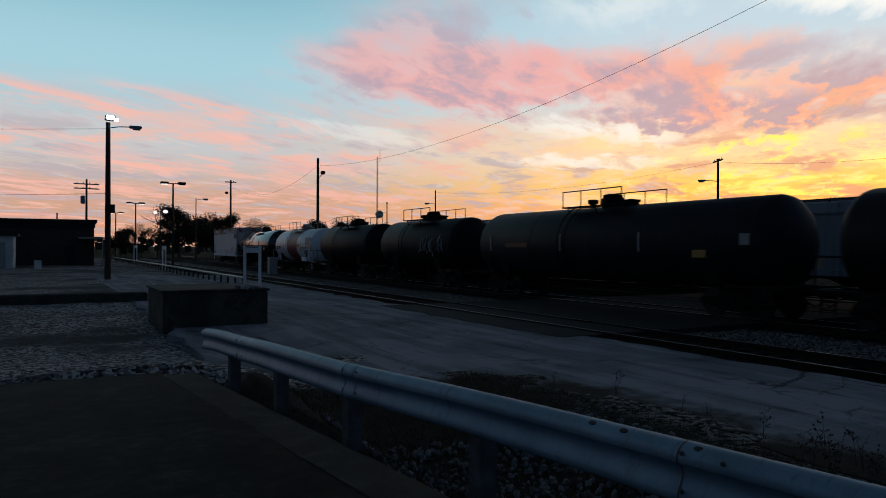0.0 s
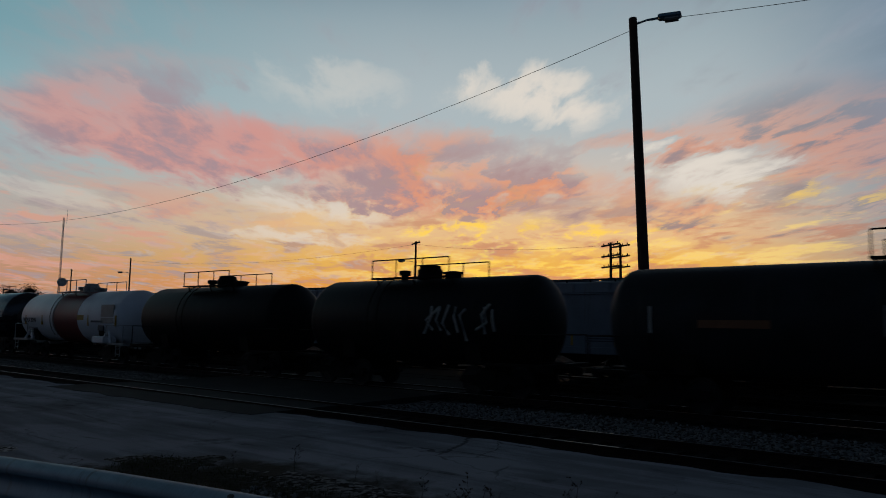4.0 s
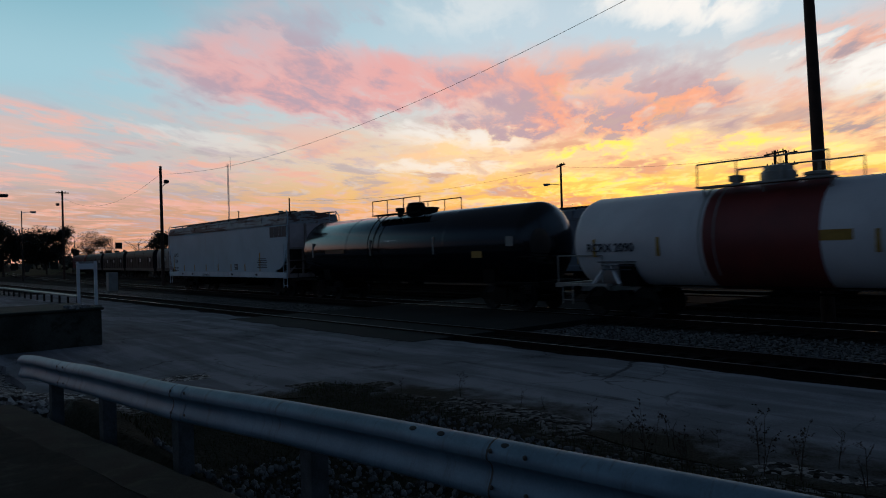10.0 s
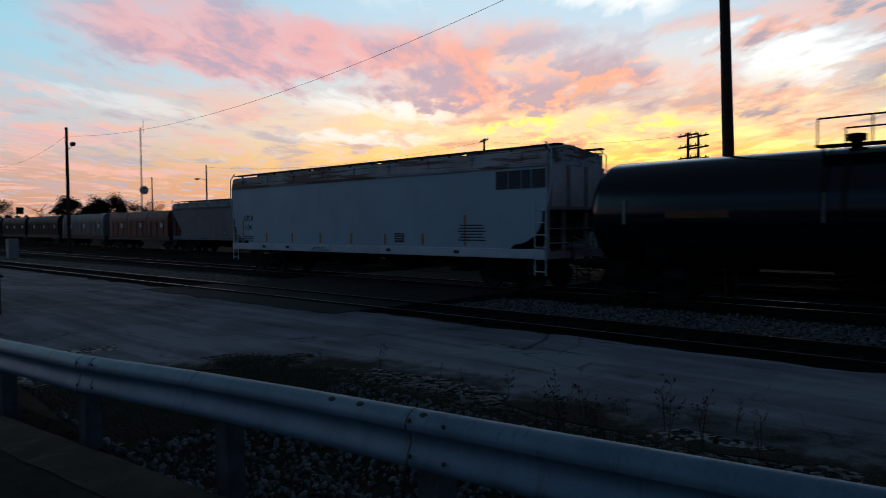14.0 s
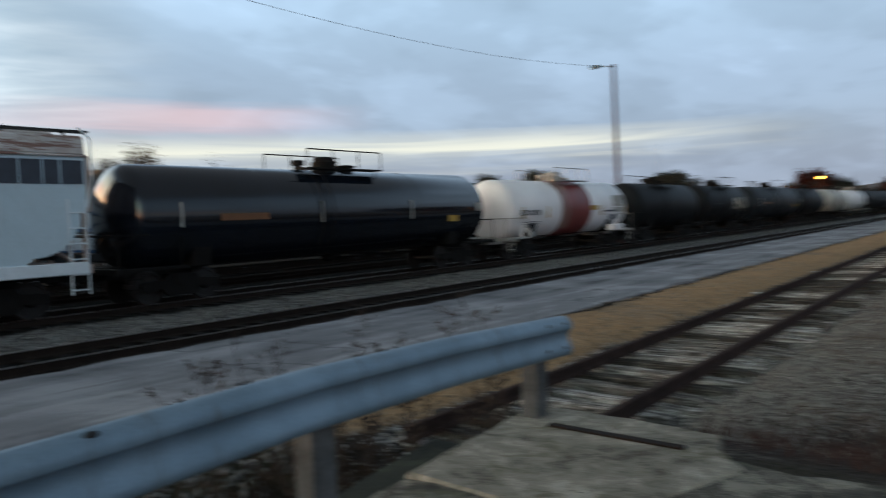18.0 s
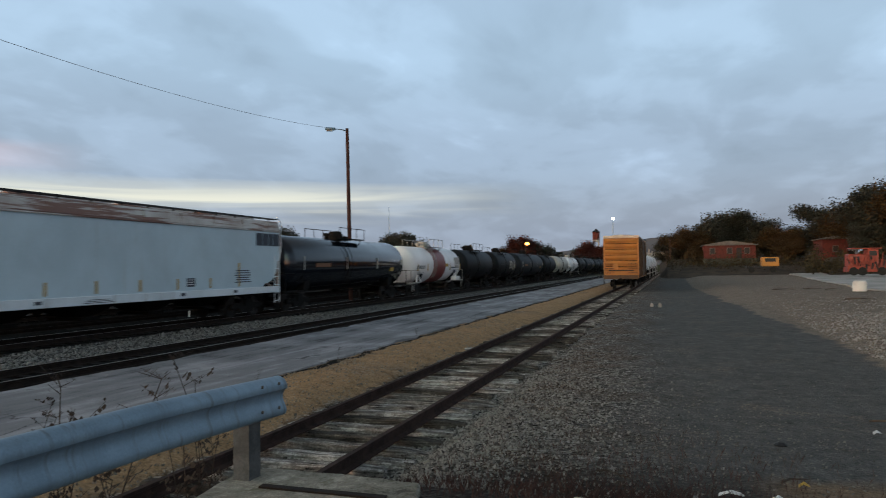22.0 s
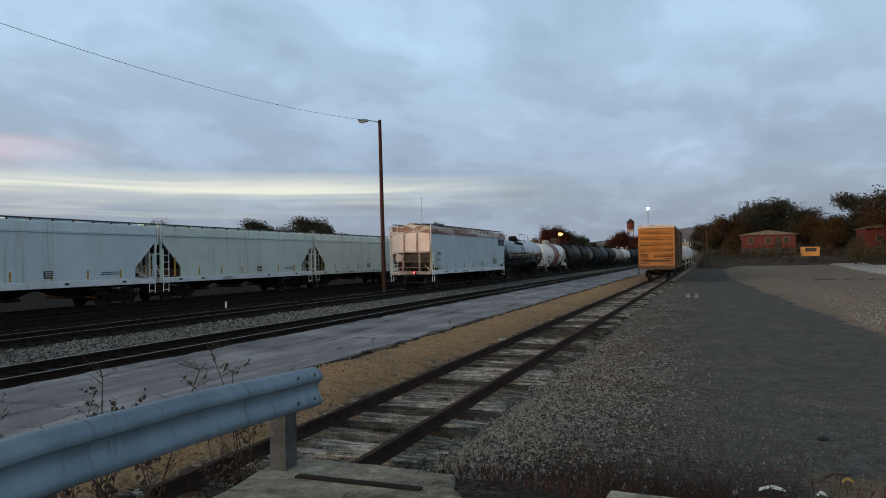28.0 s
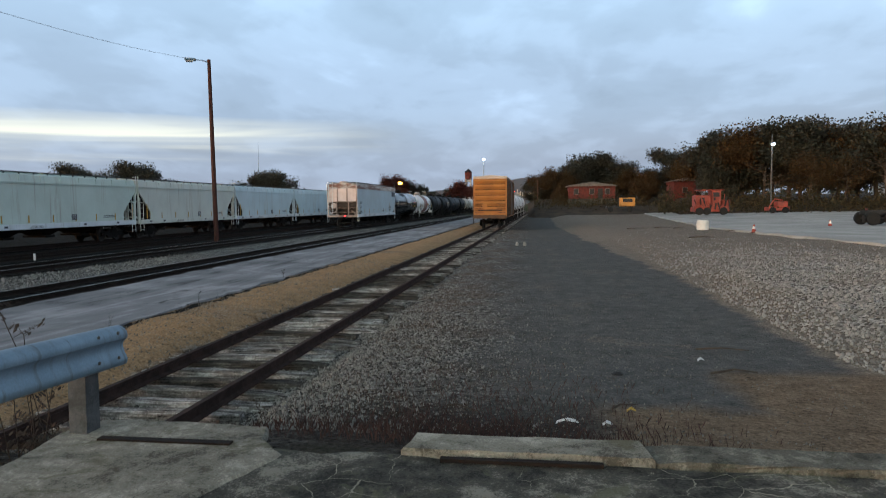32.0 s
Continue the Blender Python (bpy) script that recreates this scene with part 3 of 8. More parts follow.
M_HOPG = surface("pale_green_hopper_paint", (0.50, 0.60, 0.57), (0.43, 0.52, 0.49), 0.5, 0.6, 0.0, 0.04, 22, stain=(0.32, 0.33, 0.30), streaks=True)
M_HOPW = surface("cream_hopper_paint", (0.55, 0.59, 0.55), (0.47, 0.51, 0.48), 0.5, 0.6, 0.0, 0.04, 22, stain=(0.33, 0.31, 0.27), streaks=True)
M_HOPB = surface("light_blue_hopper_paint", (0.50, 0.62, 0.68), (0.43, 0.54, 0.60), 0.5, 0.6, 0.0, 0.04, 22, stain=(0.34, 0.36, 0.36), streaks=True)
M_HOPS = surface("slate_hopper_paint", (0.15, 0.17, 0.21), (0.11, 0.125, 0.155), 0.5, 0.6, 0.0, 0.04, 22, stain=(0.10, 0.10, 0.10), streaks=True)
M_TRUCK = surface("oily_truck_steel", (0.010, 0.009, 0.0085), (0.006, 0.0055, 0.005), 3, 0.8, 0.2, 0.3)
M_WHEEL = surface("wheel_steel", (0.014, 0.012, 0.011), (0.008, 0.007, 0.007), 4, 0.7, 0.2, 0.15)
M_BOX = surface("orange_yellow_boxcar_paint", (0.34, 0.130, 0.019), (0.26, 0.095, 0.015), 0.8, 0.6, 0.0, 0.05, 20, stain=(0.14, 0.06, 0.022), stain_at=(0.60, 0.78), streaks=True)
# boxcar orange with the side's shade put into the colour
M_BOXS = surface("shaded_boxcar_paint", (0.085, 0.038, 0.014), (0.045, 0.022, 0.010), 0.8, 0.7, 0, 0.05, 20, stain=(0.03, 0.018, 0.010), streaks=True)
M_BOXD = surface("boxcar_groove_dark", (0.07, 0.03, 0.012), (0.03, 0.016, 0.009), 1.5, 0.8, 0, 0.05)
M_BOXROOF = surface("galvanised_roof", (0.5, 0.42, 0.36), (0.4, 0.32, 0.26), 1.0, 0.6, 0.3, 0.05)
# red and grey coil covers: colours lowered to stand for shade on them
M_REDC = surface("red_coil_cover", (0.15, 0.022, 0.016), (0.10, 0.016, 0.013), 0.6, 0.6, 0, 0.05, 20, stain=(0.10, 0.03, 0.025), streaks=True)
M_COILG = surface("shaded_grey_cover", (0.15, 0.16, 0.17), (0.09, 0.10, 0.11), 0.7, 0.6, 0.0, 0.04, 25, stain=(0.05, 0.045, 0.04), streaks=True)
M_LETTER = surface("navy_lettering", (0.03, 0.04, 0.06), None, 3, 0.6, 0, 0)
M_YELMARK = surface("yellow_marking", (0.42, 0.25, 0.03), None, 3, 0.6, 0, 0)
M_WHITEM = surface("white_marking", (0.7, 0.7, 0.7), None, 3, 0.6, 0, 0)
M_ORANGEM = surface("orange_lettering", (0.16, 0.06, 0.015), None, 3, 0.6, 0, 0)
M_LUMBER = surface("white_lumber_wrap", (0.55, 0.60, 0.64), (0.42, 0.46, 0.50), 1.0, 0.6, 0, 0.2, 12)
M_LUMBERB = surface("blue_wrap_stripe", (0.03, 0.10, 0.22), (0.02, 0.07, 0.16), 1.0, 0.5, 0, 0.1)
M_BRICK = surface("red_brick", (0.11, 0.030, 0.026), (0.07, 0.022, 0.020), 2, 0.9, 0, 0.3)
M_ROOF = surface("grey_shingle", (0.13, 0.12, 0.115), None, 2, 0.9, 0, 0.3)
M_WHITEW = surface("white_siding", (0.6, 0.6, 0.58), (0.45, 0.45, 0.44), 1.5, 0.8, 0, 0.1)
M_DKWALL = surface("dark_brick_wall", (0.06, 0.045, 0.040), (0.035, 0.028, 0.026), 1.5, 0.9, 0, 0.3)
M_MACH = surface("red_orange_machine_paint", (0.26, 0.034, 0.016), (0.18, 0.026, 0.014), 1.2, 0.55, 0, 0.1, 20, stain=(0.08, 0.03, 0.02), stain_at=(0.55, 0.7))
M_MACHY = surface("yellow_machine_paint", (0.42, 0.18, 0.02), (0.3, 0.13, 0.02), 1.2, 0.55, 0, 0.1, 20)
M_RUBBER = surface("tyre_rubber", (0.02, 0.02, 0.02), None, 5, 0.85, 0, 0.2)
M_BARK = surface("bark", (0.085, 0.065, 0.05), (0.045, 0.036, 0.03), 5, 0.92, 0, 0.6)
M_LEAFD = surface("dark_green_leaves", (0.016, 0.017, 0.008), (0.007, 0.009, 0.004), 1.3, 0.75, 0, 0, vary=0.5)
M_LEAFB = surface("brown_autumn_leaves", (0.048, 0.029, 0.012), (0.019, 0.013, 0.006), 1.3, 0.8, 0, 0, vary=0.5)
M_LEAFR = surface("red_autumn_leaves", (0.055, 0.016, 0.012), (0.028, 0.010, 0.008), 1.3, 0.8, 0, 0, vary=0.5)
M_SCRUB = surface("autumn_scrub", (0.040, 0.030, 0.014), (0.016, 0.015, 0.008), 0.25, 0.8, 0, 0, vary=0.5)
M_WEED = surface("dry_weed", (0.055, 0.040, 0.032), (0.03, 0.023, 0.019), 6, 0.9, 0, 0)
M_BLUEHILL = surface("far_hill", (0.10, 0.12, 0.16), None, 0.01, 0.95, 0, 0)
M_LAMPW = lit("white_lamp_glow", (0.86, 0.95, 1.0), 6.0)
M_LAMPWB = lit("bright_lamp_glow", (0.88, 0.97, 1.0), 14.0)
M_LAMPO = lit("sodium_lamp_glow", (1.0, 0.42, 0.06), 2.0)
M_LAMPRED = lit("red_marker_glow", (1.0, 0.03, 0.03), 2.5)
M_LAMPDIM = lit("pale_lamp_glow", (1.0, 0.72, 0.5), 1.6)


# ---- geometry helpers ----
class Geo:
    """Collects faces for one mesh."""

    def __init__(self):
        self.v, self.f, self.smooth = [], [], False

    def add(self, verts, faces):
        o = len(self.v)
        self.v += [tuple(p) for p in verts]
        self.f += [tuple(i + o for i in f) for f in faces]
        return self

    def box(self, x, y, z, sx, sy, sz, m=None, bevel=0.0):
        """A box by its centre and full sizes; bevel chamfers its upright edges' ends."""
        a, b, c = sx / 2, sy / 2, sz / 2
        if bevel:
            q = min(bevel, a * 0.9, b * 0.9, c * 0.9)
            rings = [(-c, q), (-c + q, 0), (c - q, 0), (c, q)]
            pts = []
            for zz, i in rings:
                pts += [(-a + i, -b + i, zz), (a - i, -b + i, zz), (a - i, b - i, zz), (-a + i, b - i, zz)]
            fs = [(3, 2, 1, 0), (12, 13, 14, 15)]
            for r in range(3):
                for k in range(4):
                    fs.append((r * 4 + k, r * 4 + (k + 1) % 4, r * 4 + 4 + (k + 1) % 4, r * 4 + 4 + k))
        else:
            pts = [(i * a, j * b, k * c) for k in (-1, 1) for j in (-1, 1) for i in (-1, 1)]
            fs = [(0, 2, 3, 1), (4, 5, 7, 6), (0, 1, 5, 4), (2, 6, 7, 3), (0, 4, 6, 2), (1, 3, 7, 5)]
        m = m or Matrix.Identity(3)
        pts = [m @ Vector(p) for p in pts]
        return self.add([(p[0] + x, p[1] + y, p[2] + z) for p in pts], fs)

    def tube(self, pts, r, n=8, r2=None, caps=True):
        """A round bar through points; r2: radius at the far end."""
        pts = [Vector(p) for p in pts]
        r2 = r if r2 is None else r2
        rings = []
        for i, p in enumerate(pts):
            d = (pts[min(i + 1, len(pts) - 1)] - pts[max(i - 1, 0)]).normalized()
            s = d.orthogonal().normalized() if abs(d.z) > 0.99 else d.cross(Vector((0, 0, 1))).normalized()
            t = d.cross(s)
            rr = r + (r2 - r) * i / max(1, len(pts) - 1)
            rings.append([p + (s * math.cos(a) + t * math.sin(a)) * rr for a in (2 * math.pi * k / n for k in range(n))])
        vs = [q for ring in rings for q in ring]
        fs = []
        for i in range(len(pts) - 1):
            for k in range(n):
                fs.append((i * n + k, i * n + (k + 1) % n, i * n + n + (k + 1) % n, i * n + n + k))
        if caps:
            fs += [tuple(range(n - 1, -1, -1)), tuple(range((len(pts) - 1) * n, len(pts) * n))]
        return self.add(vs, fs)

    def lathe(self, prof, axis="Y", n=32, centre=(0, 0, 0)):
        """Rings (position along axis, radius) round an axis."""
        vs, fs = [], []
        for p, r in prof:
            for k in range(n):
                a = 2 * math.pi * k / n
                c, s = r * math.cos(a), r * math.sin(a)
                q = {"Y": (c, p, s), "X": (p, c, s), "Z": (c, s, p)}[axis]
                vs.append((q[0] + centre[0], q[1] + centre[1], q[2] + centre[2]))
        for i in range(len(prof) - 1):
            for k in range(n):
                fs.append((i * n + k, i * n + (k + 1) % n, i * n + n + (k + 1) % n, i * n + n + k))
        fs += [tuple(range(n)), tuple(range(len(prof) * n - 1, (len(prof) - 1) * n - 1, -1))]
        return self.add(vs, fs)

    def prism(self, poly, lo, hi, axis="Y"):
        """A polygon of (a, b) pushed along an axis. Y: (x, z); X: (y, z); Z: (x, y)."""
        n = len(poly)
        put = {"Y": lambda a, b, h: (a, h, b), "X": lambda a, b, h: (h, a, b), "Z": lambda a, b, h: (a, b, h)}[axis]
        vs = [put(a, b, lo) for a, b in poly] + [put(a, b, hi) for a, b in poly]
        fs = [tuple(range(n)), tuple(range(2 * n - 1, n - 1, -1))]
        fs += [(k, n + k, n + (k + 1) % n, (k + 1) % n) for k in range(n)]
        return self.add(vs, fs)

    def sweep(self, prof, path):
        """A profile of (side, up) carried along a path of points, ends closed."""
        pts = [Vector(p) for p in path]
        vs, fs, n = [], [], len(prof)
        for i, p in enumerate(pts):
            d = pts[min(i + 1, len(pts) - 1)] - pts[max(i - 1, 0)]
            side = Vector((d.y, -d.x, 0)).normalized()
            vs += [p + side * a + Vector((0, 0, b)) for a, b in prof]
        for i in range(len(pts) - 1):
            for k in range(n):
                fs.append((i * n + k, i * n + (k + 1) % n, i * n + n + (k + 1) % n, i * n + n + k))
        fs += [tuple(range(n - 1, -1, -1)), tuple(range((len(pts) - 1) * n, len(pts) * n))]
        return self.add(vs, fs)


def mesh_of(name, geo, material, smooth=False):
    me = bpy.data.meshes.new(name)
    me.from_pydata(geo.v, [], geo.f)
    bm = bmesh.new()
    bm.from_mesh(me)
    if len(bm.faces) < 60000:
        bmesh.ops.recalc_face_normals(bm, faces=bm.faces)
    bm.to_mesh(me)
    bm.free()
    me.materials.append(material)
    if smooth:
        me.shade_smooth()
        me.set_sharp_from_angle(angle=radians(38))
    me.update()
    return me


def part(name, geo, material, parent=None, label="", smooth=False):
    """One mesh object, under a thing or a part if parent is given."""
    ob = new(name, mesh_of(name, geo, material, smooth))
    if parent is not None:
        ob.parent = parent
    if label:
        ob["label"] = label
    return ob


def share(name, me, parent, m=None):
    """A further object on a mesh that is already there."""
    ob = new(name, me)
    ob.parent = parent
    if m is not None:
        ob.matrix_basis = m
    return ob


def thing(name, label, category, group="", m=None, kind=""):
    ob = new(name)
    ob.empty_display_size = 0.3
    if m is not None:
        ob.matrix_basis = m
    return tagged(ob, label, category, group, kind)


def words(name, text, size, material, parent, m, label=""):
    """Flat lettering in the built-in font, turned into a mesh."""
    cu = bpy.data.curves.new(name, "FONT")
    cu.body, cu.size, cu.extrude, cu.offset = text, size, 0.002, size * 0.022
    tmp = bpy.data.objects.new(name, cu)
    me = bpy.data.meshes.new_from_object(tmp)
    bpy.data.objects.remove(tmp)
    me.materials.clear()
    me.materials.append(material)
    ob = new(name, me)
    ob.parent, ob.matrix_basis = parent, m
    if label:
        ob["label"] = label
    return ob

# ---- ground, roads, tracks ----
def bend(y):
    """How far the far tracks swing away at the left end of the yard."""
    away = -0.008 * y * y / (10.0 - y) if y < 0 else 0.0
    return away - 0.00036 * (y + 30.0) ** 2 if y < -30 else away


def smooth(v, a, b):
    t = min(1.0, max(0.0, (v - a) / (b - a)))
    return t * t * (3 - 2 * t)


def mound_rim(y):
    """Where the gravel mound begins beside the asphalt of the lot."""
    return 4.4 - 0.053 * max(0.0, min(y, 75.0) - 26.0)


def ground_z(x, y):
    z = -0.20
    # lot in front of the concrete edge, falling away along the spur
    lot = smooth(x, -3.4, -1.8) * smooth(y, -20, -12)
    z += lot * (0.33 - 0.33 * smooth(y, 5, 13))
    # low mound of gravel and the yard road behind it
    rim = mound_rim(y)
    up = smooth(x, rim - 0.3, rim + 3.2) * smooth(y, 6, 16)
    z += up * (0.42 + 0.20 * noise.noise(Vector((x * 0.33, y * 0.22, 7))) * smooth(y, 46, 36)) + smooth(x, 10, 40) * smooth(y, 40, 120) * 0.6
    # tan strip flush with the road
    z += 0.10 * smooth(x, -9.2, -8.5) * smooth(x, -6.0, -6.6) * smooth(y, 5, 8)
    # bed of the spur lies a little lower
    z -= 0.115 * smooth(x, -6.2, -5.8) * smooth(x, -2.6, -3.2) * smooth(y, 4.5, 6.5)
    # bank under the guardrail
    if -14 < y < 7:
        bank = smooth(x, -3.5, -2.45) * smooth(x, 4, -1)
        z += bank * 0.42 * smooth(y, -14, -11) * smooth(y, 7.0, 4.4)
        z -= 0.22 * smooth(x, -6.4, -4.6) * smooth(x, -2.5, -3.4) * smooth(y, -12, -7) * smooth(y, 7, 3)
    # the verge runs up flush to the road
    verge = smooth(x, -8.2, -7.4) * smooth(x, -5.0, -6.2) * smooth(y, -16, -13) * smooth(y, 7, 5)
    verge = max(verge, smooth(x, -6.6, -5.4) * smooth(x, -2.4, -3.2) * smooth(y, -7, -9) * smooth(y, -17, -14))
    z += 0.135 * verge
    # nothing of the bank stands above the approach road
    z -= 0.5 * smooth(x, -2.75, -2.35) * smooth(y, 4.5, 4.15) * smooth(y, -12.6, -12.0)
    # the left end climbs a little
    z += smooth(y, -18, -30) * smooth(x, -9, -5) * 0.28
    z += smooth(y, -150, -600) * 3.0 + smooth(y, 150, 700) * 2.0
    return z + 0.05 * (noise.noise(Vector((x * 0.6, y * 0.6, 0))) + 0.5 * noise.noise(Vector((x * 1.9, y * 1.9, 4))))


def ground_material():
    mat = bpy.data.materials.new("yard_ground")
    mat.use_nodes = True
    N = Nodes(mat.node_tree)
    co = N.n("ShaderNodeTexCoord").outputs["Object"]
    s = N.n("ShaderNodeSeparateXYZ", {0: co}).outputs
    wob = N.m("SUBTRACT", N.noise(co, 0.9, 5, 0.6), 0.5)
    wob2 = N.m("SUBTRACT", N.noise(co, 0.16, 4, 0.6), 0.5)
    x = N.m("ADD", s[0], N.m("MULTIPLY", wob, 0.7))
    y = N.m("ADD", s[1], N.m("MULTIPLY", wob, 1.2))
    xx = N.m("ADD", x, N.m("MULTIPLY", wob2, 3.0))
    g = N.noise(co, 22, 5, 0.7)
    h = N.noise(co, 60, 3, 0.6)
    mott = N.noise(co, 3.2, 6, 0.7)
    vor = N.n("ShaderNodeTexVoronoi", {"Vector": co, "Scale": 16.0})
    vor2 = N.n("ShaderNodeTexVoronoi", {"Vector": co, "Scale": 27.0})
    cell = N.n("ShaderNodeSeparateColor", {0: vor.outputs["Color"]}).outputs[0]
    cell2 = N.n("ShaderNodeSeparateColor", {0: vor2.outputs["Color"]}).outputs[1]
    ballast = N.ramp(N.m("ADD", N.m("MULTIPLY", cell, 0.6), N.m("MULTIPLY", g, 0.4)), [(0.28, (0.011, 0.011, 0.0105)), (0.5, (0.070, 0.068, 0.066)), (0.70, (0.27, 0.262, 0.252))])
    cinder = N.ramp(N.m("ADD", N.m("MULTIPLY", cell2, 0.4), N.m("MULTIPLY", g, 0.6)), [(0.2, (0.006, 0.006, 0.0055)), (0.6, (0.016, 0.015, 0.014)), (0.9, (0.045, 0.043, 0.040))])
    tan = N.ramp(N.m("ADD", N.m("MULTIPLY", cell2, 0.12), N.m("ADD", N.m("MULTIPLY", g, 0.46), N.m("MULTIPLY", mott, 0.42))), [(0.34, (0.12, 0.078, 0.046)), (0.5, (0.30, 0.192, 0.108)), (0.66, (0.44, 0.30, 0.185))])
    pale = N.ramp(N.m("ADD", N.m("MULTIPLY", cell, 0.5), N.m("MULTIPLY", g, 0.5)), [(0.32, (0.034, 0.031, 0.029)), (0.5, (0.175, 0.163, 0.152)), (0.66, (0.50, 0.48, 0.455))])
    lotc = N.ramp(N.m("ADD", N.m("MULTIPLY", h, 0.25), N.m("ADD", N.m("MULTIPLY", g, 0.40), N.m("MULTIPLY", mott, 0.35))), [(0.36, (0.038, 0.040, 0.041)), (0.5, (0.092, 0.092, 0.090)), (0.64, (0.180, 0.177, 0.170))])
    sandy = N.ramp(N.m("ADD", N.m("MULTIPLY", g, 0.5), N.m("ADD", N.m("MULTIPLY", mott, 0.35), N.m("MULTIPLY", cell2, 0.15))), [(0.32, (0.064, 0.053, 0.045)), (0.5, (0.170, 0.142, 0.120)), (0.68, (0.34, 0.295, 0.255))])
    brown = N.ramp(N.m("ADD", N.m("MULTIPLY", g, 0.6), N.m("MULTIPLY", mott, 0.4)), [(0.35, (0.048, 0.035, 0.026)), (0.5, (0.165, 0.120, 0.083)), (0.68, (0.30, 0.225, 0.165))])
    grass = N.ramp(g, [(0.2, (0.03, 0.03, 0.014)), (0.8, (0.075, 0.07, 0.032))])
    col = N.mix(N.step(x, -17.6, -18.6), ballast, cinder)
    col = N.mix(N.m("MULTIPLY", N.step(x, -14.9, -14.5), N.step(x, -11.4, -11.8)), col, cinder)
    col = N.mix(N.m("MULTIPLY", N.step(x, -8.6, -8.3), N.m("MULTIPLY", N.step(x, -5.2, -5.8), N.step(y, 1.5, 4.0))), col, N.mix(N.m("MULTIPLY", N.step(wob2, 0.04, 0.20), 0.7), tan, ballast))
    bed = N.m("MULTIPLY", N.m("MULTIPLY", N.step(x, -6.0, -5.7), N.step(x, -2.9, -3.3)), N.step(y, 4.2, 4.7))
    col = N.mix(bed, col, N.mix(N.step(mott, 0.36, 0.52), cinder, ballast))
    rim = N.m("MULTIPLY", N.m("MULTIPLY", N.step(N.m("ABSOLUTE", N.m("ADD", x, 7.90)), 0.16, 0.06), N.step(y, 6.0, 9.0)), N.step(y, 120.0, 60.0))
    col = N.mix(rim, col, (0.014, 0.013, 0.012))
    # shoulder of the spur: pale stones in brown dirt; then the smooth asphalt of the lot
    shore = N.m("MULTIPLY", N.step(s[0], -3.3, -2.9), N.step(y, 4.2, 4.7))
    loose = N.ramp(N.m("ADD", N.m("MULTIPLY", cell, 0.55), N.m("MULTIPLY", g, 0.45)), [(0.30, (0.020, 0.017, 0.015)), (0.5, (0.084, 0.076, 0.070)), (0.66, (0.20, 0.188, 0.175)), (0.80, (0.40, 0.385, 0.37))])
    dirty = N.ramp(N.m("ADD", N.m("MULTIPLY", g, 0.55), N.m("MULTIPLY", cell2, 0.45)), [(0.28, (0.026, 0.020, 0.017)), (0.5, (0.094, 0.073, 0.059)), (0.72, (0.25, 0.21, 0.175))])
    col = N.mix(shore, col, N.mix(N.step(N.noise(co, 0.7, 6, 0.66), 0.44, 0.58), loose, dirty))
    far_l = N.m("MULTIPLY", N.m("MAXIMUM", N.m("SUBTRACT", s[1], 8.0), 0.0), 0.012)
    reach = N.m("ADD", N.m("ADD", N.m("ADD", s[0], far_l), N.m("MULTIPLY", wob2, 2.6)), N.m("ADD", N.m("MULTIPLY", wob, 1.6), N.m("MULTIPLY", N.m("SUBTRACT", cell2, 0.5), 1.6)))
    lot = N.m("MULTIPLY", N.step(reach, -1.9, 0.3), N.step(y, 4.2, 4.7))
    col = N.mix(lot, col, lotc)
    worn = N.m("MULTIPLY", N.step(N.noise(co, 0.45, 6, 0.7), 0.54, 0.66), N.m("MULTIPLY", lot, N.step(cell2, 0.35, 0.65)))
    col = N.mix(N.m("MULTIPLY", worn, 0.75), col, dirty)
    # mound: sandy brown rim and far slope, grey gravel nearer
    rim_x = N.m("SUBTRACT", 4.4, N.m("MULTIPLY", N.m("MAXIMUM", N.m("SUBTRACT", N.m("MINIMUM", s[1], 75.0), 26.0), 0.0), 0.053))
    edge = N.m("SUBTRACT", N.m("ADD", s[0], N.m("ADD", N.m("MULTIPLY", wob, 1.0), N.m("MULTIPLY", wob2, 1.6))), rim_x)
    mound = N.m("MULTIPLY", N.step(edge, -0.12, 0.12), N.step(y, 4.2, 4.7))
    gravelly = N.m("MULTIPLY", N.step(N.m("ADD", edge, N.m("MULTIPLY", wob2, 3.0)), 0.6, 2.6), N.step(N.m("ADD", s[1], N.m("MULTIPLY", wob2, 22.0)), 36.0, 20.0))
    col = N.mix(mound, col, N.mix(gravelly, sandy, N.mix(N.m("MULTIPLY", N.step(wob2, 0.04, 0.20), 0.6), pale, sandy)))
    green = N.m("MULTIPLY", mound, N.m("MULTIPLY", N.step(N.noise(co, 0.6, 5, 0.7), 0.60, 0.70), 0.5))
    col = N.mix(green, col, (0.085, 0.080, 0.042))
    near_d = N.m("MULTIPLY", N.m("MAXIMUM", N.step(y, 8.0, 7.4), N.m("MULTIPLY", N.step(y, 10.6, 9.6), N.step(x, 2.3, 2.8))), N.m("MULTIPLY", N.step(y, 4.1, 4.6), N.m("MULTIPLY", N.step(x, 0.5, 1.2), N.step(x, 7.5, 5.0))))
    col = N.mix(near_d, col, brown)
    soil_n = N.m("MULTIPLY", N.step(N.m("ADD", y, N.m("MULTIPLY", wob2, 3.0)), 8.6, 6.4), N.m("MULTIPLY", N.m("MULTIPLY", N.step(y, 4.1, 4.6), N.step(x, 1.2, 0.4)), N.step(x, -2.4, -1.4)))
    col = N.mix(N.m("MULTIPLY", soil_n, 0.8), col, N.ramp(g, [(0.3, (0.010, 0.009, 0.009)), (0.7, (0.062, 0.050, 0.044))]))
    left = N.m("MULTIPLY", N.step(y, -11.5, -12.5), N.step(x, -12.0, -11.0))
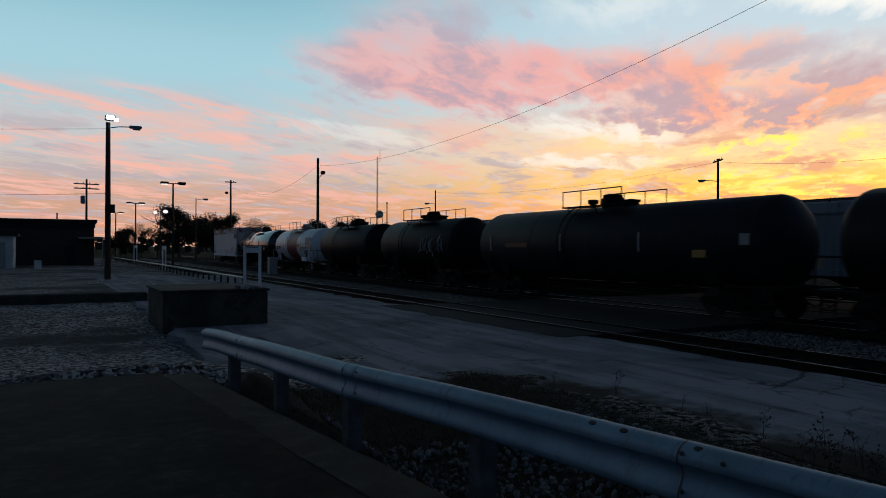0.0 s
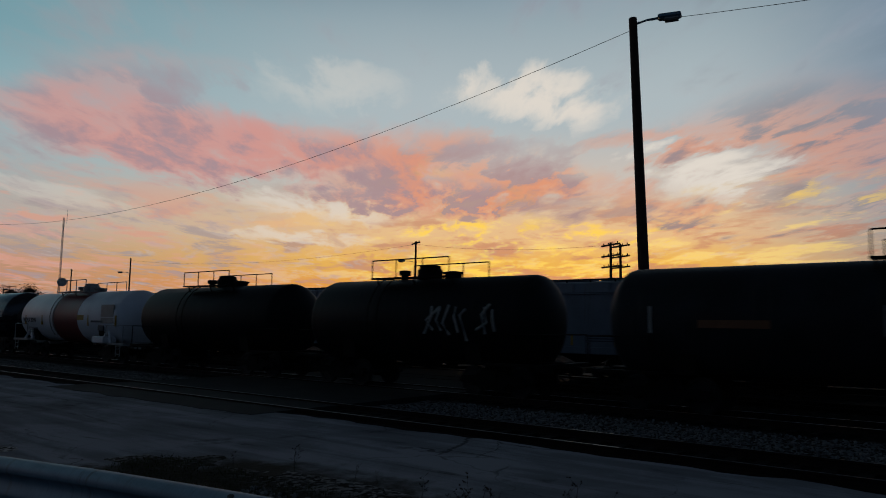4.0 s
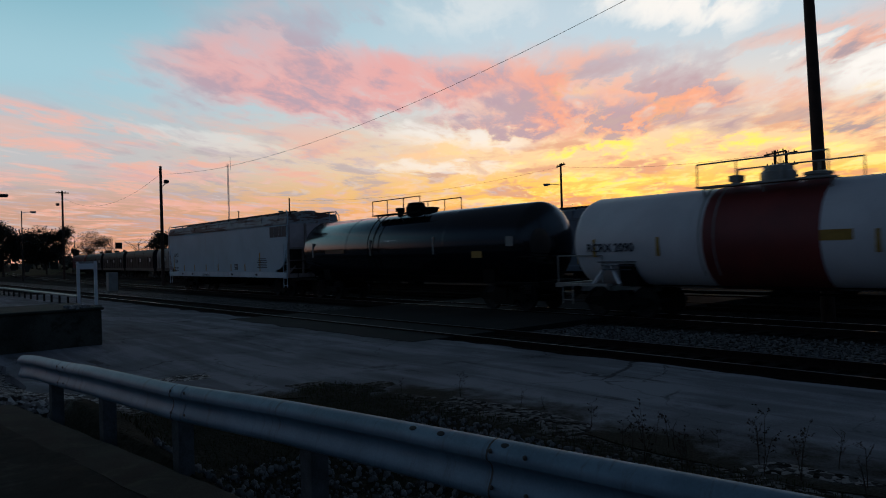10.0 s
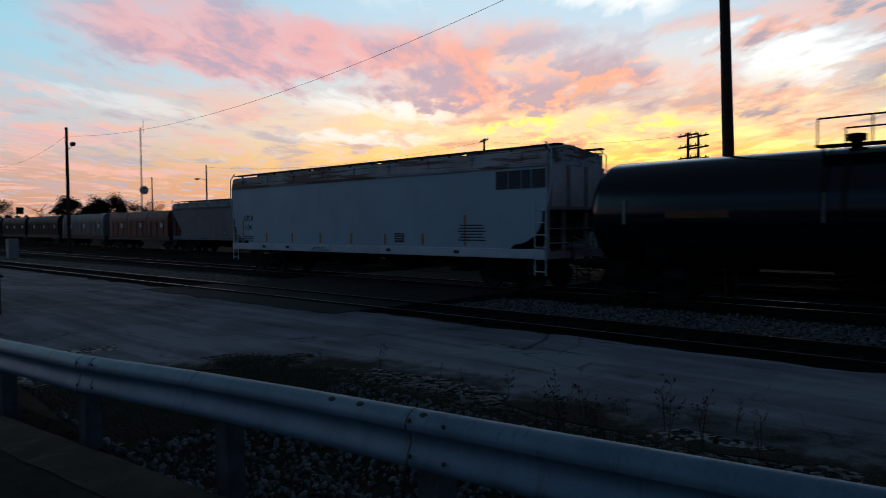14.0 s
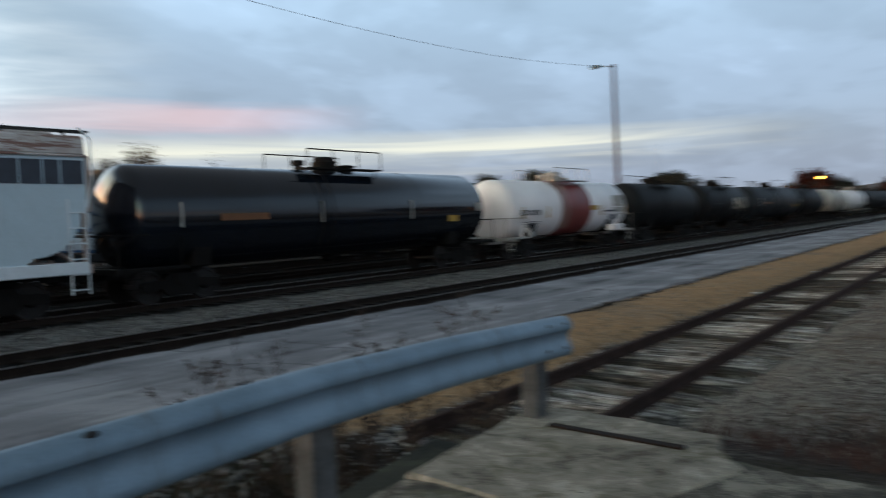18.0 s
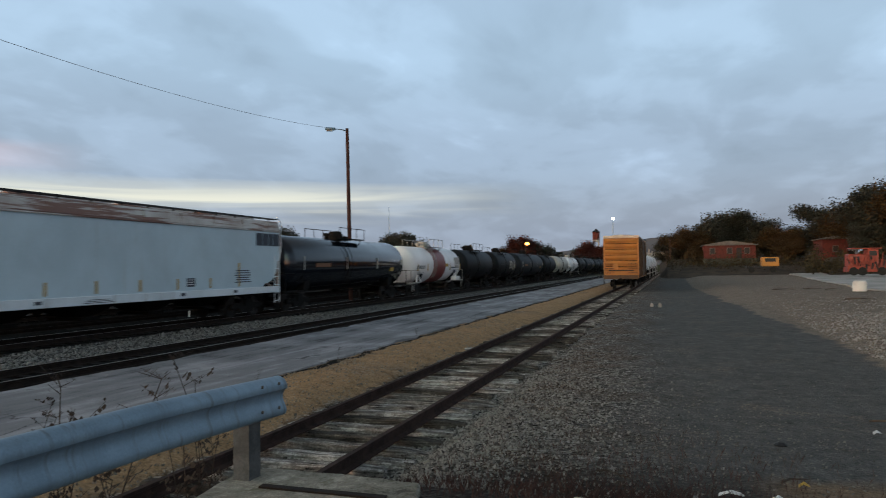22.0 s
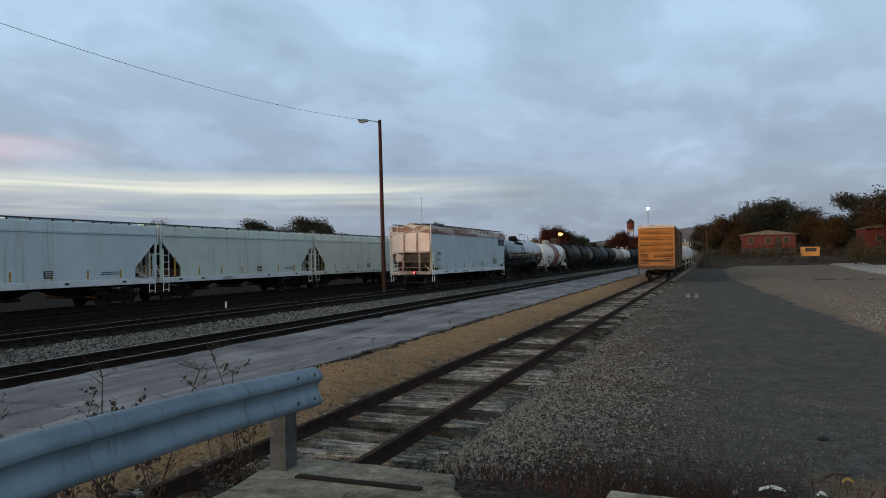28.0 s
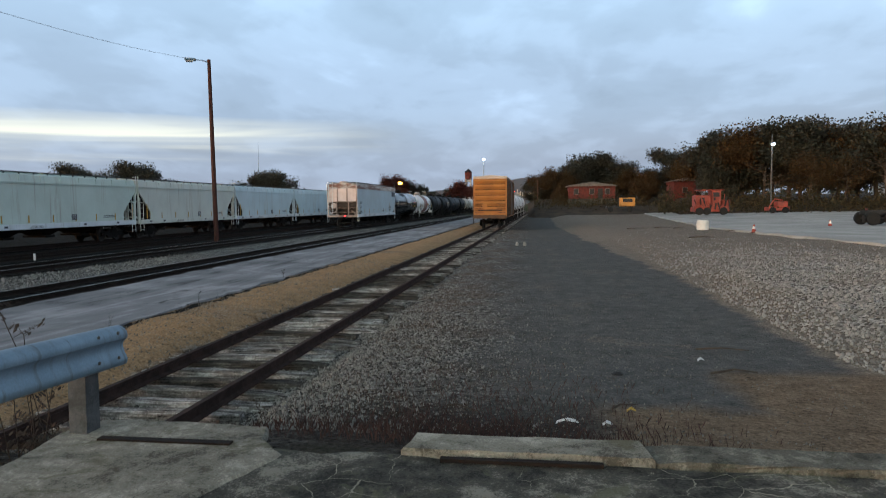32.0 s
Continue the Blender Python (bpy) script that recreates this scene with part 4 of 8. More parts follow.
    col = N.mix(left, col, N.mix(N.step(wob2, -0.03, 0.10), pale, lotc))
    soil = N.ramp(N.m("ADD", N.m("MULTIPLY", g, 0.5), N.m("MULTIPLY", mott, 0.5)), [(0.3, (0.012, 0.012, 0.008)), (0.55, (0.035, 0.034, 0.024)), (0.75, (0.10, 0.095, 0.075))])
    bank = N.m("MULTIPLY", N.step(xx, -7.6, -6.4), N.m("MULTIPLY", N.step(y, -12.5, -11.0), N.step(y, 4.9, 4.3)))
    col = N.mix(bank, col, soil)
    far = N.m("MAXIMUM", N.step(N.m("ABSOLUTE", s[1]), 150, 190), N.step(N.m("ABSOLUTE", s[0]), 60, 75))
    col = N.mix(far, col, grass)
    bs = N.n("ShaderNodeBsdfPrincipled", {"Base Color": col, "Roughness": 0.95, "Specular IOR Level": 0.03})
    bp = N.n("ShaderNodeBump", {"Height": N.m("ADD", N.m("MULTIPLY", vor.outputs["Distance"], -1.2), N.m("ADD", g, N.m("MULTIPLY", h, 0.5))), "Strength": 0.7, "Distance": 0.04})
    N.put(bs.inputs["Normal"], bp.outputs[0])
    N.n("ShaderNodeOutputMaterial", {"Surface": bs.outputs[0]})
    return mat


def axis_steps(fine, lo, hi):
    """Grid lines: close together near the middle, wide far out."""
    out = [0.0]
    step = fine
    while out[-1] < hi:
        step = fine if out[-1] < 12 else step * 1.13
        out.append(out[-1] + step)
    neg = [0.0]
    step = fine
    while neg[-1] > lo:
        step = fine if neg[-1] > -14 else step * 1.13
        neg.append(neg[-1] - step)
    return neg[:0:-1] + out


def build_ground():
    xs, ys = axis_steps(0.22, -2500, 2500), axis_steps(0.22, -2500, 2500)
    g = Geo()
    g.v = [(x, y, ground_z(x, y)) for y in ys for x in xs]
    n = len(xs)
    g.f = [(j * n + i, j * n + i + 1, j * n + n + i + 1, j * n + n + i) for j in range(len(ys) - 1) for i in range(n - 1)]
    me = bpy.data.meshes.new("ground")
    me.from_pydata(g.v, [], g.f)
    me.materials.append(ground_material())
    me.shade_smooth()
    tagged(new("ground", me), "gravel, cinder and dirt yard ground between the tracks", "ground", kind="structure")


def strip(name, left, right, z, thick, material, label, category, ys, jag=0.15, seed=1):
    """A thin paved sheet between two edge lines x(y), with a ragged edge."""
    g, vs = Geo(), []
    for i, y in enumerate(ys):
        a = left(y) + jag * noise.noise(Vector((y * 0.9, seed, 0))) + jag * 0.6 * noise.noise(Vector((y * 3.1, seed, 5)))
        b = right(y) + jag * noise.noise(Vector((y * 0.9, seed, 9))) + jag * 0.6 * noise.noise(Vector((y * 3.1, seed, 15)))
        k = 12
        for j in range(k + 1):
            x = a + (b - a) * j / k
            vs.append((x, y, z(x, y) + 0.012 * noise.noise(Vector((x * 0.7, y * 0.7, seed)))))
        vs.append((b, y, z(b, y) - thick))
        vs.append((a, y, z(a, y) - thick))
    n = 15
    fs = [(i * n + k, i * n + (k + 1) % n, i * n + n + (k + 1) % n, i * n + n + k) for i in range(len(ys) - 1) for k in range(n)]
    fs += [tuple(range(n - 1, -1, -1)), tuple(range((len(ys) - 1) * n, len(ys) * n))]
    g.add(vs, fs)
    ob = part(name, g, material, smooth=True)
    return tagged(ob, label, category, kind="structure")


def spaced(a, b, step):
    n = max(1, round((b - a) / step))
    return [a + (b - a) * i / n for i in range(n + 1)]


build_ground()
strip("service_road", lambda y: -12.05, lambda y: -7.0 - 1.0 * smooth(y, 2, 12) if y > -9 else -7.0 + 4.2 * smooth(y, -9, -14), lambda x, y: -0.06 + 0.16 * smooth(y, -14, -26) * smooth(x, -10, -6), 0.25,
      M_PAVE, "pale worn concrete service road beside the tracks", "road", spaced(-60, 170, 0.5), 0.26, 3)
strip("crossing_road", lambda y: -33.0, lambda y: -11.2, lambda x, y: -0.047, 0.25,
      M_ASPH, "dark asphalt grade crossing over the tracks", "road", spaced(-26.0, -15.0, 0.5), 0.18, 8)
strip("yard_road", lambda y: 15.1 - 0.095 * (y - 34) if y < 57 else 12.9 + 0.07 * (y - 57), lambda y: 80.0, lambda x, y: 0.34 + smooth(x, 10, 40) * smooth(y, 40, 120) * 0.6, 0.4,
      M_PAVEW, "pale concrete yard road on the gravel rise", "road", spaced(34, 138, 1.2), 0.6, 12)


def apron_z(x, y):
    return 0.55 - 0.016 * (5.2 - y)


def apron_left(y):
    return -2.02 - 0.085 * (y + 11.8) if y < 1.0 else -3.11 - 0.15 * (y - 1.0)


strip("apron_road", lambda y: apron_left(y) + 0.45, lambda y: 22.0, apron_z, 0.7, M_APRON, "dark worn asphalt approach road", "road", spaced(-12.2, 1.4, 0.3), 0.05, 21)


def build_apron_edges():
    """Concrete edging of the approach road: one long kerb and broken slabs at the end."""
    ys = spaced(-11.9, 4.0, 0.4)
    g = Geo()
    for i in range(len(ys) - 1):
        a, b = ys[i], ys[i + 1]
        j = 0.03 * noise.noise(Vector((a * 2, 3, 1)))
        k = 0.03 * noise.noise(Vector((b * 2, 3, 1)))
        pts = []
        for y, q in ((a, j), (b, k)):
            x = apron_left(y) + q
            z = apron_z(x, y) + 0.004
            pts += [(x, y, z - 0.6), (x, y, z - 0.03), (x + 0.03, y, z), (x + 0.5, y, z), (x + 0.5, y, z - 0.6)]
        g.add(pts, [(0, 1, 6, 5), (1, 2, 7, 6), (2, 3, 8, 7), (3, 4, 9, 8)])
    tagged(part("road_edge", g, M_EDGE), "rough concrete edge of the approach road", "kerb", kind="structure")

    def slab(name, poly, z, thick, label, mat=M_SLAB):
        rnd = random.Random(len(poly) * 7 + int(poly[0][0] * 10))
        pts = []
        for i in range(len(poly)):
            a, b = Vector(poly[i]), Vector(poly[(i + 1) % len(poly)])
            n = max(1, int((b - a).length / 0.12))
            for k in range(n):
                p = a.lerp(b, k / n)
                pts.append((p.x + rnd.uniform(-0.012, 0.012), p.y + rnd.uniform(-0.015, 0.015)))
        n = len(pts)
        c = (sum(p[0] for p in pts) / n, sum(p[1] for p in pts) / n)
        g = Geo()
        inner = [(p[0] + (c[0] - p[0]) * 0.02, p[1] + (c[1] - p[1]) * 0.02) for p in pts]
        vs = [(p[0], p[1], z - thick) for p in pts] + [(p[0], p[1], z - 0.02) for p in pts] + [(p[0], p[1], z) for p in inner]
        fs = [tuple(range(n - 1, -1, -1)), tuple(range(2 * n, 3 * n))]
        for r in (0, n):
            fs += [(r + k, r + (k + 1) % n, r + n + (k + 1) % n, r + n + k) for k in range(n)]
        g.add(vs, fs)
        return tagged(part(name, g, mat), label, "concrete slab", kind="structure")

    slab("slab_1", [(-3.18, 3.3), (-3.32, 4.9), (-3.18, 5.10), (-2.5, 5.11), (-1.82, 5.05), (-1.74, 4.78), (-1.5, 4.5), (-1.9, 3.3)], 0.566, 0.75, "worn concrete slab with a rusted steel strip in it")
    slab("slab_2", [(-3.08, 1.2), (-3.2, 3.92), (-3.26, 4.5), (-1.8, 4.66), (-1.4, 4.58), (-1.1, 4.66), (-0.64, 4.60), (3.5, 4.5), (13, 4.3), (22, 4.2), (22, 1.2)], 0.548, 0.7, "cracked old paving with pale open cracks", M_CRACK)
    slab("slab_4", [(0.97, 4.57), (0.93, 4.90), (5.0, 4.80), (22, 4.5), (22, 4.2), (5.0, 4.48)], 0.585, 0.6, "dark mossy concrete kerb beside the gravel lot", M_KERB)
    slab("slab_3", [(-0.70, 4.59), (-0.66, 4.92), (0.92, 4.91), (0.96, 4.57)], 0.60, 0.6, "pale weathered concrete kerb stone")
    g = Geo().box(-2.43, 4.63, 0.570, 1.0, 0.07, 0.02)
    tagged(part("steel_strip", g, M_RAIL), "rusted steel strip let into the concrete slab", "steel strip")
    g = Geo().box(0.1, 4.50, 0.565, 1.05, 0.05, 0.025)
    tagged(part("steel_strip", g, M_RAIL), "rusted steel strip lying along the kerb stone", "steel strip")


build_apron_edges()

RAIL_PROF = [(-0.036, 0.0), (-0.036, -0.035), (-0.009, -0.05), (-0.009, -0.135), (-0.07, -0.155), (-0.07, -0.17), (0.07, -0.17), (0.07, -0.155), (0.009, -0.135), (0.009, -0.05), (0.036, -0.035), (0.036, 0.0)]


def tie_mesh(seed):
    """A weathered tie: split, rounded ends, sagging top."""
    rnd = random.Random(seed)
    g = Geo()
    n = 9
    vs = []
    for k in range(n):
        x = -1.3 + 2.6 * k / (n - 1) + (rnd.uniform(-0.07, 0.07) if k in (0, n - 1) else 0)
        rot = rnd.uniform(0.02, 0.07) if k in (0, n - 1) else rnd.uniform(0, 0.018)
        a, b = 0.112 - rot * 0.5 + rnd.uniform(-0.012, 0.008), 0.112 - rot * 0.5 + rnd.uniform(-0.012, 0.008)
        t = -rot * 0.7
        vs += [(x, -a, -0.18), (x, -a, t - 0.025), (x, -a + 0.025, t), (x, rnd.uniform(-0.02, 0.02), t - rnd.uniform(0.0, 0.022)), (x, b - 0.025, t - 0.004), (x, b, t - 0.03), (x, b, -0.18)]
    fs = [(k * 7 + j, k * 7 + j + 1, k * 7 + j + 8, k * 7 + j + 7) for k in range(n - 1) for j in range(6)]
    fs += [tuple(range(6, -1, -1)), tuple(range((n - 1) * 7, n * 7))]
    return mesh_of("tie", g.add(vs, fs), M_TIE)


def track(name, xc, y0, y1, label, z=0.0, ties_each=False, shiny=True, curve=None, steel=None):
    """Two rails on ties; x centre xc, along Y."""
    curve = curve or (lambda y: 0.0)
    th = thing(name, label, "railway track")
    ys = spaced(y0, y1, 6.0)
    for s in (-0.7525, 0.7525):
        g = Geo().sweep(RAIL_PROF, [(xc + s + curve(y), y, z) for y in ys])
        rail = part("rail", g, steel or M_RAIL, th, "rusty steel rail")
        if shiny:
            g = Geo().sweep([(-0.026, 0.0005), (-0.026, 0.003), (0.026, 0.003), (0.026, 0.0005)], [(xc + s + curve(y), y, z) for y in ys])
            part("rail_head", g, M_RAILTOP, rail, "worn bright running surface")
    rnd = random.Random(int(abs(xc) * 10))
    tie = None
    n_each = 0
    g = Geo()
    y = y0 + 0.2
    while y < y1:
        turn, dx = rnd.uniform(-2.2, 2.2), rnd.uniform(-0.10, 0.10)
        if ties_each and n_each < 120:
            if tie is None:
                tie = [tie_mesh(k) for k in range(7)]
            share("tie", tie[rnd.randrange(7)], th, pose(xc + dx * 1.6 + curve(y), y, z - 0.166 + rnd.uniform(-0.03, 0.006), 0, rnd.uniform(-0.7, 0.7), turn * 1.3))
            n_each += 1
        else:
            g.box(xc + dx * 0.4 + curve(y), y, z - 0.25, 2.6, 0.22, 0.17)
        y += 0.54 + rnd.uniform(-0.03, 0.03)
    if g.v:
        part("track_bed", g, M_TIE if ties_each else M_TIED, th, "row of dark wooden ties")["kind"] = "stuff"
    return th


track("main_track", -13.45, -260, 330, "rusty steel rails of the main track on wooden ties")
track("second_track", -19.8, -260, 330, "rails of the running track on dark ties", curve=bend)
track("third_track", -29.7, -260, 330, "rails under the standing freight cars", curve=bend, shiny=False)
track("spur_track", -4.43, 5.5, 260, "rusty spur track with weathered ties beside the gravel lot", z=-0.02, ties_each=True, shiny=False, steel=M_RUST)
track("siding_track", -24.6, -120, 200, "empty dark siding between the trains", z=-0.03, shiny=False, curve=bend)

# ---- freight cars: origin at rail level, middle of the car, length along Y ----
SIDE = pose(0, 0, 0, 90, 0, 90)   # lettering on the side that faces +X


def add_trucks(car, half, spin=None):
    """Two four-wheel trucks; spin collects the axles that are to turn."""
    for s in (-1, 1):
        yc = s * half
        g = Geo()
        for sx in (-0.98, 0.98):
            g.prism([(yc - 1.25, 0.44), (yc - 1.15, 0.62), (yc - 0.55, 0.66), (yc - 0.4, 0.82), (yc + 0.4, 0.82), (yc + 0.55, 0.66), (yc + 1.15, 0.62), (yc + 1.25, 0.44), (yc + 1.05, 0.36), (yc + 0.6, 0.42), (yc + 0.45, 0.22), (yc - 0.45, 0.22), (yc - 0.6, 0.42), (yc - 1.05, 0.36)], sx - 0.07, sx + 0.07, "X")
            for dy in (-0.2, 0, 0.2):
                g.tube([(sx, yc + dy, 0.3), (sx, yc + dy, 0.68)], 0.075, 8)
        g.box(0, yc, 0.66, 2.2, 0.42, 0.3)
        truck = part("truck", g, M_TRUCK, car, "oily cast steel truck")
        for dy in (-0.875, 0.875):
            g = Geo()
            for sx in (-0.76, 0.76):
                q = 1 if sx > 0 else -1
                g.lathe([(sx - q * 0.065, 0.49), (sx - q * 0.04, 0.49), (sx - q * 0.03, 0.46), (sx + q * 0.06, 0.455), (sx + q * 0.06, 0.39), (sx + q * 0.02, 0.37), (sx + q * 0.02, 0.17), (sx + q * 0.07, 0.13), (sx + q * 0.07, 0.05)], "X", 24)
                for k in range(5):
                    a = 2 * math.pi * k / 5
                    g.tube([(sx + q * 0.02, 0.27 * math.cos(a), 0.27 * math.sin(a)), (sx + q * 0.035, 0.27 * math.cos(a), 0.27 * math.sin(a))], 0.05, 6)
            g.tube([(-0.95, 0, 0), (0.95, 0, 0)], 0.07, 10)
            ax = part("wheelset", g, M_WHEEL, car)
            ax.matrix_basis = pose(0, yc + dy, 0.46)
            if spin is not None:
                spin.append((ax, yc + dy))


def coupler(car, y, s):
    g = Geo().box(0, y + s * 0.35, 0.88, 0.16, 0.7, 0.18)
    g.box(0, y + s * 0.72, 0.88, 0.30, 0.26, 0.28, bevel=0.05)
    part("coupler", g, M_TRUCK, car)
    g = Geo().tube([(0.32, y + s * 0.1, 0.86), (0.34, y + s * 0.4, 0.62), (0.30, y + s * 0.62, 0.50), (0.2, y + s * 0.75, 0.58)], 0.025, 6)
    part("brake_hose", g, M_RUBBER, car)


def ladder(car, x, y, z0, z1, width, axis, material, step=0.38):
    g = Geo()
    ends = []
    for k in (-0.5, 0.5):
        p = (x, y + k * width) if axis == "Y" else (x + k * width, y)
        ends.append(p)
        g.tube([(p[0], p[1], z0), (p[0], p[1], z1)], 0.022, 6)
    z = z0 + 0.12
    while z < z1:
        g.tube([(ends[0][0], ends[0][1], z), (ends[1][0], ends[1][1], z)], 0.018, 6)
        z += step
    part("ladder", g, material, car)


def hopper_car(name, label, side, sill, chord, end_mat, half=9.2, eave=4.47, bays=4, logo=False, spin=None):
    """A covered hopper: straight sides, sloped end sheets under an overhanging top, open end platforms."""
    car = thing(name, label, "hopper car")
    L = half
    brow = eave - 0.49
    prof = [(-L, brow), (-L, 2.62)]
    for k in range(7):
        a = k / 6 * math.pi / 2
        prof.append((-L + 0.18 + 1.25 * (1 - math.cos(a)) * 0.9, 2.55 - 1.05 * math.sin(a) ** 0.9))
    prof += [(-L + 1.5, 1.33)]
    if not logo:
        prof = [(-L, brow), (-L, 3.30), (-L + 1.40, 1.95), (-L + 1.45, 1.80), (-L + 1.45, 1.33)]
    prof = prof + [(-y, z) for y, z in reversed(prof)]
    part("body", Geo().prism(prof, -1.57, 1.57, "X"), side, car)
    for s in (-1, 1):
        g = Geo().box(s * 1.585, 0, 1.21, 0.09, 2 * L - 0.1, 0.30, bevel=0.015)
        part("side_sill", g, sill, car, "pale side sill")
        g = Geo().prism([(s * 1.57, brow), (s * 1.60, brow + 0.04), (s * 1.52, eave - 0.06), (s * 1.40, eave), (s * 1.2, eave - 0.02), (s * 1.2, brow)], -L, L, "Y")
        for k in range(9):
            g.box(s * 1.57, -L + 1.0 + k * (2 * L - 2) / 8, eave - 0.27, 0.06, 0.09, 0.40)
        part("top_chord", g, chord, car, "rust-streaked top chord")
        g = Geo().tube([(s * 1.60, -L, brow - 0.02), (s * 1.60, L, brow - 0.02)], 0.03, 6)
        part("seam_bead", g, chord, car)
    g = Geo().prism([(-1.42, eave - 0.03), (0, eave + 0.14), (1.42, eave - 0.03), (1.42, eave - 0.2), (-1.42, eave - 0.2)], -L, L, "Y")
    g.box(0, 0, eave - 0.30, 2.45, 2 * L - 0.02, 0.42)
    part("roof", g, chord, car)
    g = Geo()
    for s in (-0.45, 0.45):
        g.box(s * 2.6, 0, eave + 0.13, 0.30, 2 * L + 0.5, 0.05)
        for k in range(14):
            g.box(s * 2.6, -L + 0.3 + k * (2 * L - 0.6) / 13, eave + 0.05, 0.06, 0.06, 0.14)
    part("running_board", g, M_DARK, car, "dark roof walkway")
    hatch = mesh_of("hatch", Geo().box(0, 0, 0, 0.62, 2 * L / 4.4, 0.10, bevel=0.03), chord)
    for k in range(4):
        share("hatch", hatch, car, pose(0, -L + L / 4 + k * L / 2, eave + 0.17))
    # ends
    for s in (-1, 1):
        y = s * L
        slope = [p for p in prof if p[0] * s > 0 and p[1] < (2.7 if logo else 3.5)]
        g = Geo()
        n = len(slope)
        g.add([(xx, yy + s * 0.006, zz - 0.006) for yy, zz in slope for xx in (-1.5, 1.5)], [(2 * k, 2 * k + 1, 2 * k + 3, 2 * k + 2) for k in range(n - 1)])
        # dark colour stands for shade in the end recess, black on standing cars
        part("slope_sheet", g, M_SLOPE if logo else M_DARK, car, "grimy sloped end sheet, darkened for the shaded recess")
        part("end_sheet", Geo().box(0, y + s * 0.012, 3.32 if logo else 3.40, 3.06, 0.02, 1.30 if logo else 0.5), M_ENDW if logo else side, car, "pale end sheet")
        for k in range(4):
            part("end_rib", Geo().box(-1.5 + k, y + s * 0.06, 3.3 if logo else 2.6, 0.10, 0.10, 1.36 if logo else 2.6), end_mat, car, "rust-stained end rib")
        part("end_beam", Geo().box(0, y + s * 0.05, 2.64, 3.1, 0.08, 0.10), end_mat, car)
        g = Geo()
        for sx in (-1.48, -0.62, 0.62, 1.48):
            g.box(sx, y - s * 0.05, 1.95, 0.10, 0.10, 1.4)
        g.box(0, y - s * 0.1, 1.18, 3.1, 0.35, 0.22)
        for z in (1.55, 2.0):
            g.tube([(-1.5, y + s * 0.02, z), (1.5, y + s * 0.02, z)], 0.022, 6)
        g.tube([(-1.3, y - s * 0.3, 1.35), (-0.2, y - s * 0.9, 2.1)], 0.05, 6)
        g.tube([(1.3, y - s * 0.3, 1.35), (0.2, y - s * 0.9, 2.1)], 0.05, 6)
        part("end_frame", g, end_mat, car, "grimy end posts and grab irons")
        g = Geo().tube([(-0.9, y + s * 0.05, 2.25), (-0.9, y + s * 0.09, 2.25)], 0.28, 18)
        part("brake_wheel", g, end_mat, car) if s < 0 else part("air_reservoir", Geo().lathe([(-0.5, 0.1), (-0.42, 0.19), (0.42, 0.19), (0.5, 0.1)], "X", 14, (0.3, y - s * 0.5, 1.6)), M_DARK, car)
        for sx in (-1.58, 1.58):
            ladder(car, sx, y - s * 0.25, 0.55, 2.9, 0.42, "Y", sill)
            g = Geo().tube([(sx, y, 2.7), (sx, y + s * 0.16, 3.4), (sx * 0.99, y + s * 0.16, 4.4), (sx * 0.95, y - s * 0.1, eave + 0.2)], 0.025, 6)
            part("grab_rail", g, sill, car)
        ladder(car, -1.2, y + s * 0.10, 1.3, eave + 0.1, 0.4, "X", sill)
        coupler(car, y, s)
    # discharge bays
    for k in range(bays):
        yc = (k - (bays - 1) / 2) * (2 * L - 5.6) / bays
        g = Geo()
        w = (2 * L - 6) / bays / 2
        g.add([(-1.3, yc - w, 1.34), (1.3, yc - w, 1.34), (1.3, yc + w, 1.34), (-1.3, yc + w, 1.34), (-0.5, yc - 0.35, 0.62), (0.5, yc - 0.35, 0.62), (0.5, yc + 0.35, 0.62), (-0.5, yc + 0.35, 0.62)], [(0, 1, 5, 4), (1, 2, 6, 5), (2, 3, 7, 6), (3, 0, 4, 7), (4, 5, 6, 7)])
        bay = part("outlet", g, M_TRUCK, car, "dark discharge hopper")
        part("gate", Geo().box(0, yc, 0.55, 1.5, 0.8, 0.12), M_TRUCK, bay)
    g = Geo().box(0, 0, 1.05, 0.5, 2 * L - 0.4, 0.3)
    part("centre_sill", g, M_TRUCK, car)
    add_trucks(car, L - 2.0, spin)
    # markings on both sides
    for k, yy in enumerate([-L + 0.95 + i * 2.05 for i in range(8)]):
        h = 1.05 if k in (0, 7) else 0.42
        for s in (-1, 1):
            part("yellow_mark", Geo().box(s * 1.572, yy * s, 1.42 + h / 2, 0.012, 0.11, h), M_YELMARK, car, "faded yellow stripe")
    for s in (-1, 1):
        for r in range(6 if logo else 2):
            part("notice_line", Geo().box(s * 1.574, s * (L - 3.1), 1.62 + r * 0.10, 0.01, 1.25 - 0.12 * (r % 3), 0.045), M_LETTER, car, "line of small dark print")
        g = Geo().box(s * 1.574, s * (L - 6.7), 1.68, 0.01, 0.5, 0.34)
        part("data_plate", g, M_LETTER, car, "dark data panel")
        for r in range(3):
            part("print_line", Geo().box(s * 1.578, s * (L - 6.7), 1.60 + r * 0.09, 0.012, 0.40, 0.025), M_WHITEM, car)
            part("print_line", Geo().box(s * 1.635, s * -2.2, 1.13 + r * 0.05, 0.008, 1.3 - 0.2 * r, 0.022), M_LETTER, car)
        for yy in (-6.5, -4.6, 2.1, 5.6):
            part("sill_stencil", Geo().box(s * 1.635, s * yy, 1.22, 0.008, 0.26, 0.11), M_LETTER, car)
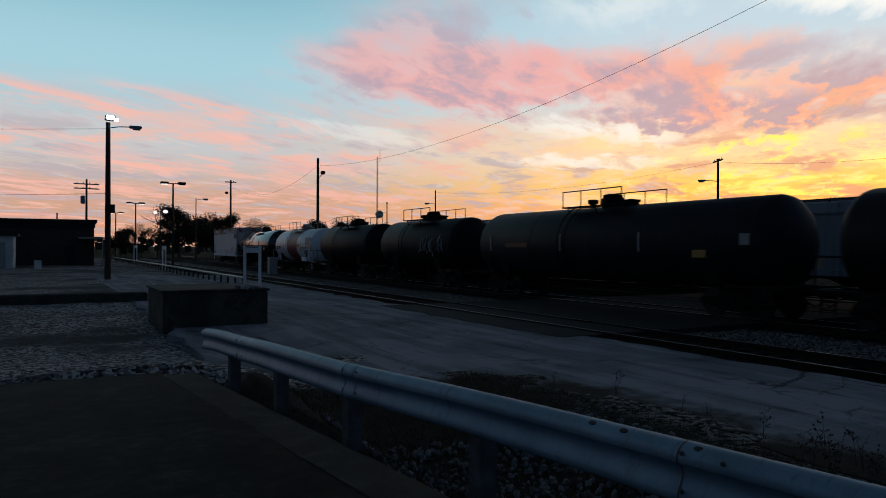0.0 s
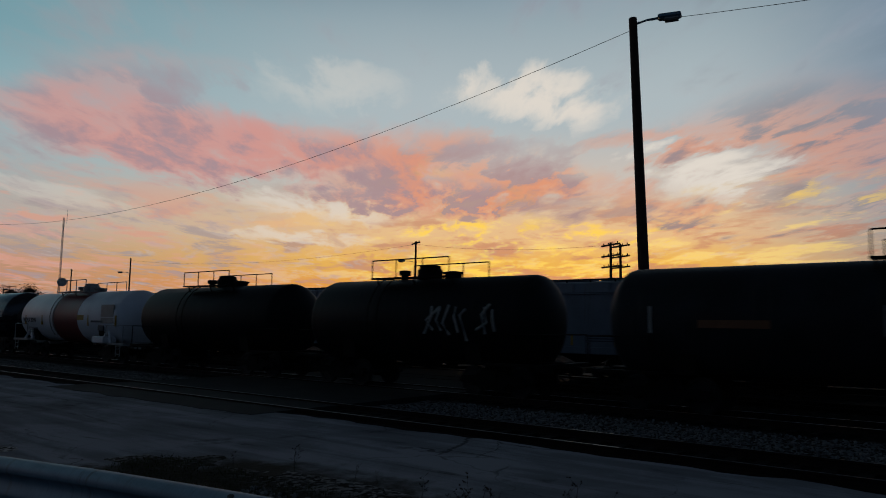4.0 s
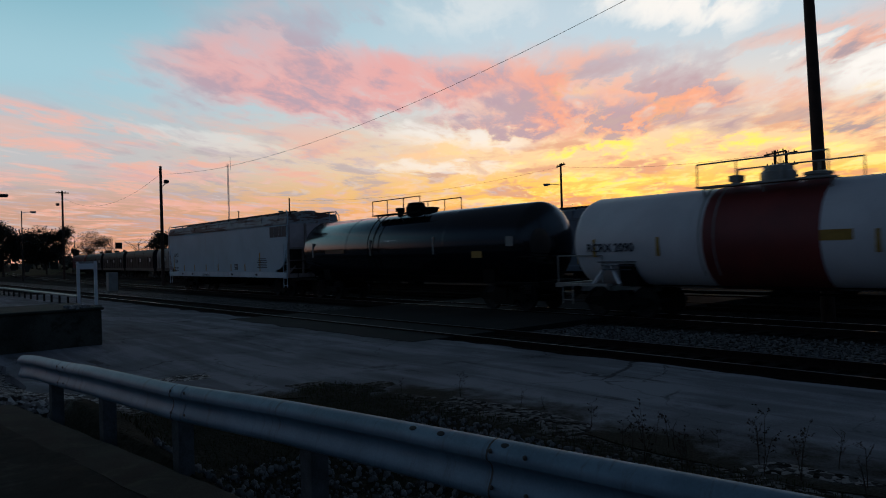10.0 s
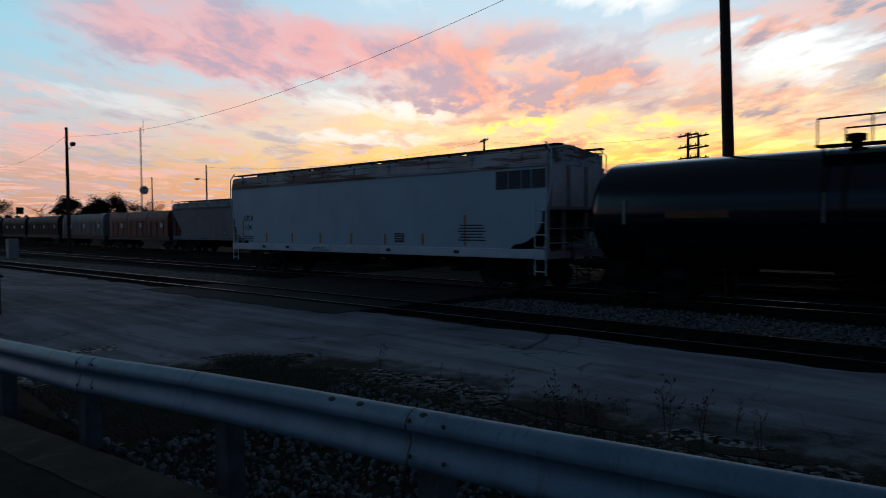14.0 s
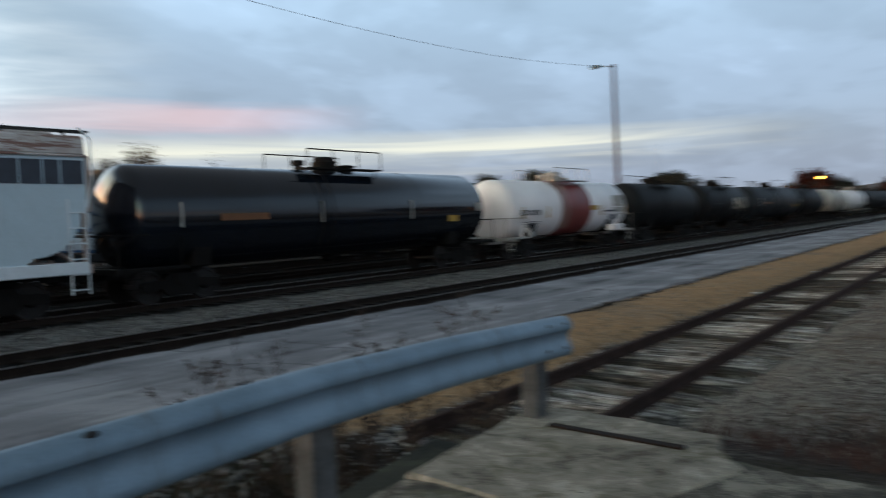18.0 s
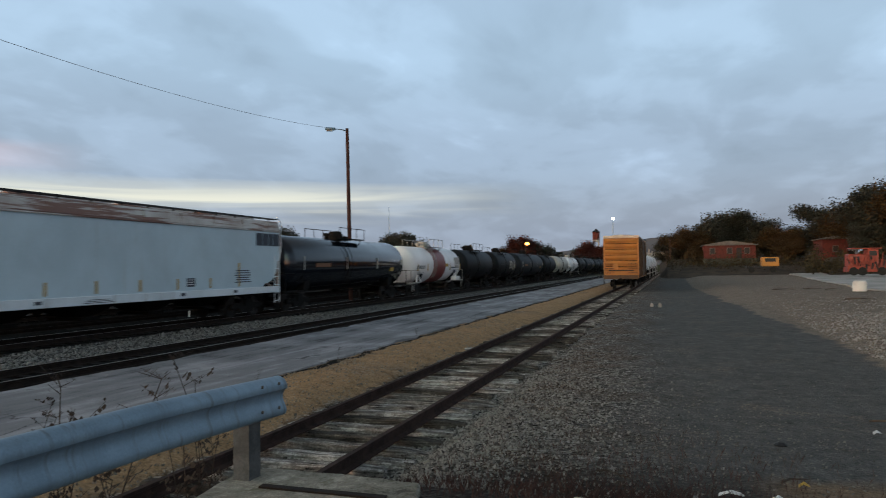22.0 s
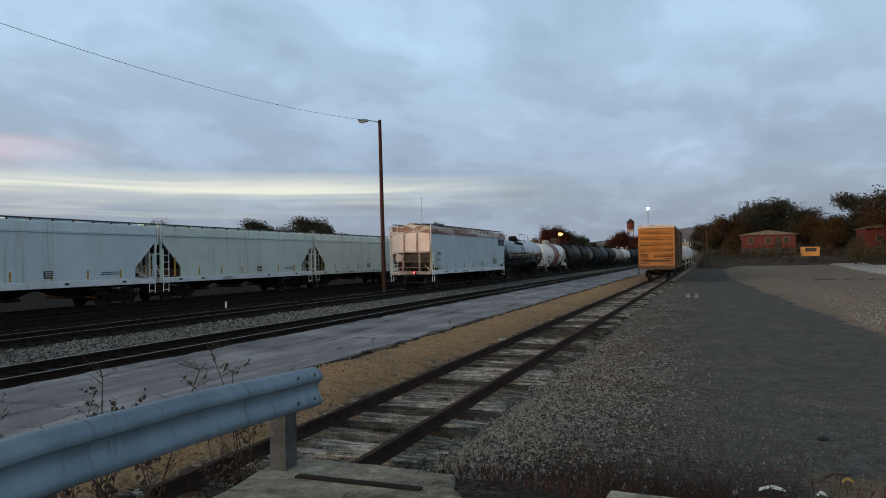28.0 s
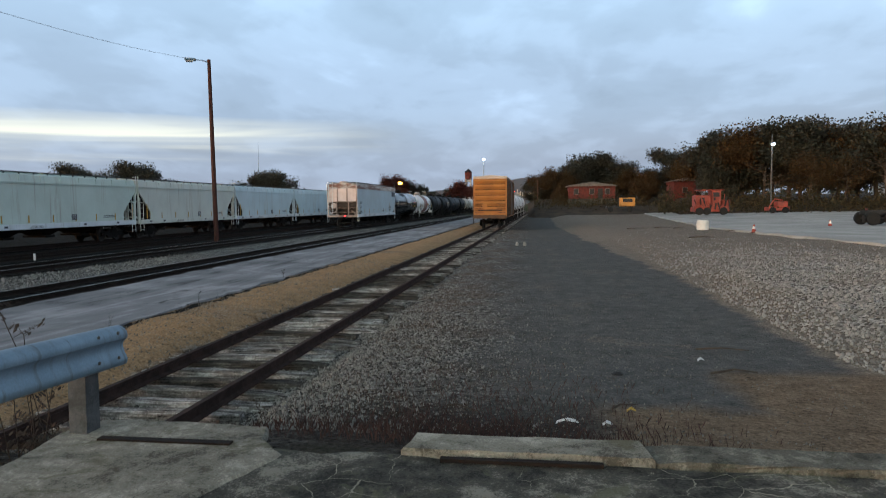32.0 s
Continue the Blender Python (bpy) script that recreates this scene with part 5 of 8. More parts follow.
    if logo:
        # maker's mark as four plain heavy shapes
        x, z0, z1 = 1.575, 3.27, 3.85
        for ya, yb, la, lb in ((-2.02, -1.54, 0.0, 0.0), (-1.49, -1.02, 0.0, 0.0), (-0.97, -0.62, 0.0, 0.0), (-0.57, -0.06, 0.0, 0.0)):
            g = Geo().prism([(L + ya, z0), (L + yb, z0), (L + yb - lb, z1), (L + ya + la, z1)], x, x + 0.012, "X")
            part("maker_mark", g, M_LETTER, car, "heavy navy block of the maker's mark")
        words("reporting_mark", "GPLX", 0.34, M_LETTER, car, pose(1.578, -L + 1.05, 2.42) @ SIDE, "dark reporting mark")
        words("car_number", "1134", 0.34, M_LETTER, car, pose(1.578, -L + 1.05, 1.98) @ SIDE, "dark car number")
        for r in range(3):
            part("print_line", Geo().box(1.578, -L + 1.45, 1.46 + r * 0.1, 0.01, 0.8, 0.04), M_LETTER, car)
    return car


def tank_car(name, label, length, radius, paint, zc=2.36, frame=None, spin=None, dome="cage", belly=None, band=None, marks=None):
    """A tank car: long tank with dished ends, saddles, dome fittings, platform and rail."""
    car = thing(name, label, "tank car")
    h = length / 2
    d = radius * 0.42

    def shell(a, b):
        prof = []
        if a <= -h + 1e-6:
            for k in range(7):
                t = k / 6 * math.pi / 2
                prof.append((-h + d - d * math.cos(t), max(0.02, radius * math.sin(t))))
        else:
            prof.append((a, radius))
        if b >= h - 1e-6:
            for k in range(7):
                t = (6 - k) / 6 * math.pi / 2
                prof.append((h - d + d * math.cos(t), max(0.02, radius * math.sin(t))))
        else:
            prof.append((b, radius))
        return Geo().lathe(prof, "Y", 48, (0, 0, zc))
    if band:
        part("tank", shell(-h, band[0]), paint, car, "", True)
        part("tank_band", Geo().lathe([(band[0], radius - 0.01), (band[0], radius + 0.012), (band[1], radius + 0.012), (band[1], radius - 0.01)], "Y", 48, (0, 0, zc)), band[2], car, "dark red band", True)
        part("tank", shell(band[1], h), paint, car, "", True)
    else:
        part("tank", shell(-h, h), paint, car, "", True)
    for y in spaced(-h + 1.0, h - 1.0, 3.4)[1:-1]:
        g = Geo().lathe([(y - 0.035, radius - 0.01), (y - 0.03, radius + 0.004), (y + 0.03, radius + 0.004), (y + 0.035, radius - 0.01)], "Y", 48, (0, 0, zc))
        part("weld_seam", g, paint, car, "", True)
    fm = frame or M_TRUCK
    # end frames, saddles, walkway, grab rails
    for s in (-1, 1):
        y = s * h
        g = Geo()
        g.box(0, y - s * 1.1, 0.92, 0.75, 2.6, 0.34)
        g.box(0, y + s * 0.25, 1.0, 2.9, 0.3, 0.14)
        g.box(1.32, y - s * 0.7, 1.02, 0.28, 2.0, 0.08)
        g.box(-1.32, y - s * 0.7, 1.02, 0.28, 2.0, 0.08)
        part("end_sill", g, fm, car)
        g = Geo().prism([(-1.15, 1.0), (1.15, 1.0), (1.3, zc - 0.55), (0.9, zc - 1.02), (0, zc - radius - 0.01), (-0.9, zc - 1.02), (-1.3, zc - 0.55)], y - s * 2.3 - 0.3, y - s * 2.3 + 0.3, "Y")
        part("saddle", g, M_TRUCK, car)
        g = Geo()
        for sx in (-1.42, 1.42):
            g.tube([(sx, y + s * 0.3, 1.0), (sx, y + s * 0.3, 1.95), (sx, y - s * 0.6, 1.95), (sx, y - s * 1.5, 1.95), (sx, y - s * 1.5, 1.05)], 0.024, 6)
        g.tube([(-1.42, y + s * 0.32, 1.95), (1.42, y + s * 0.32, 1.95)], 0.024, 6)
        part("hand_rail", g, fm, car)
        for sx in (-1.44, 1.44):
            ladder(car, sx, y - s * 0.1, 0.4, 1.1, 0.42, "Y", fm, 0.26)
        coupler(car, y, s)
    g = Geo().tube([(-0.2, -h + 2.6, 0.78), (-0.2, h - 2.6, 0.78)], 0.04, 6)
    g.tube([(0.5, -h + 1.4, zc - radius + 0.1), (0.55, h - 1.4, zc - radius + 0.1)], 0.035, 6)
    part("brake_pipe", g, M_TRUCK, car)
    part("bottom_outlet", Geo().lathe([(0.7, 0.12), (0.78, 0.24), (0.9, 0.26), (zc - radius + 0.05, 0.34)], "Z", 14), M_TRUCK, car)
    # fittings on top
    top = zc + radius
    part("valve_housing", Geo().lathe([(top - 0.12, 0.46), (top + 0.30, 0.46), (top + 0.34, 0.40), (top + 0.46, 0.38), (top + 0.5, 0.2)], "Z", 20), fm if dome == "cage" else paint, car, "", True)
    part("safety_valve", Geo().lathe([(top - 0.05, 0.14), (top + 0.14, 0.14), (top + 0.16, 0.22), (top + 0.32, 0.22), (top + 0.34, 0.10)], "Z", 14, (0, -1.2, 0)), fm, car)
    part("manway", Geo().lathe([(top - 0.08, 0.30), (top + 0.12, 0.30), (top + 0.13, 0.36), (top + 0.20, 0.36), (top + 0.24, 0.1)], "Z", 16, (0, 1.05, 0)), fm, car)
    for sx in (-1, 1):
        g = Geo().box(sx * 0.92, 0, top - 0.02, 0.5, 3.6, 0.05)
        for y in (-1.7, 0, 1.7):
            g.tube([(sx * 0.92, y, top - 0.04), (sx * 0.75, y, top - 0.45)], 0.03, 6)
        part("platform", g, fm, car, "dark grating platform")
        g = Geo()
        for y in (-1.75, -0.6, 0.6, 1.75):
            g.tube([(sx * 1.15, y, top - 0.03), (sx * 1.15, y, top + 0.62)], 0.022, 6)
        g.tube([(sx * 1.15, -1.75, top + 0.62), (sx * 1.15, 1.75, top + 0.62)], 0.024, 6)
        part("platform_rail", g, fm, car)
        pts = []
        for k in range(9):
            a = radians(18 + k * 14)
            pts.append((sx * (radius + 0.14) * math.sin(a), zc + (radius + 0.14) * math.cos(a)))
        for dy in (-0.22, 0.22):
            part("side_ladder", Geo().tube([(p[0], -1.3 + dy, p[1]) for p in pts], 0.022, 6), fm, car)
    add_trucks(car, h - 1.7, spin)
    if marks == "white":
        for s in (1,):
            xs = math.sqrt(max(0.01, radius ** 2 - 0.10))
            words("reporting_mark", "RCRX 2090", 0.36, M_LETTER, car, pose(radius * 1.003, -h + 0.95, zc - 0.30) @ pose(0, 0, 0, 0, 8, 0) @ SIDE, "dark reporting mark")
            for r in range(3):
                part("print_lines", Geo().box(radius * 0.93, -h + 2.0, zc - 0.62 - r * 0.12, 0.06, 1.4 - 0.2 * r, 0.03), M_LETTER, car)
            part("yellow_label", Geo().box(radius * 0.99, 2.0, zc - 0.02, 0.05, 0.75, 0.26), M_YELMARK, car, "small yellow label")
            part("print_block", Geo().box(radius * 0.985, 3.9, zc - 0.22, 0.05, 1.3, 0.10), M_LETTER, car)
            part("grey_panel", Geo().box(radius * 0.975, 5.0, zc + 0.18, 0.07, 1.35, 0.95), M_LGREYT, car, "faded grey panel")
            part("blue_label", Geo().box(radius * 0.95, 4.3, zc - 0.55, 0.08, 0.6, 0.28), M_LETTER, car)
            for yy in (-5.2, -2.9, 2.9, 5.9):
                part("yellow_mark", Geo().box(radius * 0.985, yy, zc - 0.18, 0.06, 0.10, 0.55), M_YELMARK, car)
            part("white_box", Geo().box(1.3, h - 1.9, 1.2, 0.7, 1.2, 0.35, bevel=0.05), M_WHITET, car, "white tool box on the sill")
            for yy in (-h + 1.6, h - 1.6):
                for d0 in (-0.5, 0.5):
                    part("saddle_brace", Geo().tube([(1.35, yy + d0, 1.05), (1.2, yy, 1.75)], 0.07, 6), M_WHITET, car, "white saddle brace")
    elif marks == "black":
        part("reporting_mark", Geo().box(radius * 1.0, -h + 3.6, zc - 0.05, 0.03, 1.7, 0.20), M_ORANGEM, car, "dull orange lettering bar")
        part("yellow_label", Geo().box(radius * 0.97, h - 2.6, zc - 0.35, 0.06, 0.55, 0.25), M_YELMARK, car, "small yellow label")
        part("white_label", Geo().box(radius * 0.99, h - 0.85, zc + 0.1, 0.05, 0.35, 0.35), M_LGREYT, car)
        for yy in (-h + 1.5, -1.5, 3.0):
            part("faded_mark", Geo().box(radius * 0.99, yy, zc + 0.05, 0.05, 0.07, 0.7), M_LGREYT, car)
    elif marks == "graffiti":
        rnd = random.Random(5)
        for k in range(9):
            y = 1.0 + k * 0.35
            g = Geo().tube([(radius * 1.0, y, zc - 0.5 + rnd.uniform(-0.2, 0.2)), (radius * 1.005, y + rnd.uniform(-0.3, 0.5), zc + rnd.uniform(-0.2, 0.2)), (radius * 0.97, y + rnd.uniform(-0.2, 0.3), zc + rnd.uniform(0.3, 0.5))], 0.045, 5)
            part("paint_stroke", g, M_LGREYT, car, "pale sprayed stroke")
        part("faded_mark", Geo().box(radius * 0.99, -h + 2.6, zc, 0.05, 2.2, 0.12), M_GREYT, car)
    return car


# running train: name, start and end of each car behind one another, from its rear
SPIN = []
TRAIN = []


def in_train(car, a, b, spin=None):
    TRAIN.append((car, (a + b) / 2, spin))
    return car


def build_train():
    sp = []
    hop = hopper_car("hopper_car", "pale blue-grey covered hopper with rusted roof edge, last in train", M_HOP, M_HOPSILL, M_HOPR, M_HOPEND, 9.35, logo=True, spin=sp)
    box = part("marker_light", Geo().box(0.35, -9.6, 1.12, 0.24, 0.16, 0.3, bevel=0.03), M_DARK, hop, "end-of-train marker")
    part("lens", Geo().lathe([(-9.72, 0.01), (-9.71, 0.06), (-9.68, 0.065)], "Y", 12, (0.35, 0, 1.2)), M_LAMPRED, box, "glowing red lens")
    in_train(hop, 0.1, 19.1, sp)
    sp = []
    in_train(tank_car("tank_car", "long black tank car with faded lettering", 16.3, 1.53, M_BLACKT, zc=2.42, spin=sp, marks="black"), 19.45, 36.95, sp)
    sp = []
    in_train(tank_car("tank_car", "white tank car with a dark red band round its middle", 12.85, 1.45, M_WHITET, frame=M_LGREYT, spin=sp, band=(-1.49, 1.62, M_REDT), marks="white"), 37.2, 51.56, sp)
    short = tank_car("tank_car", "short black tank car with a caged platform", 10.75, 1.47, M_DULLT)
    in_train(short, 52.05, 63.3)
    in_train(tank_car("tank_car", "short black tank car with a pale sprayed scrawl", 10.2, 1.47, M_DULLT, marks="graffiti"), 63.9, 75.8)
    long_ = tank_car("tank_car", "long dark grey tank car", 16.6, 1.5, M_GREYT, marks="black")
    in_train(long_, 76.6, 94.2)
    in_train(copy_thing(short, Matrix()), 94.9, 106.6)
    in_train(tank_car("tank_car", "pale grimy grey tank car", 13.0, 1.45, M_CREAMT), 107.6, 121.6)
    in_train(tank_car("tank_car", "plain white tank car", 12.0, 1.4, M_WHITET, frame=M_LGREYT), 122.4, 135.4)
    a = 136.2
    for k in range(9):
        src, ln = ((short, 12.6), (long_, 17.6))[k % 2]
        in_train(tagged(copy_thing(src, Matrix()), "black tank car far along the train" if k % 2 == 0 else "long dark tank car far along the train"), a, a + ln)
        a += ln + 0.6


build_train()


def train_y(t):
    s = t - 16.0
    return -21.494 + 5.45515 * s + 0.010577 * s * s + 0.00049395 * s ** 3

# ---- standing freight cars on the third track and the spur ----
def place(car, xc, y, z=0.0):
    d = (bend(y + 1) - bend(y - 1)) / 2 if xc < -15 else 0.0
    car.matrix_basis = pose(xc + (bend(y) if xc < -15 else 0), y, z, 0, 0, -math.degrees(math.atan(d)))
    return car


def coil_car(name, label, cover, length):
    """A low flat car under rounded steel covers."""
    car = thing(name, label, "coil car")
    h = length / 2
    part("deck", Geo().box(0, 0, 1.1, 3.0, length - 0.6, 0.35, bevel=0.03), M_DARK, car)
    for k in (-1, 0, 1):
        yc, w = k * (length - 1.2) / 3, (length - 1.6) / 6
        prof = [(-1.5, 1.28)] + [(-1.5 + 0.35 * (1 - math.cos(a)) * 1.3, 2.7 + 0.9 * math.sin(a)) for a in (i / 5 * math.pi / 2 for i in range(6))]
        prof = prof + [(-x, z) for x, z in reversed(prof)]
        part("cover", Geo().prism(prof, yc - w, yc + w, "Y"), cover, car, "ribbed steel cover")
        for j in (-0.6, 0, 0.6):
            for sx in (-1.52, 1.52):
                part("cover_rib", Geo().box(sx, yc + j * w, 2.0, 0.06, 0.10, 1.4), cover, car)
        part("white_label", Geo().box(1.56, yc + w * 0.5, 2.3, 0.02, 0.5, 0.4), M_WHITEM, car)
    add_trucks(car, h - 1.7)
    for s in (-1, 1):
        coupler(car, s * h, s)
    return car


def lumber_car(name, label, length):
    """A centre-beam flat car loaded with wrapped lumber."""
    car = thing(name, label, "flat car")
    h = length / 2
    part("deck", Geo().box(0, 0, 1.05, 2.9, length, 0.3, bevel=0.03), M_DARK, car)
    part("centre_beam", Geo().box(0, 0, 2.8, 0.25, length - 0.4, 3.3), M_DARK, car)
    for s in (-1, 1):
        part("bulkhead", Geo().box(0, s * (h - 0.15), 2.8, 2.9, 0.2, 3.4, bevel=0.03), M_DARK, car)
        coupler(car, s * h, s)
    pack = mesh_of("lumber_pack", Geo().box(0, 0, 0, 1.22, 2.36, 0.76, bevel=0.03), M_LUMBER)
    band = mesh_of("wrap_stripe", Geo().box(0, 0, 0, 1.24, 2.37, 0.13), M_LUMBERB)
    n = int((length - 1.0) // 2.42)
    for i in range(n):
        y = -h + 0.6 + (i + 0.5) * 2.42
        for r in range(4):
            for s in (-1, 1):
                p = share("lumber_pack", pack, car, pose(s * 0.78, y, 1.62 + r * 0.82))
                share("wrap_stripe", band, p, pose(0, 0, -0.30))
    add_trucks(car, h - 2.2)
    return car


def box_car(name, label):
    car = thing(name, label, "boxcar")
    h, w, z0, z1 = 8.3, 1.53, 1.02, 4.72
    part("body", Geo().box(0, 0, (z0 + z1) / 2, 2 * w, 2 * h, z1 - z0, bevel=0.03), M_BOX, car)
    for s in (-1, 1):
        y = s * h
        for k in range(6):
            z = 1.85 + k * 0.51
            g = Geo().prism([(y, z - 0.20), (y + s * 0.07, z - 0.15), (y + s * 0.11, z - 0.04), (y + s * 0.11, z + 0.06), (y, z + 0.17)], -1.38, 1.38, "X")
            part("end_rib", g, M_BOX, car)
            part("rib_groove", Geo().box(0, y + s * 0.012, z + 0.225, 2.76, 0.02, 0.05), M_BOXD, car, "dark strip between the ribs")
        part("end_cap", Geo().box(0, y + s * 0.05, z1 - 0.02, 3.06, 0.12, 0.24, bevel=0.03), M_BOXROOF, car, "pale bare metal roof end")
        part("end_sill", Geo().box(0, y + s * 0.08, 1.12, 3.0, 0.2, 0.34), M_BOXS, car)
        g = Geo()
        for z in (1.5, 1.9, 2.3):
            g.tube([(0.6, y + s * 0.14, z), (1.4, y + s * 0.14, z)], 0.02, 6)
            g.tube([(-1.4, y + s * 0.14, z), (-0.6, y + s * 0.14, z)], 0.02, 6)
        g.box(0, y + s * 0.12, 1.72, 2.2, 0.12, 0.10)
        part("grab_iron", g, M_DARK, car)
        part("brake_wheel", Geo().tube([(-0.5, y + s * 0.16, 2.1), (-0.5, y + s * 0.2, 2.1)], 0.26, 16), M_BOX, car)
        part("corner_post", Geo().box(1.45, y, 2.87, 0.16, 0.10, 3.6), M_BOX, car)
        part("corner_post", Geo().box(-1.45, y, 2.87, 0.16, 0.10, 3.6), M_BOX, car)
        coupler(car, y, s)
        for sx in (-1.56, 1.56):
            ladder(car, sx, y - s * 0.4, 0.5, 2.6, 0.42, "Y", M_DARK)
        for k in range(16):
            yy = -h + 0.5 + k * (2 * h - 1) / 15
            if abs(yy) > 1.7:
                # posts, door and side sheets take the darkened paint to look shaded
                part("side_post", Geo().box(s * (w + 0.03), yy, 2.85, 0.07, 0.14, 3.4), M_BOXS, car)
        part("door", Geo().box(s * (w + 0.05), 0, 2.8, 0.08, 3.2, 3.3, bevel=0.02), M_BOXS, car, "sliding door")
        part("side_sheet", Geo().box(s * (w + 0.006), 0, 2.87, 0.014, 2 * h - 0.2, 3.56), M_BOXS, car, "side sheet coloured dark for shade")
    g = Geo().prism([(-w - 0.02, z1), (-w - 0.02, z1 + 0.05), (0, z1 + 0.2), (w + 0.02, z1 + 0.05), (w + 0.02, z1)], -h - 0.05, h + 0.05, "Y")
    part("roof", g, M_BOXROOF, car, "bare metal roof")
    g = Geo().box(0, 0, 0.85, 0.7, 2 * h - 0.6, 0.35)
    part("centre_sill", g, M_TRUCK, car)
    add_trucks(car, h - 1.9)
    return car


def build_standing():
    g1 = hopper_car("hopper_car", "pale green covered hopper standing in a row of hoppers", M_HOPG, M_HOPSILL, M_HOPG, M_HOPG, 7.85, 4.14, 3)
    tagged(g1, group="standing hoppers")
    g2 = hopper_car("hopper_car", "cream covered hopper standing in a row of hoppers", M_HOPW, M_HOPW, M_HOPW, M_HOPW, 7.85, 4.14, 3)
    tagged(g2, group="standing hoppers")
    g3 = hopper_car("hopper_car", "light blue covered hopper standing in a row of hoppers", M_HOPB, M_HOPSILL, M_HOPB, M_HOPB, 7.85, 4.14, 3)
    tagged(g3, group="standing hoppers")
    g4 = hopper_car("hopper_car", "dull slate grey covered hopper standing in the yard", M_HOPS, M_HOPS, M_HOPS, M_HOPS, 7.85, 4.14, 3)
    tagged(g4, group="standing hoppers")
    place(g4, -29.7, -18.6)
    place(g3, -29.7, 23.0)
    place(g1, -29.7, 39.25)
    place(g2, -29.7, 55.5)
    spots = [(g3, 71.8), (g3, 88.0), (g1, 104.3), (g2, 120.5), (g3, 136.8), (g1, 153.0)] + [(g4, -35.3), (g4, -52.2)]
    for src, y in spots:
        place(copy_thing(src, Matrix()), -29.7, y)
    place(lumber_car("lumber_car", "flat car stacked with white wrapped lumber", 23.0), -29.7, 2.3)
    red = place(coil_car("coil_car", "red covered coil car standing in the yard", M_REDC, 15.2), -29.7, -68.3)
    place(coil_car("coil_car", "dull grey covered coil car standing in the yard", M_COILG, 15.0), -29.7, -84.0)
    dk = place(coil_car("coil_car", "dark covered coil car standing in the yard", M_GREYT, 15.0), -29.7, -99.6)
    place(copy_thing(dk, Matrix()), -29.7, -115.0)
    place(copy_thing(dk, Matrix()), -29.7, -130.5)
    place(copy_thing(red, Matrix()), -29.7, -146.0)
    place(box_car("boxcar", "orange-yellow boxcar standing on the spur track"), -4.43, 74.0, -0.02)
    tk = place(tank_car("tank_car", "white tank car standing behind the boxcar", 13.0, 1.4, M_WHITET, frame=M_LGREYT), -4.43, 91.0, -0.02)
    for y in (106.0, 121.0, 136.0):
        place(copy_thing(tk, Matrix()), -4.43, y, -0.02)


build_standing()


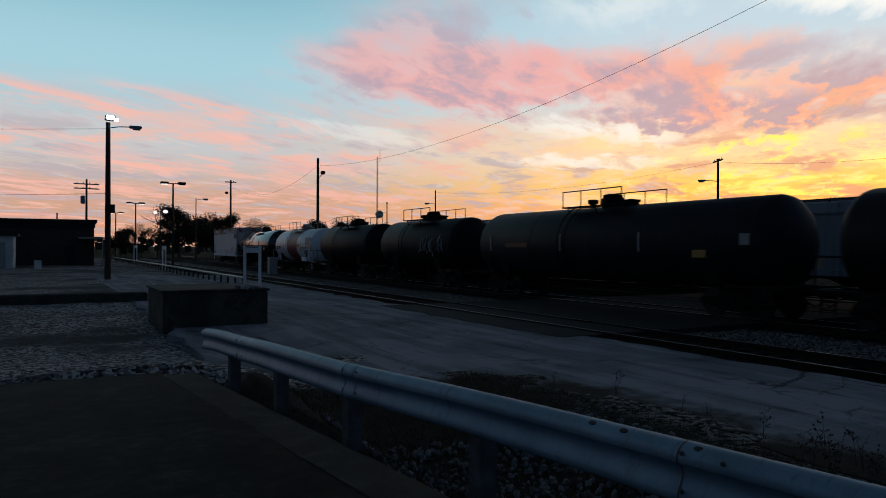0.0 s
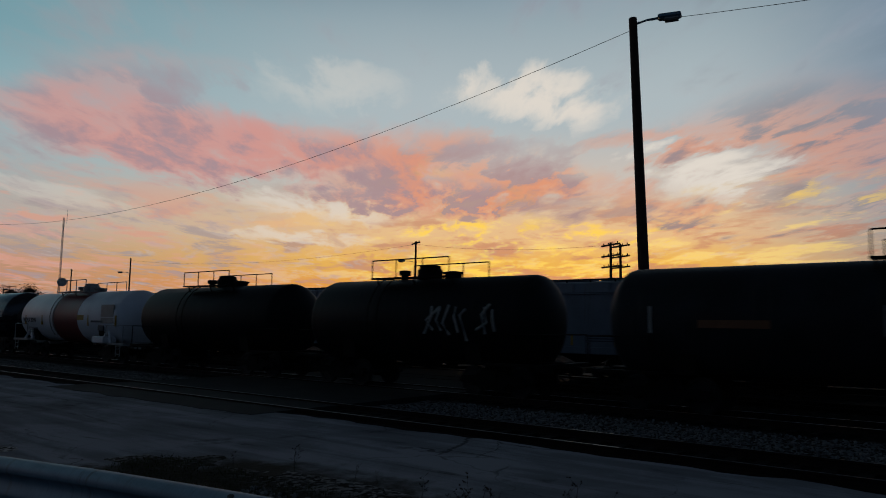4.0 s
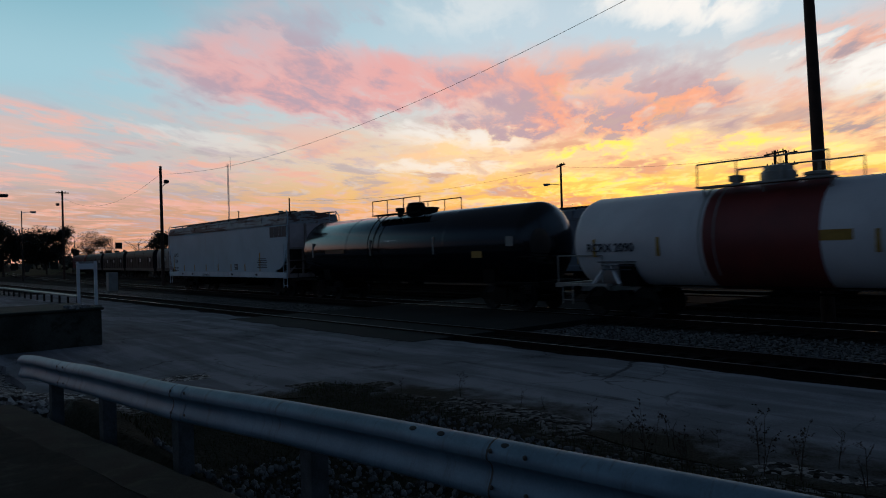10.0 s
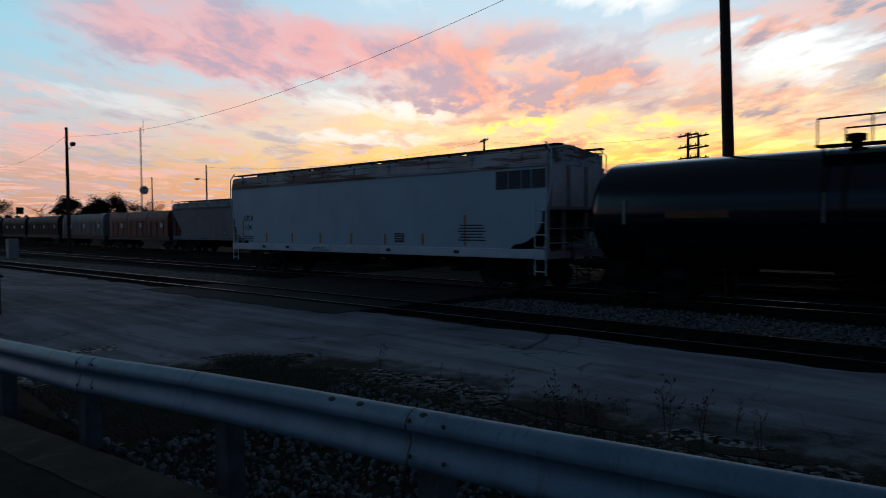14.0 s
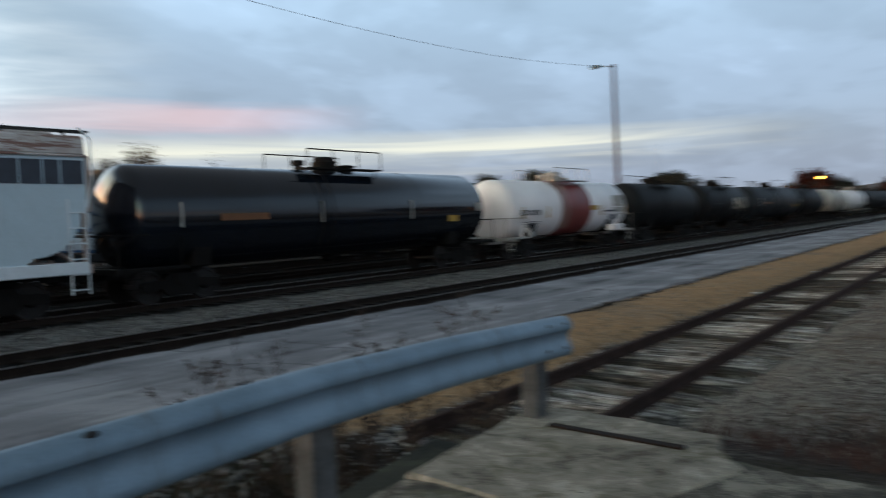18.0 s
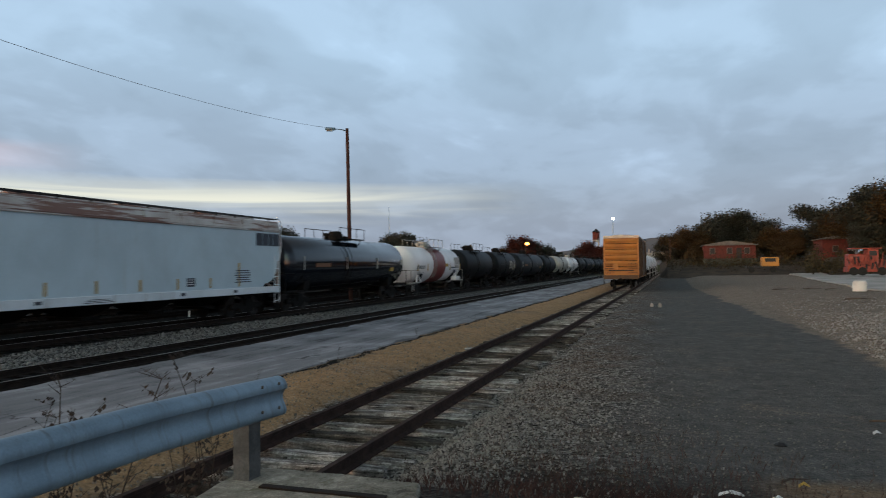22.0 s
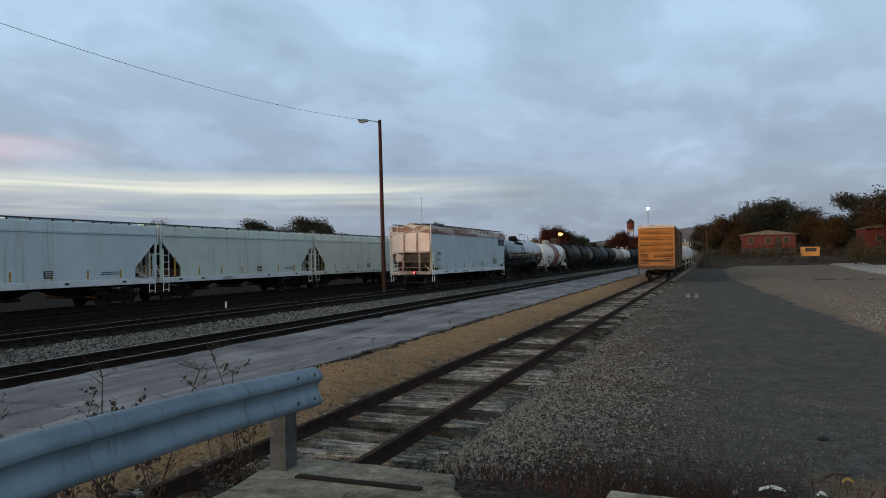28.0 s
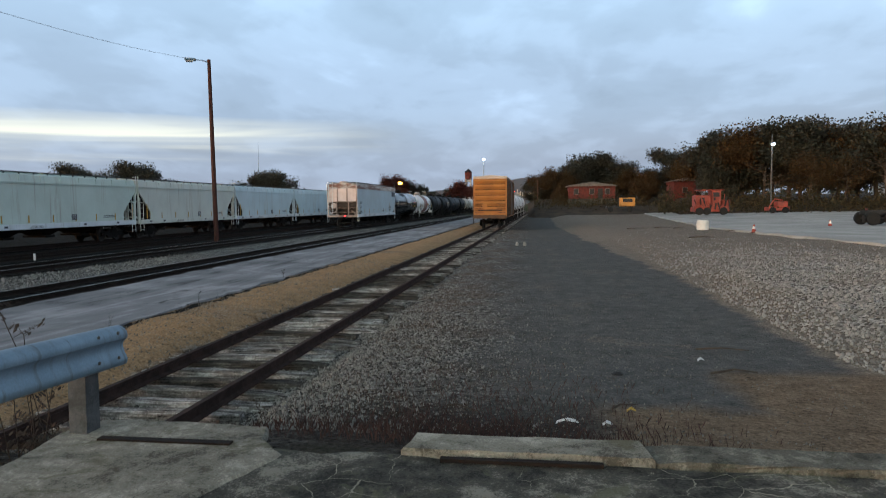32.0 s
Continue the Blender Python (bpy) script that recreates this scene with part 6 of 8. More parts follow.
# ---- guardrail ----
def build_guardrail():
    gr = thing("guardrail", "galvanised W-beam guardrail on square weathered posts", "guardrail")
    knots = [(-2.16, -12.0, 0.925), (-2.22, -11.5, 0.955), (-2.31, -10.15, 0.985), (-2.34, -9.3, 1.03), (-2.50, -7.08, 1.075), (-2.72, -5.4, 1.125), (-2.84, -4.2, 1.155), (-2.88, -2.74, 1.215), (-2.90, -1.37, 1.28), (-2.90, -0.2, 1.345), (-2.89, 0.8, 1.40), (-2.88, 2.3, 1.435), (-2.86, 3.4, 1.425), (-2.82, 4.70, 1.385)]
    knots = [tuple(e + (p - e) * (1 + 0.085 * smooth(k[1], -0.6, 4.7)) for p, e in zip(k, (0.0, -0.05, 2.2))) for k in knots]
    end = knots[-1][1]

    def at(y):
        for a, b in zip(knots, knots[1:]):
            if a[1] <= y <= b[1]:
                k = (y - a[1]) / (b[1] - a[1])
                return tuple(a[i] + (b[i] - a[i]) * k for i in range(3))
        return knots[-1]
    front = [(0.0, 0.0), (0.022, -0.004), (0.052, -0.020), (0.074, -0.044), (0.084, -0.074), (0.080, -0.098), (0.062, -0.112), (0.046, -0.130), (0.040, -0.155), (0.043, -0.180), (0.052, -0.205), (0.064, -0.230), (0.074, -0.255), (0.076, -0.278), (0.066, -0.300), (0.046, -0.312)]
    prof = front + [(x - 0.008, z) for x, z in reversed(front)]
    joints = [-12.0, -10.15, -6.85, -3.15, 0.77, end]
    for i, (a, b) in enumerate(zip(joints, joints[1:])):
        ys = spaced(a - (0.15 if i else 0), b + 0.05 if i < 4 else b, 0.3)
        off = 0.004 if i % 2 else 0.0
        g = Geo().sweep([(x + off, z + off * 0.5) for x, z in prof], [at(max(-12.0, y)) for y in ys])
        part("beam", g, M_GALV, gr, "", True)
        if 0 < i:
            lip = Geo().sweep([(x + 0.006, z + 0.002) for x, z in prof], [at(a - 0.155), at(a - 0.143)])
            part("joint_lip", lip, M_BOLT, gr, "dark edge of the lapped joint")
        # bolt slots and bolts near the joints
        for dy in (-0.12, 0.12):
            for dz, dx in ((-0.045, 0.083), (-0.235, 0.083)):
                p = at(min(end - 0.1, b + dy - (0.25 if i == 4 else 0)))
                g = Geo().lathe([(0.0, 0.014), (0.008, 0.012), (0.011, 0.004)], "X", 8, (p[0] + dx, p[1], p[2] + dz))
                part("bolt", g, M_BOLT, gr)
    for y in (-3.95, -3.7, -3.2, 1.3):
        p = at(y)
        slot = part("bolt_slot", Geo().lathe([(0.0, 0.022), (0.004, 0.020), (0.005, 0.004)], "Z", 12), M_DARK, gr)
        slot.matrix_basis = Matrix.LocRotScale((p[0] + 0.047, p[1], p[2] - 0.017), Euler((0, radians(33), 0)), (0.8, 1.4, 1))
    tmp = None
    for y in (-11.0, -9.05, -7.15, -5.2, -3.25, -1.3, 0.65, 2.55, end - 0.30):
        p = at(y)
        lo = ground_z(p[0] - 0.3, y) - 0.3
        g = Geo().box(p[0] - 0.10, y, (p[2] - 0.05 + lo) / 2, 0.14, 0.16, p[2] - 0.05 - lo, bevel=0.012)
        post = part("post", g, M_POSTW, gr)
        part("bolt", Geo().lathe([(0.0, 0.025), (0.014, 0.022), (0.018, 0.006)], "X", 8, (p[0] + 0.004, y, p[2] - 0.155)), M_BOLT, post)


build_guardrail()


# ---- poles, lamps, wires ----
def pole(name, label, x, y, z0, z1, r=0.15, lean=(0, 0), material=None, group=""):
    th = thing(name, label, "pole", group)
    pts = [(x + lean[0] * k / 6, y + lean[1] * k / 6, z0 + (z1 - z0) * k / 6) for k in range(7)]
    part("shaft", Geo().tube(pts, r, 12, r * 0.68), material or M_POLE, th, "", True)
    return th, Vector(pts[-1])


def cobra(th, top, d, length, glow=None, drop=0.25):
    """A street-lamp arm with a flat head, in the direction d."""
    d = Vector((d[0], d[1], 0)).normalized()
    a = top - Vector((0, 0, drop))
    tip = a + d * length + Vector((0, 0, 0.15))
    part("arm", Geo().tube([a, a + d * length * 0.5 + Vector((0, 0, 0.12)), tip], 0.035, 6), M_GALV, th)
    m = Matrix.Rotation(math.atan2(d.y, d.x), 3, "Z")
    head = part("lamp_head", Geo().box(*(tip + d * 0.3), 0.75, 0.34, 0.18, m, bevel=0.06), M_GALV, th)
    part("lens", Geo().box(*(tip + d * 0.36 - Vector((0, 0, 0.12))), 0.45, 0.28, 0.10, m, bevel=0.03), glow or M_LGREYT, head)


def crossarm(th, top, d, dz, width, pins=4):
    d = Vector((d[0], d[1], 0)).normalized()
    c = top - Vector((0, 0, dz))
    m = Matrix.Rotation(math.atan2(d.y, d.x), 3, "Z")
    arm = part("crossarm", Geo().box(*c, width, 0.10, 0.13, m), M_POLE, th)
    for k in range(pins):
        p = c + d * width * ((k + 0.5) / pins - 0.5)
        part("insulator", Geo().lathe([(p.z + 0.05, 0.03), (p.z + 0.15, 0.05), (p.z + 0.22, 0.02)], "Z", 8, (p.x, p.y, 0)), M_DARK, arm)


def wire(a, b, sag, label="thin sagging overhead cable", r=0.010):
    a, b = Vector(a), Vector(b)
    pts = []
    for k in range(25):
        t = k / 24
        p = a.lerp(b, t)
        p.z -= sag * 4 * t * (1 - t)
        pts.append(p)
    tagged(part("overhead_cable", Geo().tube(pts, r, 5), M_WIRE), label, "cable", "overhead cables")


def build_poles():
    # the row between the tracks
    tm, pm = pole("lamp_pole", "dark wooden pole with a small flood lamp behind the train", -22.9, -67.4, -0.3, 10.85, 0.17)
    part("flood_lamp", Geo().box(pm.x - 0.5, pm.y, pm.z - 1.4, 0.35, 0.4, 0.35, bevel=0.08), M_DARK, tm)
    part("arm", Geo().tube([(pm.x, pm.y, pm.z - 2.0), (pm.x - 0.5, pm.y, pm.z - 1.5)], 0.03, 6), M_DARK, tm)
    ta, pa = pole("lamp_pole", "tall leaning wooden pole with a street lamp", -22.5, -9.45, -0.3, 12.7, 0.20, (0.0, -0.38))
    cobra(ta, pa, (-0.3, 1), 0.9)
    tb, pb = pole("lamp_pole", "tall red-brown wooden pole with a street lamp", -22.2, 47.2, -0.3, 12.3, 0.17, (-0.15, -0.1), M_POLERED)
    cobra(tb, pb, (-0.9, -0.45), 0.9, None, 0.2)
    tl, pl = pole("lamp_pole", "distant wooden pole with a lamp bracket", -23.6, -108.5, -0.3, 12.1, 0.17)
    part("flood_lamp", Geo().box(pl.x + 0.6, pl.y, pl.z - 1.9, 0.4, 0.4, 0.35, bevel=0.08), M_DARK, tl)
    crossarm(tl, pl, (1, 0), 0.3, 1.6, 2)
    wire(pm - Vector((0, 0, 0.75)), pa - Vector((0, 0, 0.4)), 1.96)
    wire(pa - Vector((0, 0, 0.15)), pb - Vector((0, 0, 0.12)), 2.0)
    wire(pl - Vector((0, 0, 0.9)), pm - Vector((0, 0, 0.7)), 2.0)
    # behind the trains
    for x, y, h, arms in ((-56, -105, 11.7, 1), (-58.0, -49.7, 11.1, 1), (-54.7, -25.8, 9.2, 3), (-56.8, -25.9, 9.3, 3), (-64, -142, 12, 1), (-70, 30, 9.5, 0)):
        t, p = pole("utility_pole", "distant utility pole with crossarms" if arms else "distant plain pole with a lamp arm", x, y, -0.3, h, 0.15, group="utility poles")
        for k in range(arms):
            crossarm(t, p, (0.5, 0.85), 0.2 + 0.9 * k, 2.6)
        if arms < 2:
            cobra(t, p - Vector((0, 0, 2.0)), (0.6, -0.8), 1.2)
    wire((-56, -105, 11.4), (-58, -49.7, 10.8), 1.2)
    wire((-58, -49.7, 10.8), (-54.7, -25.8, 9.0), 0.5)
    # left end: lamp pole with a lit flood
    t1, p1 = pole("lamp_pole", "thick wooden pole with a bright white flood lamp", -3.35, -50.8, -0.1, 10.05, 0.2)
    cobra(t1, p1, (-1, 0.07), 1.3, None, 0.35)
    f = part("flood_lamp", Geo().box(p1.x - 0.1, p1.y + 0.2, p1.z + 0.25, 0.6, 0.3, 0.35, bevel=0.06), M_GALV, t1)
    part("lens", Geo().box(p1.x - 0.1, p1.y + 0.38, p1.z + 0.27, 0.40, 0.06, 0.26, bevel=0.02), M_LAMPWB, f, "glowing white flood lens")
    part("lens", Geo().box(p1.x - 0.45, p1.y + 0.36, p1.z + 0.12, 0.22, 0.06, 0.16, bevel=0.02), M_LAMPWB, f)
    wire(p1 - Vector((0, 0, 0.4)), (40, -58, 9.0), 0.6)
    wire(p1 - Vector((0, 0, 4.5)), (40, -62, 5.6), 0.5)
    part("guy_box", Geo().box(p1.x - 0.25, p1.y + 0.1, 4.6, 0.3, 0.3, 0.5), M_DARK, t1)
    for x, y, h, w, glow in ((-11.1, -77.5, 8.6, 2.3, False), (-10.6, -108, 8.2, 2.2, True), (-9.6, -128, 7.7, 2.2, True)):
        t, p = pole("parking_lamp", "dark steel post with two flat lamp heads", x, y, 0, h, 0.12, (0, 0), M_DARK, "twin-head lamps")
        part("crossbar", Geo().box(p.x, p.y, p.z, w, 0.10, 0.10), M_DARK, t)
        for s in (-1, 1):
            hd = part("lamp_head", Geo().box(p.x + s * w * 0.36, p.y, p.z + 0.05, w * 0.34, 0.4, 0.24, bevel=0.05), M_DARK, t)
            part("lens", Geo().box(p.x + s * w * 0.36, p.y + 0.12, p.z - 0.1, w * 0.28, 0.26, 0.06), M_LAMPDIM if (glow or s > 0) else M_GREYT, hd)
    t, p = pole("street_lamp", "thin post with a single curved lamp arm", -18.6, -108, 0, 9.2, 0.09, (0, 0), M_DARK)
    cobra(t, p, (-1, 0.2), 1.0)
    t, p = pole("street_lamp", "distant lit street lamp among the trees", -19.5, -152, 0, 9.2, 0.09, (0, 0), M_DARK)
    part("lens", Geo().lathe([(8.9, 0.1), (9.1, 0.45), (9.4, 0.45), (9.6, 0.1)], "Z", 10, (p.x - 0.9, p.y, 0)), M_LAMPDIM, t)
    part("lens", Geo().lathe([(8.7, 0.1), (8.9, 0.35), (9.1, 0.35), (9.3, 0.1)], "Z", 10, (p.x + 1.0, p.y, 0)), M_LAMPDIM, t)
    t, p = pole("utility_pole", "utility pole with two crossarms and hanging lines", -4.1, -98, 0, 10.4, 0.16, group="utility poles")
    for k in range(2):
        crossarm(t, p, (1, 0.1), 0.6 + 0.55 * k, 2.8)
    crossarm(t, p, (1, 0.1), 5.4, 2.2, 2)
    part("transformer", Geo().lathe([(p.z - 3.0, 0.2), (p.z - 2.9, 0.26), (p.z - 2.1, 0.26), (p.z - 2.0, 0.1)], "Z", 12, (p.x + 0.4, p.y, 0)), M_GALV, t)
    # right end
    t, p = pole("lamp_pole", "tall thin pole with a white lamp behind the boxcar", -9.4, 121, 0, 9.7, 0.08, (0, 0), M_GALV)
    part("lens", Geo().lathe([(9.6, 0.1), (9.68, 0.24), (9.86, 0.25), (10.0, 0.10)], "Z", 14, (p.x, p.y, 0)), M_LAMPW, t, "glowing white lamp")
    t, p = pole("lamp_pole", "wooden pole with an orange sodium lamp", -31.8, 160, 0, 6.8, 0.12)
    part("lens", Geo().lathe([(6.9, 0.1), (7.05, 0.5), (7.35, 0.5), (7.5, 0.1)], "Z", 14, (p.x + 0.4, p.y - 0.4, 0)), M_LAMPO, t, "glowing orange lamp")
    t, p = pole("lamp_pole", "tall pole with a white lamp before the woods", 31.9, 105.3, 0, 11.6, 0.13, (0, 0), M_POSTW)
    hd = part("lamp_head", Geo().box(p.x, p.y - 0.3, p.z - 1.3, 0.5, 0.7, 0.3, bevel=0.08), M_GALV, t)
    part("lens", Geo().lathe([(10.0, 0.08), (10.08, 0.24), (10.26, 0.25), (10.36, 0.1)], "Z", 14, (p.x, p.y - 0.5, 0)), M_LAMPW, hd, "glowing white lamp")
    for x, y, h in ((-1.5, 170, 9), (-0.6, 150, 7.2), (1.4, 190, 8)):
        pole("utility_pole", "distant pole beside the wooded bank", x, y, 0, h, 0.13, group="utility poles")
    # guyed mast far away with a drum on it
    mast = thing("radio_mast", "thin lattice radio mast with a round drum", "radio mast")
    g = Geo()
    for k in range(3):
        a = 2 * math.pi * k / 3
        g.tube([(-160 + 0.5 * math.cos(a), -367 + 0.5 * math.sin(a), 0), (-160 + 0.35 * math.cos(a), -367 + 0.35 * math.sin(a), 53)], 0.09, 5)
    for k in range(44):
        z = k * 1.2
        for j in range(3):
            a, b = 2 * math.pi * j / 3, 2 * math.pi * (j + 1) / 3
            g.tube([(-160 + 0.48 * math.cos(a), -367 + 0.48 * math.sin(a), z), (-160 + 0.48 * math.cos(b), -367 + 0.48 * math.sin(b), z + 1.2)], 0.05, 4)
    part("lattice", g, M_GALV, mast)
    part("drum", Geo().lathe([(-365.2, 0.2), (-364.9, 2.1), (-363.6, 2.1), (-363.4, 0.3)], "Y", 20, (-160, 0, 20.8)), M_WHITEW, mast, "pale round dish")
    part("aerial", Geo().tube([(-161.5, -367, 50), (-161.5, -367, 57)], 0.08, 5), M_GALV, mast)
    m2 = thing("radio_mast", "thin plain radio mast beyond the standing hoppers", "radio mast")
    part("shaft", Geo().tube([(-113, 278, 0), (-113, 278, 28)], 0.16, 6, 0.06), M_GALV, m2)


build_poles()

# ---- left end: block, sign frames, low rail, sheds ----
def build_left():
    blk = thing("concrete_block", "big dark stained concrete loading block", "concrete block")
    g = Geo().box(-4.05, -22.2, 0.42, 2.75, 3.1, 1.1, bevel=0.05)
    part("body", g, M_CONCD, blk)
    part("cap", Geo().box(-4.05, -22.2, 0.985, 2.85, 3.2, 0.07, bevel=0.02), M_CONCD, blk)
    g = Geo()
    rnd = random.Random(4)
    for k in range(14):
        g.box(-5.2 + rnd.uniform(0, 0.5), -21.0 + rnd.uniform(-0.4, 0.5), 1.05, rnd.uniform(0.05, 0.16), rnd.uniform(0.05, 0.14), rnd.uniform(0.03, 0.09), Matrix.Rotation(rnd.uniform(0, 3), 3, "Z"))
    tagged(part("rubble", g, M_STONE), "small broken stones on the concrete block", "rubble", kind="stuff")
    for x, y, dx, dy, h in ((-9.65, -39.4, -0.66, 0.58, 2.25), (-10.6, -80.0, 0.5, 1.6, 2.3), (-10.2, -104.0, 0.5, 1.6, 2.4)):
        fr = thing("sign_frame", "pale steel post frame with a blank top panel", "sign frame", "sign frames")
        for s in (-0.5, 0.5):
            part("post", Geo().box(x + s * dx, y + s * dy, h / 2 - 0.05, 0.13, 0.13, h + 0.1, bevel=0.01), M_WHITET, fr)
            part("foot", Geo().box(x + s * dx, y + s * dy, 0.02, 0.4, 0.4, 0.1, bevel=0.02), M_CONC, fr)
        m = Matrix.Rotation(math.atan2(-dx, dy), 3, "Z")
        part("top_bar", Geo().box(x, y, h - 0.04, 0.08, math.hypot(dx, dy) + 0.1, 0.08, m), M_LGREYT, fr)
        part("panel", Geo().box(x, y, h - 0.24, 0.03, math.hypot(dx, dy) - 0.12, 0.28, m), M_WHITET, fr)
    lr = thing("low_rail", "long low platform rail on short posts", "rail fence")
    part("rail_beam", Geo().box(-9.6, -86, 0.46, 0.28, 90, 0.09, bevel=0.02), M_LGREYT, lr)
    po = mesh_of("post", Geo().box(0, 0, 0.2, 0.10, 0.10, 0.55), M_DARK)
    for k in range(46):
        share("post", po, lr, pose(-9.6, -41.2 - k * 1.97, 0))
    bar = thing("kerb_log", "long dark wheel-stop beam lying on the lot", "wheel stop")
    part("beam", Geo().box(-0.3, -30.6, 0.22, 6.2, 0.5, 0.42, bevel=0.05), M_CONCD, bar)
    shed = thing("shed", "small white shed with a roll-up door", "shed")
    part("wall", Geo().box(6.0, -81, 1.75, 6.4, 6.0, 3.3, bevel=0.03), M_WHITEW, shed)
    part("roof", Geo().prism([(2.4, 3.35), (6.0, 4.6), (9.6, 3.35), (9.6, 3.15), (2.4, 3.15)], -84.3, -77.7, "Y"), M_DARK, shed)
    part("roll_door", Geo().box(4.9, -77.96, 1.3, 3.0, 0.08, 2.5, bevel=0.02), M_LGREYT, shed)
    for k in range(8):
        part("door_slat", Geo().box(4.9, -77.91, 0.25 + k * 0.31, 2.96, 0.03, 0.03), M_GALV, shed)
    part("corner_trim", Geo().box(2.83, -77.96, 1.75, 0.14, 0.12, 3.2), M_WHITEM, shed)
    b = thing("warehouse", "long low dark brick warehouse with a flat roof", "warehouse")
    part("wall", Geo().box(10.4, -97, 2.4, 30, 12, 5.0, bevel=0.03), M_DKWALL, b)
    part("roof", Geo().box(10.4, -97, 5.05, 30.6, 12.6, 0.35), M_GREYT, b)
    part("parapet", Geo().box(10.4, -90.9, 4.55, 30.2, 0.2, 0.5), M_GREYT, b)
    part("canopy", Geo().box(-4.3, -89.5, 3.15, 2.6, 3.0, 0.16), M_LGREYT, b)
    part("canopy_post", Geo().tube([(-5.3, -88.2, 0), (-5.3, -88.2, 3.1)], 0.05, 6), M_LGREYT, b)
    part("vent_pipe", Geo().tube([(-0.9, -93, 5.1), (-0.9, -93, 6.0)], 0.08, 8), M_DARK, b)
    part("door", Geo().box(-2.2, -90.95, 1.15, 1.0, 0.08, 2.2), M_GREYT, b)
    tagged(part("electric_box", Geo().box(0.8, -77.0, 0.45, 0.6, 0.5, 0.9, bevel=0.03), M_WHITEW), "small pale utility box on the lot", "utility box")
    tagged(part("signal_box", Geo().box(-17.0, -62.0, 0.6, 0.7, 0.7, 1.5, bevel=0.03), M_LGREYT), "grey trackside signal box", "signal box")
    sw = thing("switch_stand", "small white trackside marker", "switch stand")
    part("mast", Geo().tube([(-23.3, 30.5, -0.2), (-23.3, 30.5, 0.12)], 0.05, 6), M_WHITEM, sw)


build_left()


# ---- right end: buildings, machines, clutter ----
def wheel(parent, x, y, z, r, w, axis="X"):
    g = Geo().lathe([(-w / 2, r * 0.6), (-w / 2, r * 0.93), (-w / 2 + 0.04, r), (w / 2 - 0.04, r), (w / 2, r * 0.93), (w / 2, r * 0.6)], axis, 20)
    t = part("wheel", g, M_RUBBER, parent)
    t.matrix_basis = pose(x, y, z)
    part("rim", Geo().lathe([(-w / 2 + 0.03, 0.05), (-w / 2 + 0.05, r * 0.6), (w / 2 - 0.05, r * 0.6), (w / 2 - 0.03, 0.05)], axis, 16), M_GALV, t)


def house(name, label, x, y, z, w, d, h, wall, ridge, windows=3, turn=0):
    hs = thing(name, label, "house", m=pose(x, y, z, 0, 0, turn))
    part("wall", Geo().box(0, 0, h / 2, w, d, h, bevel=0.02), wall, hs)
    part("roof", Geo().prism([(-w / 2 - 0.4, h), (0, h + ridge), (w / 2 + 0.4, h), (w / 2 + 0.4, h - 0.12), (-w / 2 - 0.4, h - 0.12)], -d / 2 - 0.4, d / 2 + 0.4, "Y"), M_ROOF, hs)
    for k in range(windows):
        xx = (k + 0.5) / windows * w - w / 2
        wn = part("window", Geo().box(xx, -d / 2 - 0.03, h * 0.55, 1.0, 0.08, 1.2), M_ROOF, hs)
        part("pane", Geo().box(xx, -d / 2 - 0.06, h * 0.55, 0.8, 0.05, 1.0), M_DARK, wn)
    part("door", Geo().box(w * 0.18, -d / 2 - 0.03, 1.0, 0.95, 0.08, 2.0), M_DARK, hs)
    part("step", Geo().box(0, 0, -1.2, w + 0.3, d + 0.3, 2.4), M_CONCD, hs)
    return hs


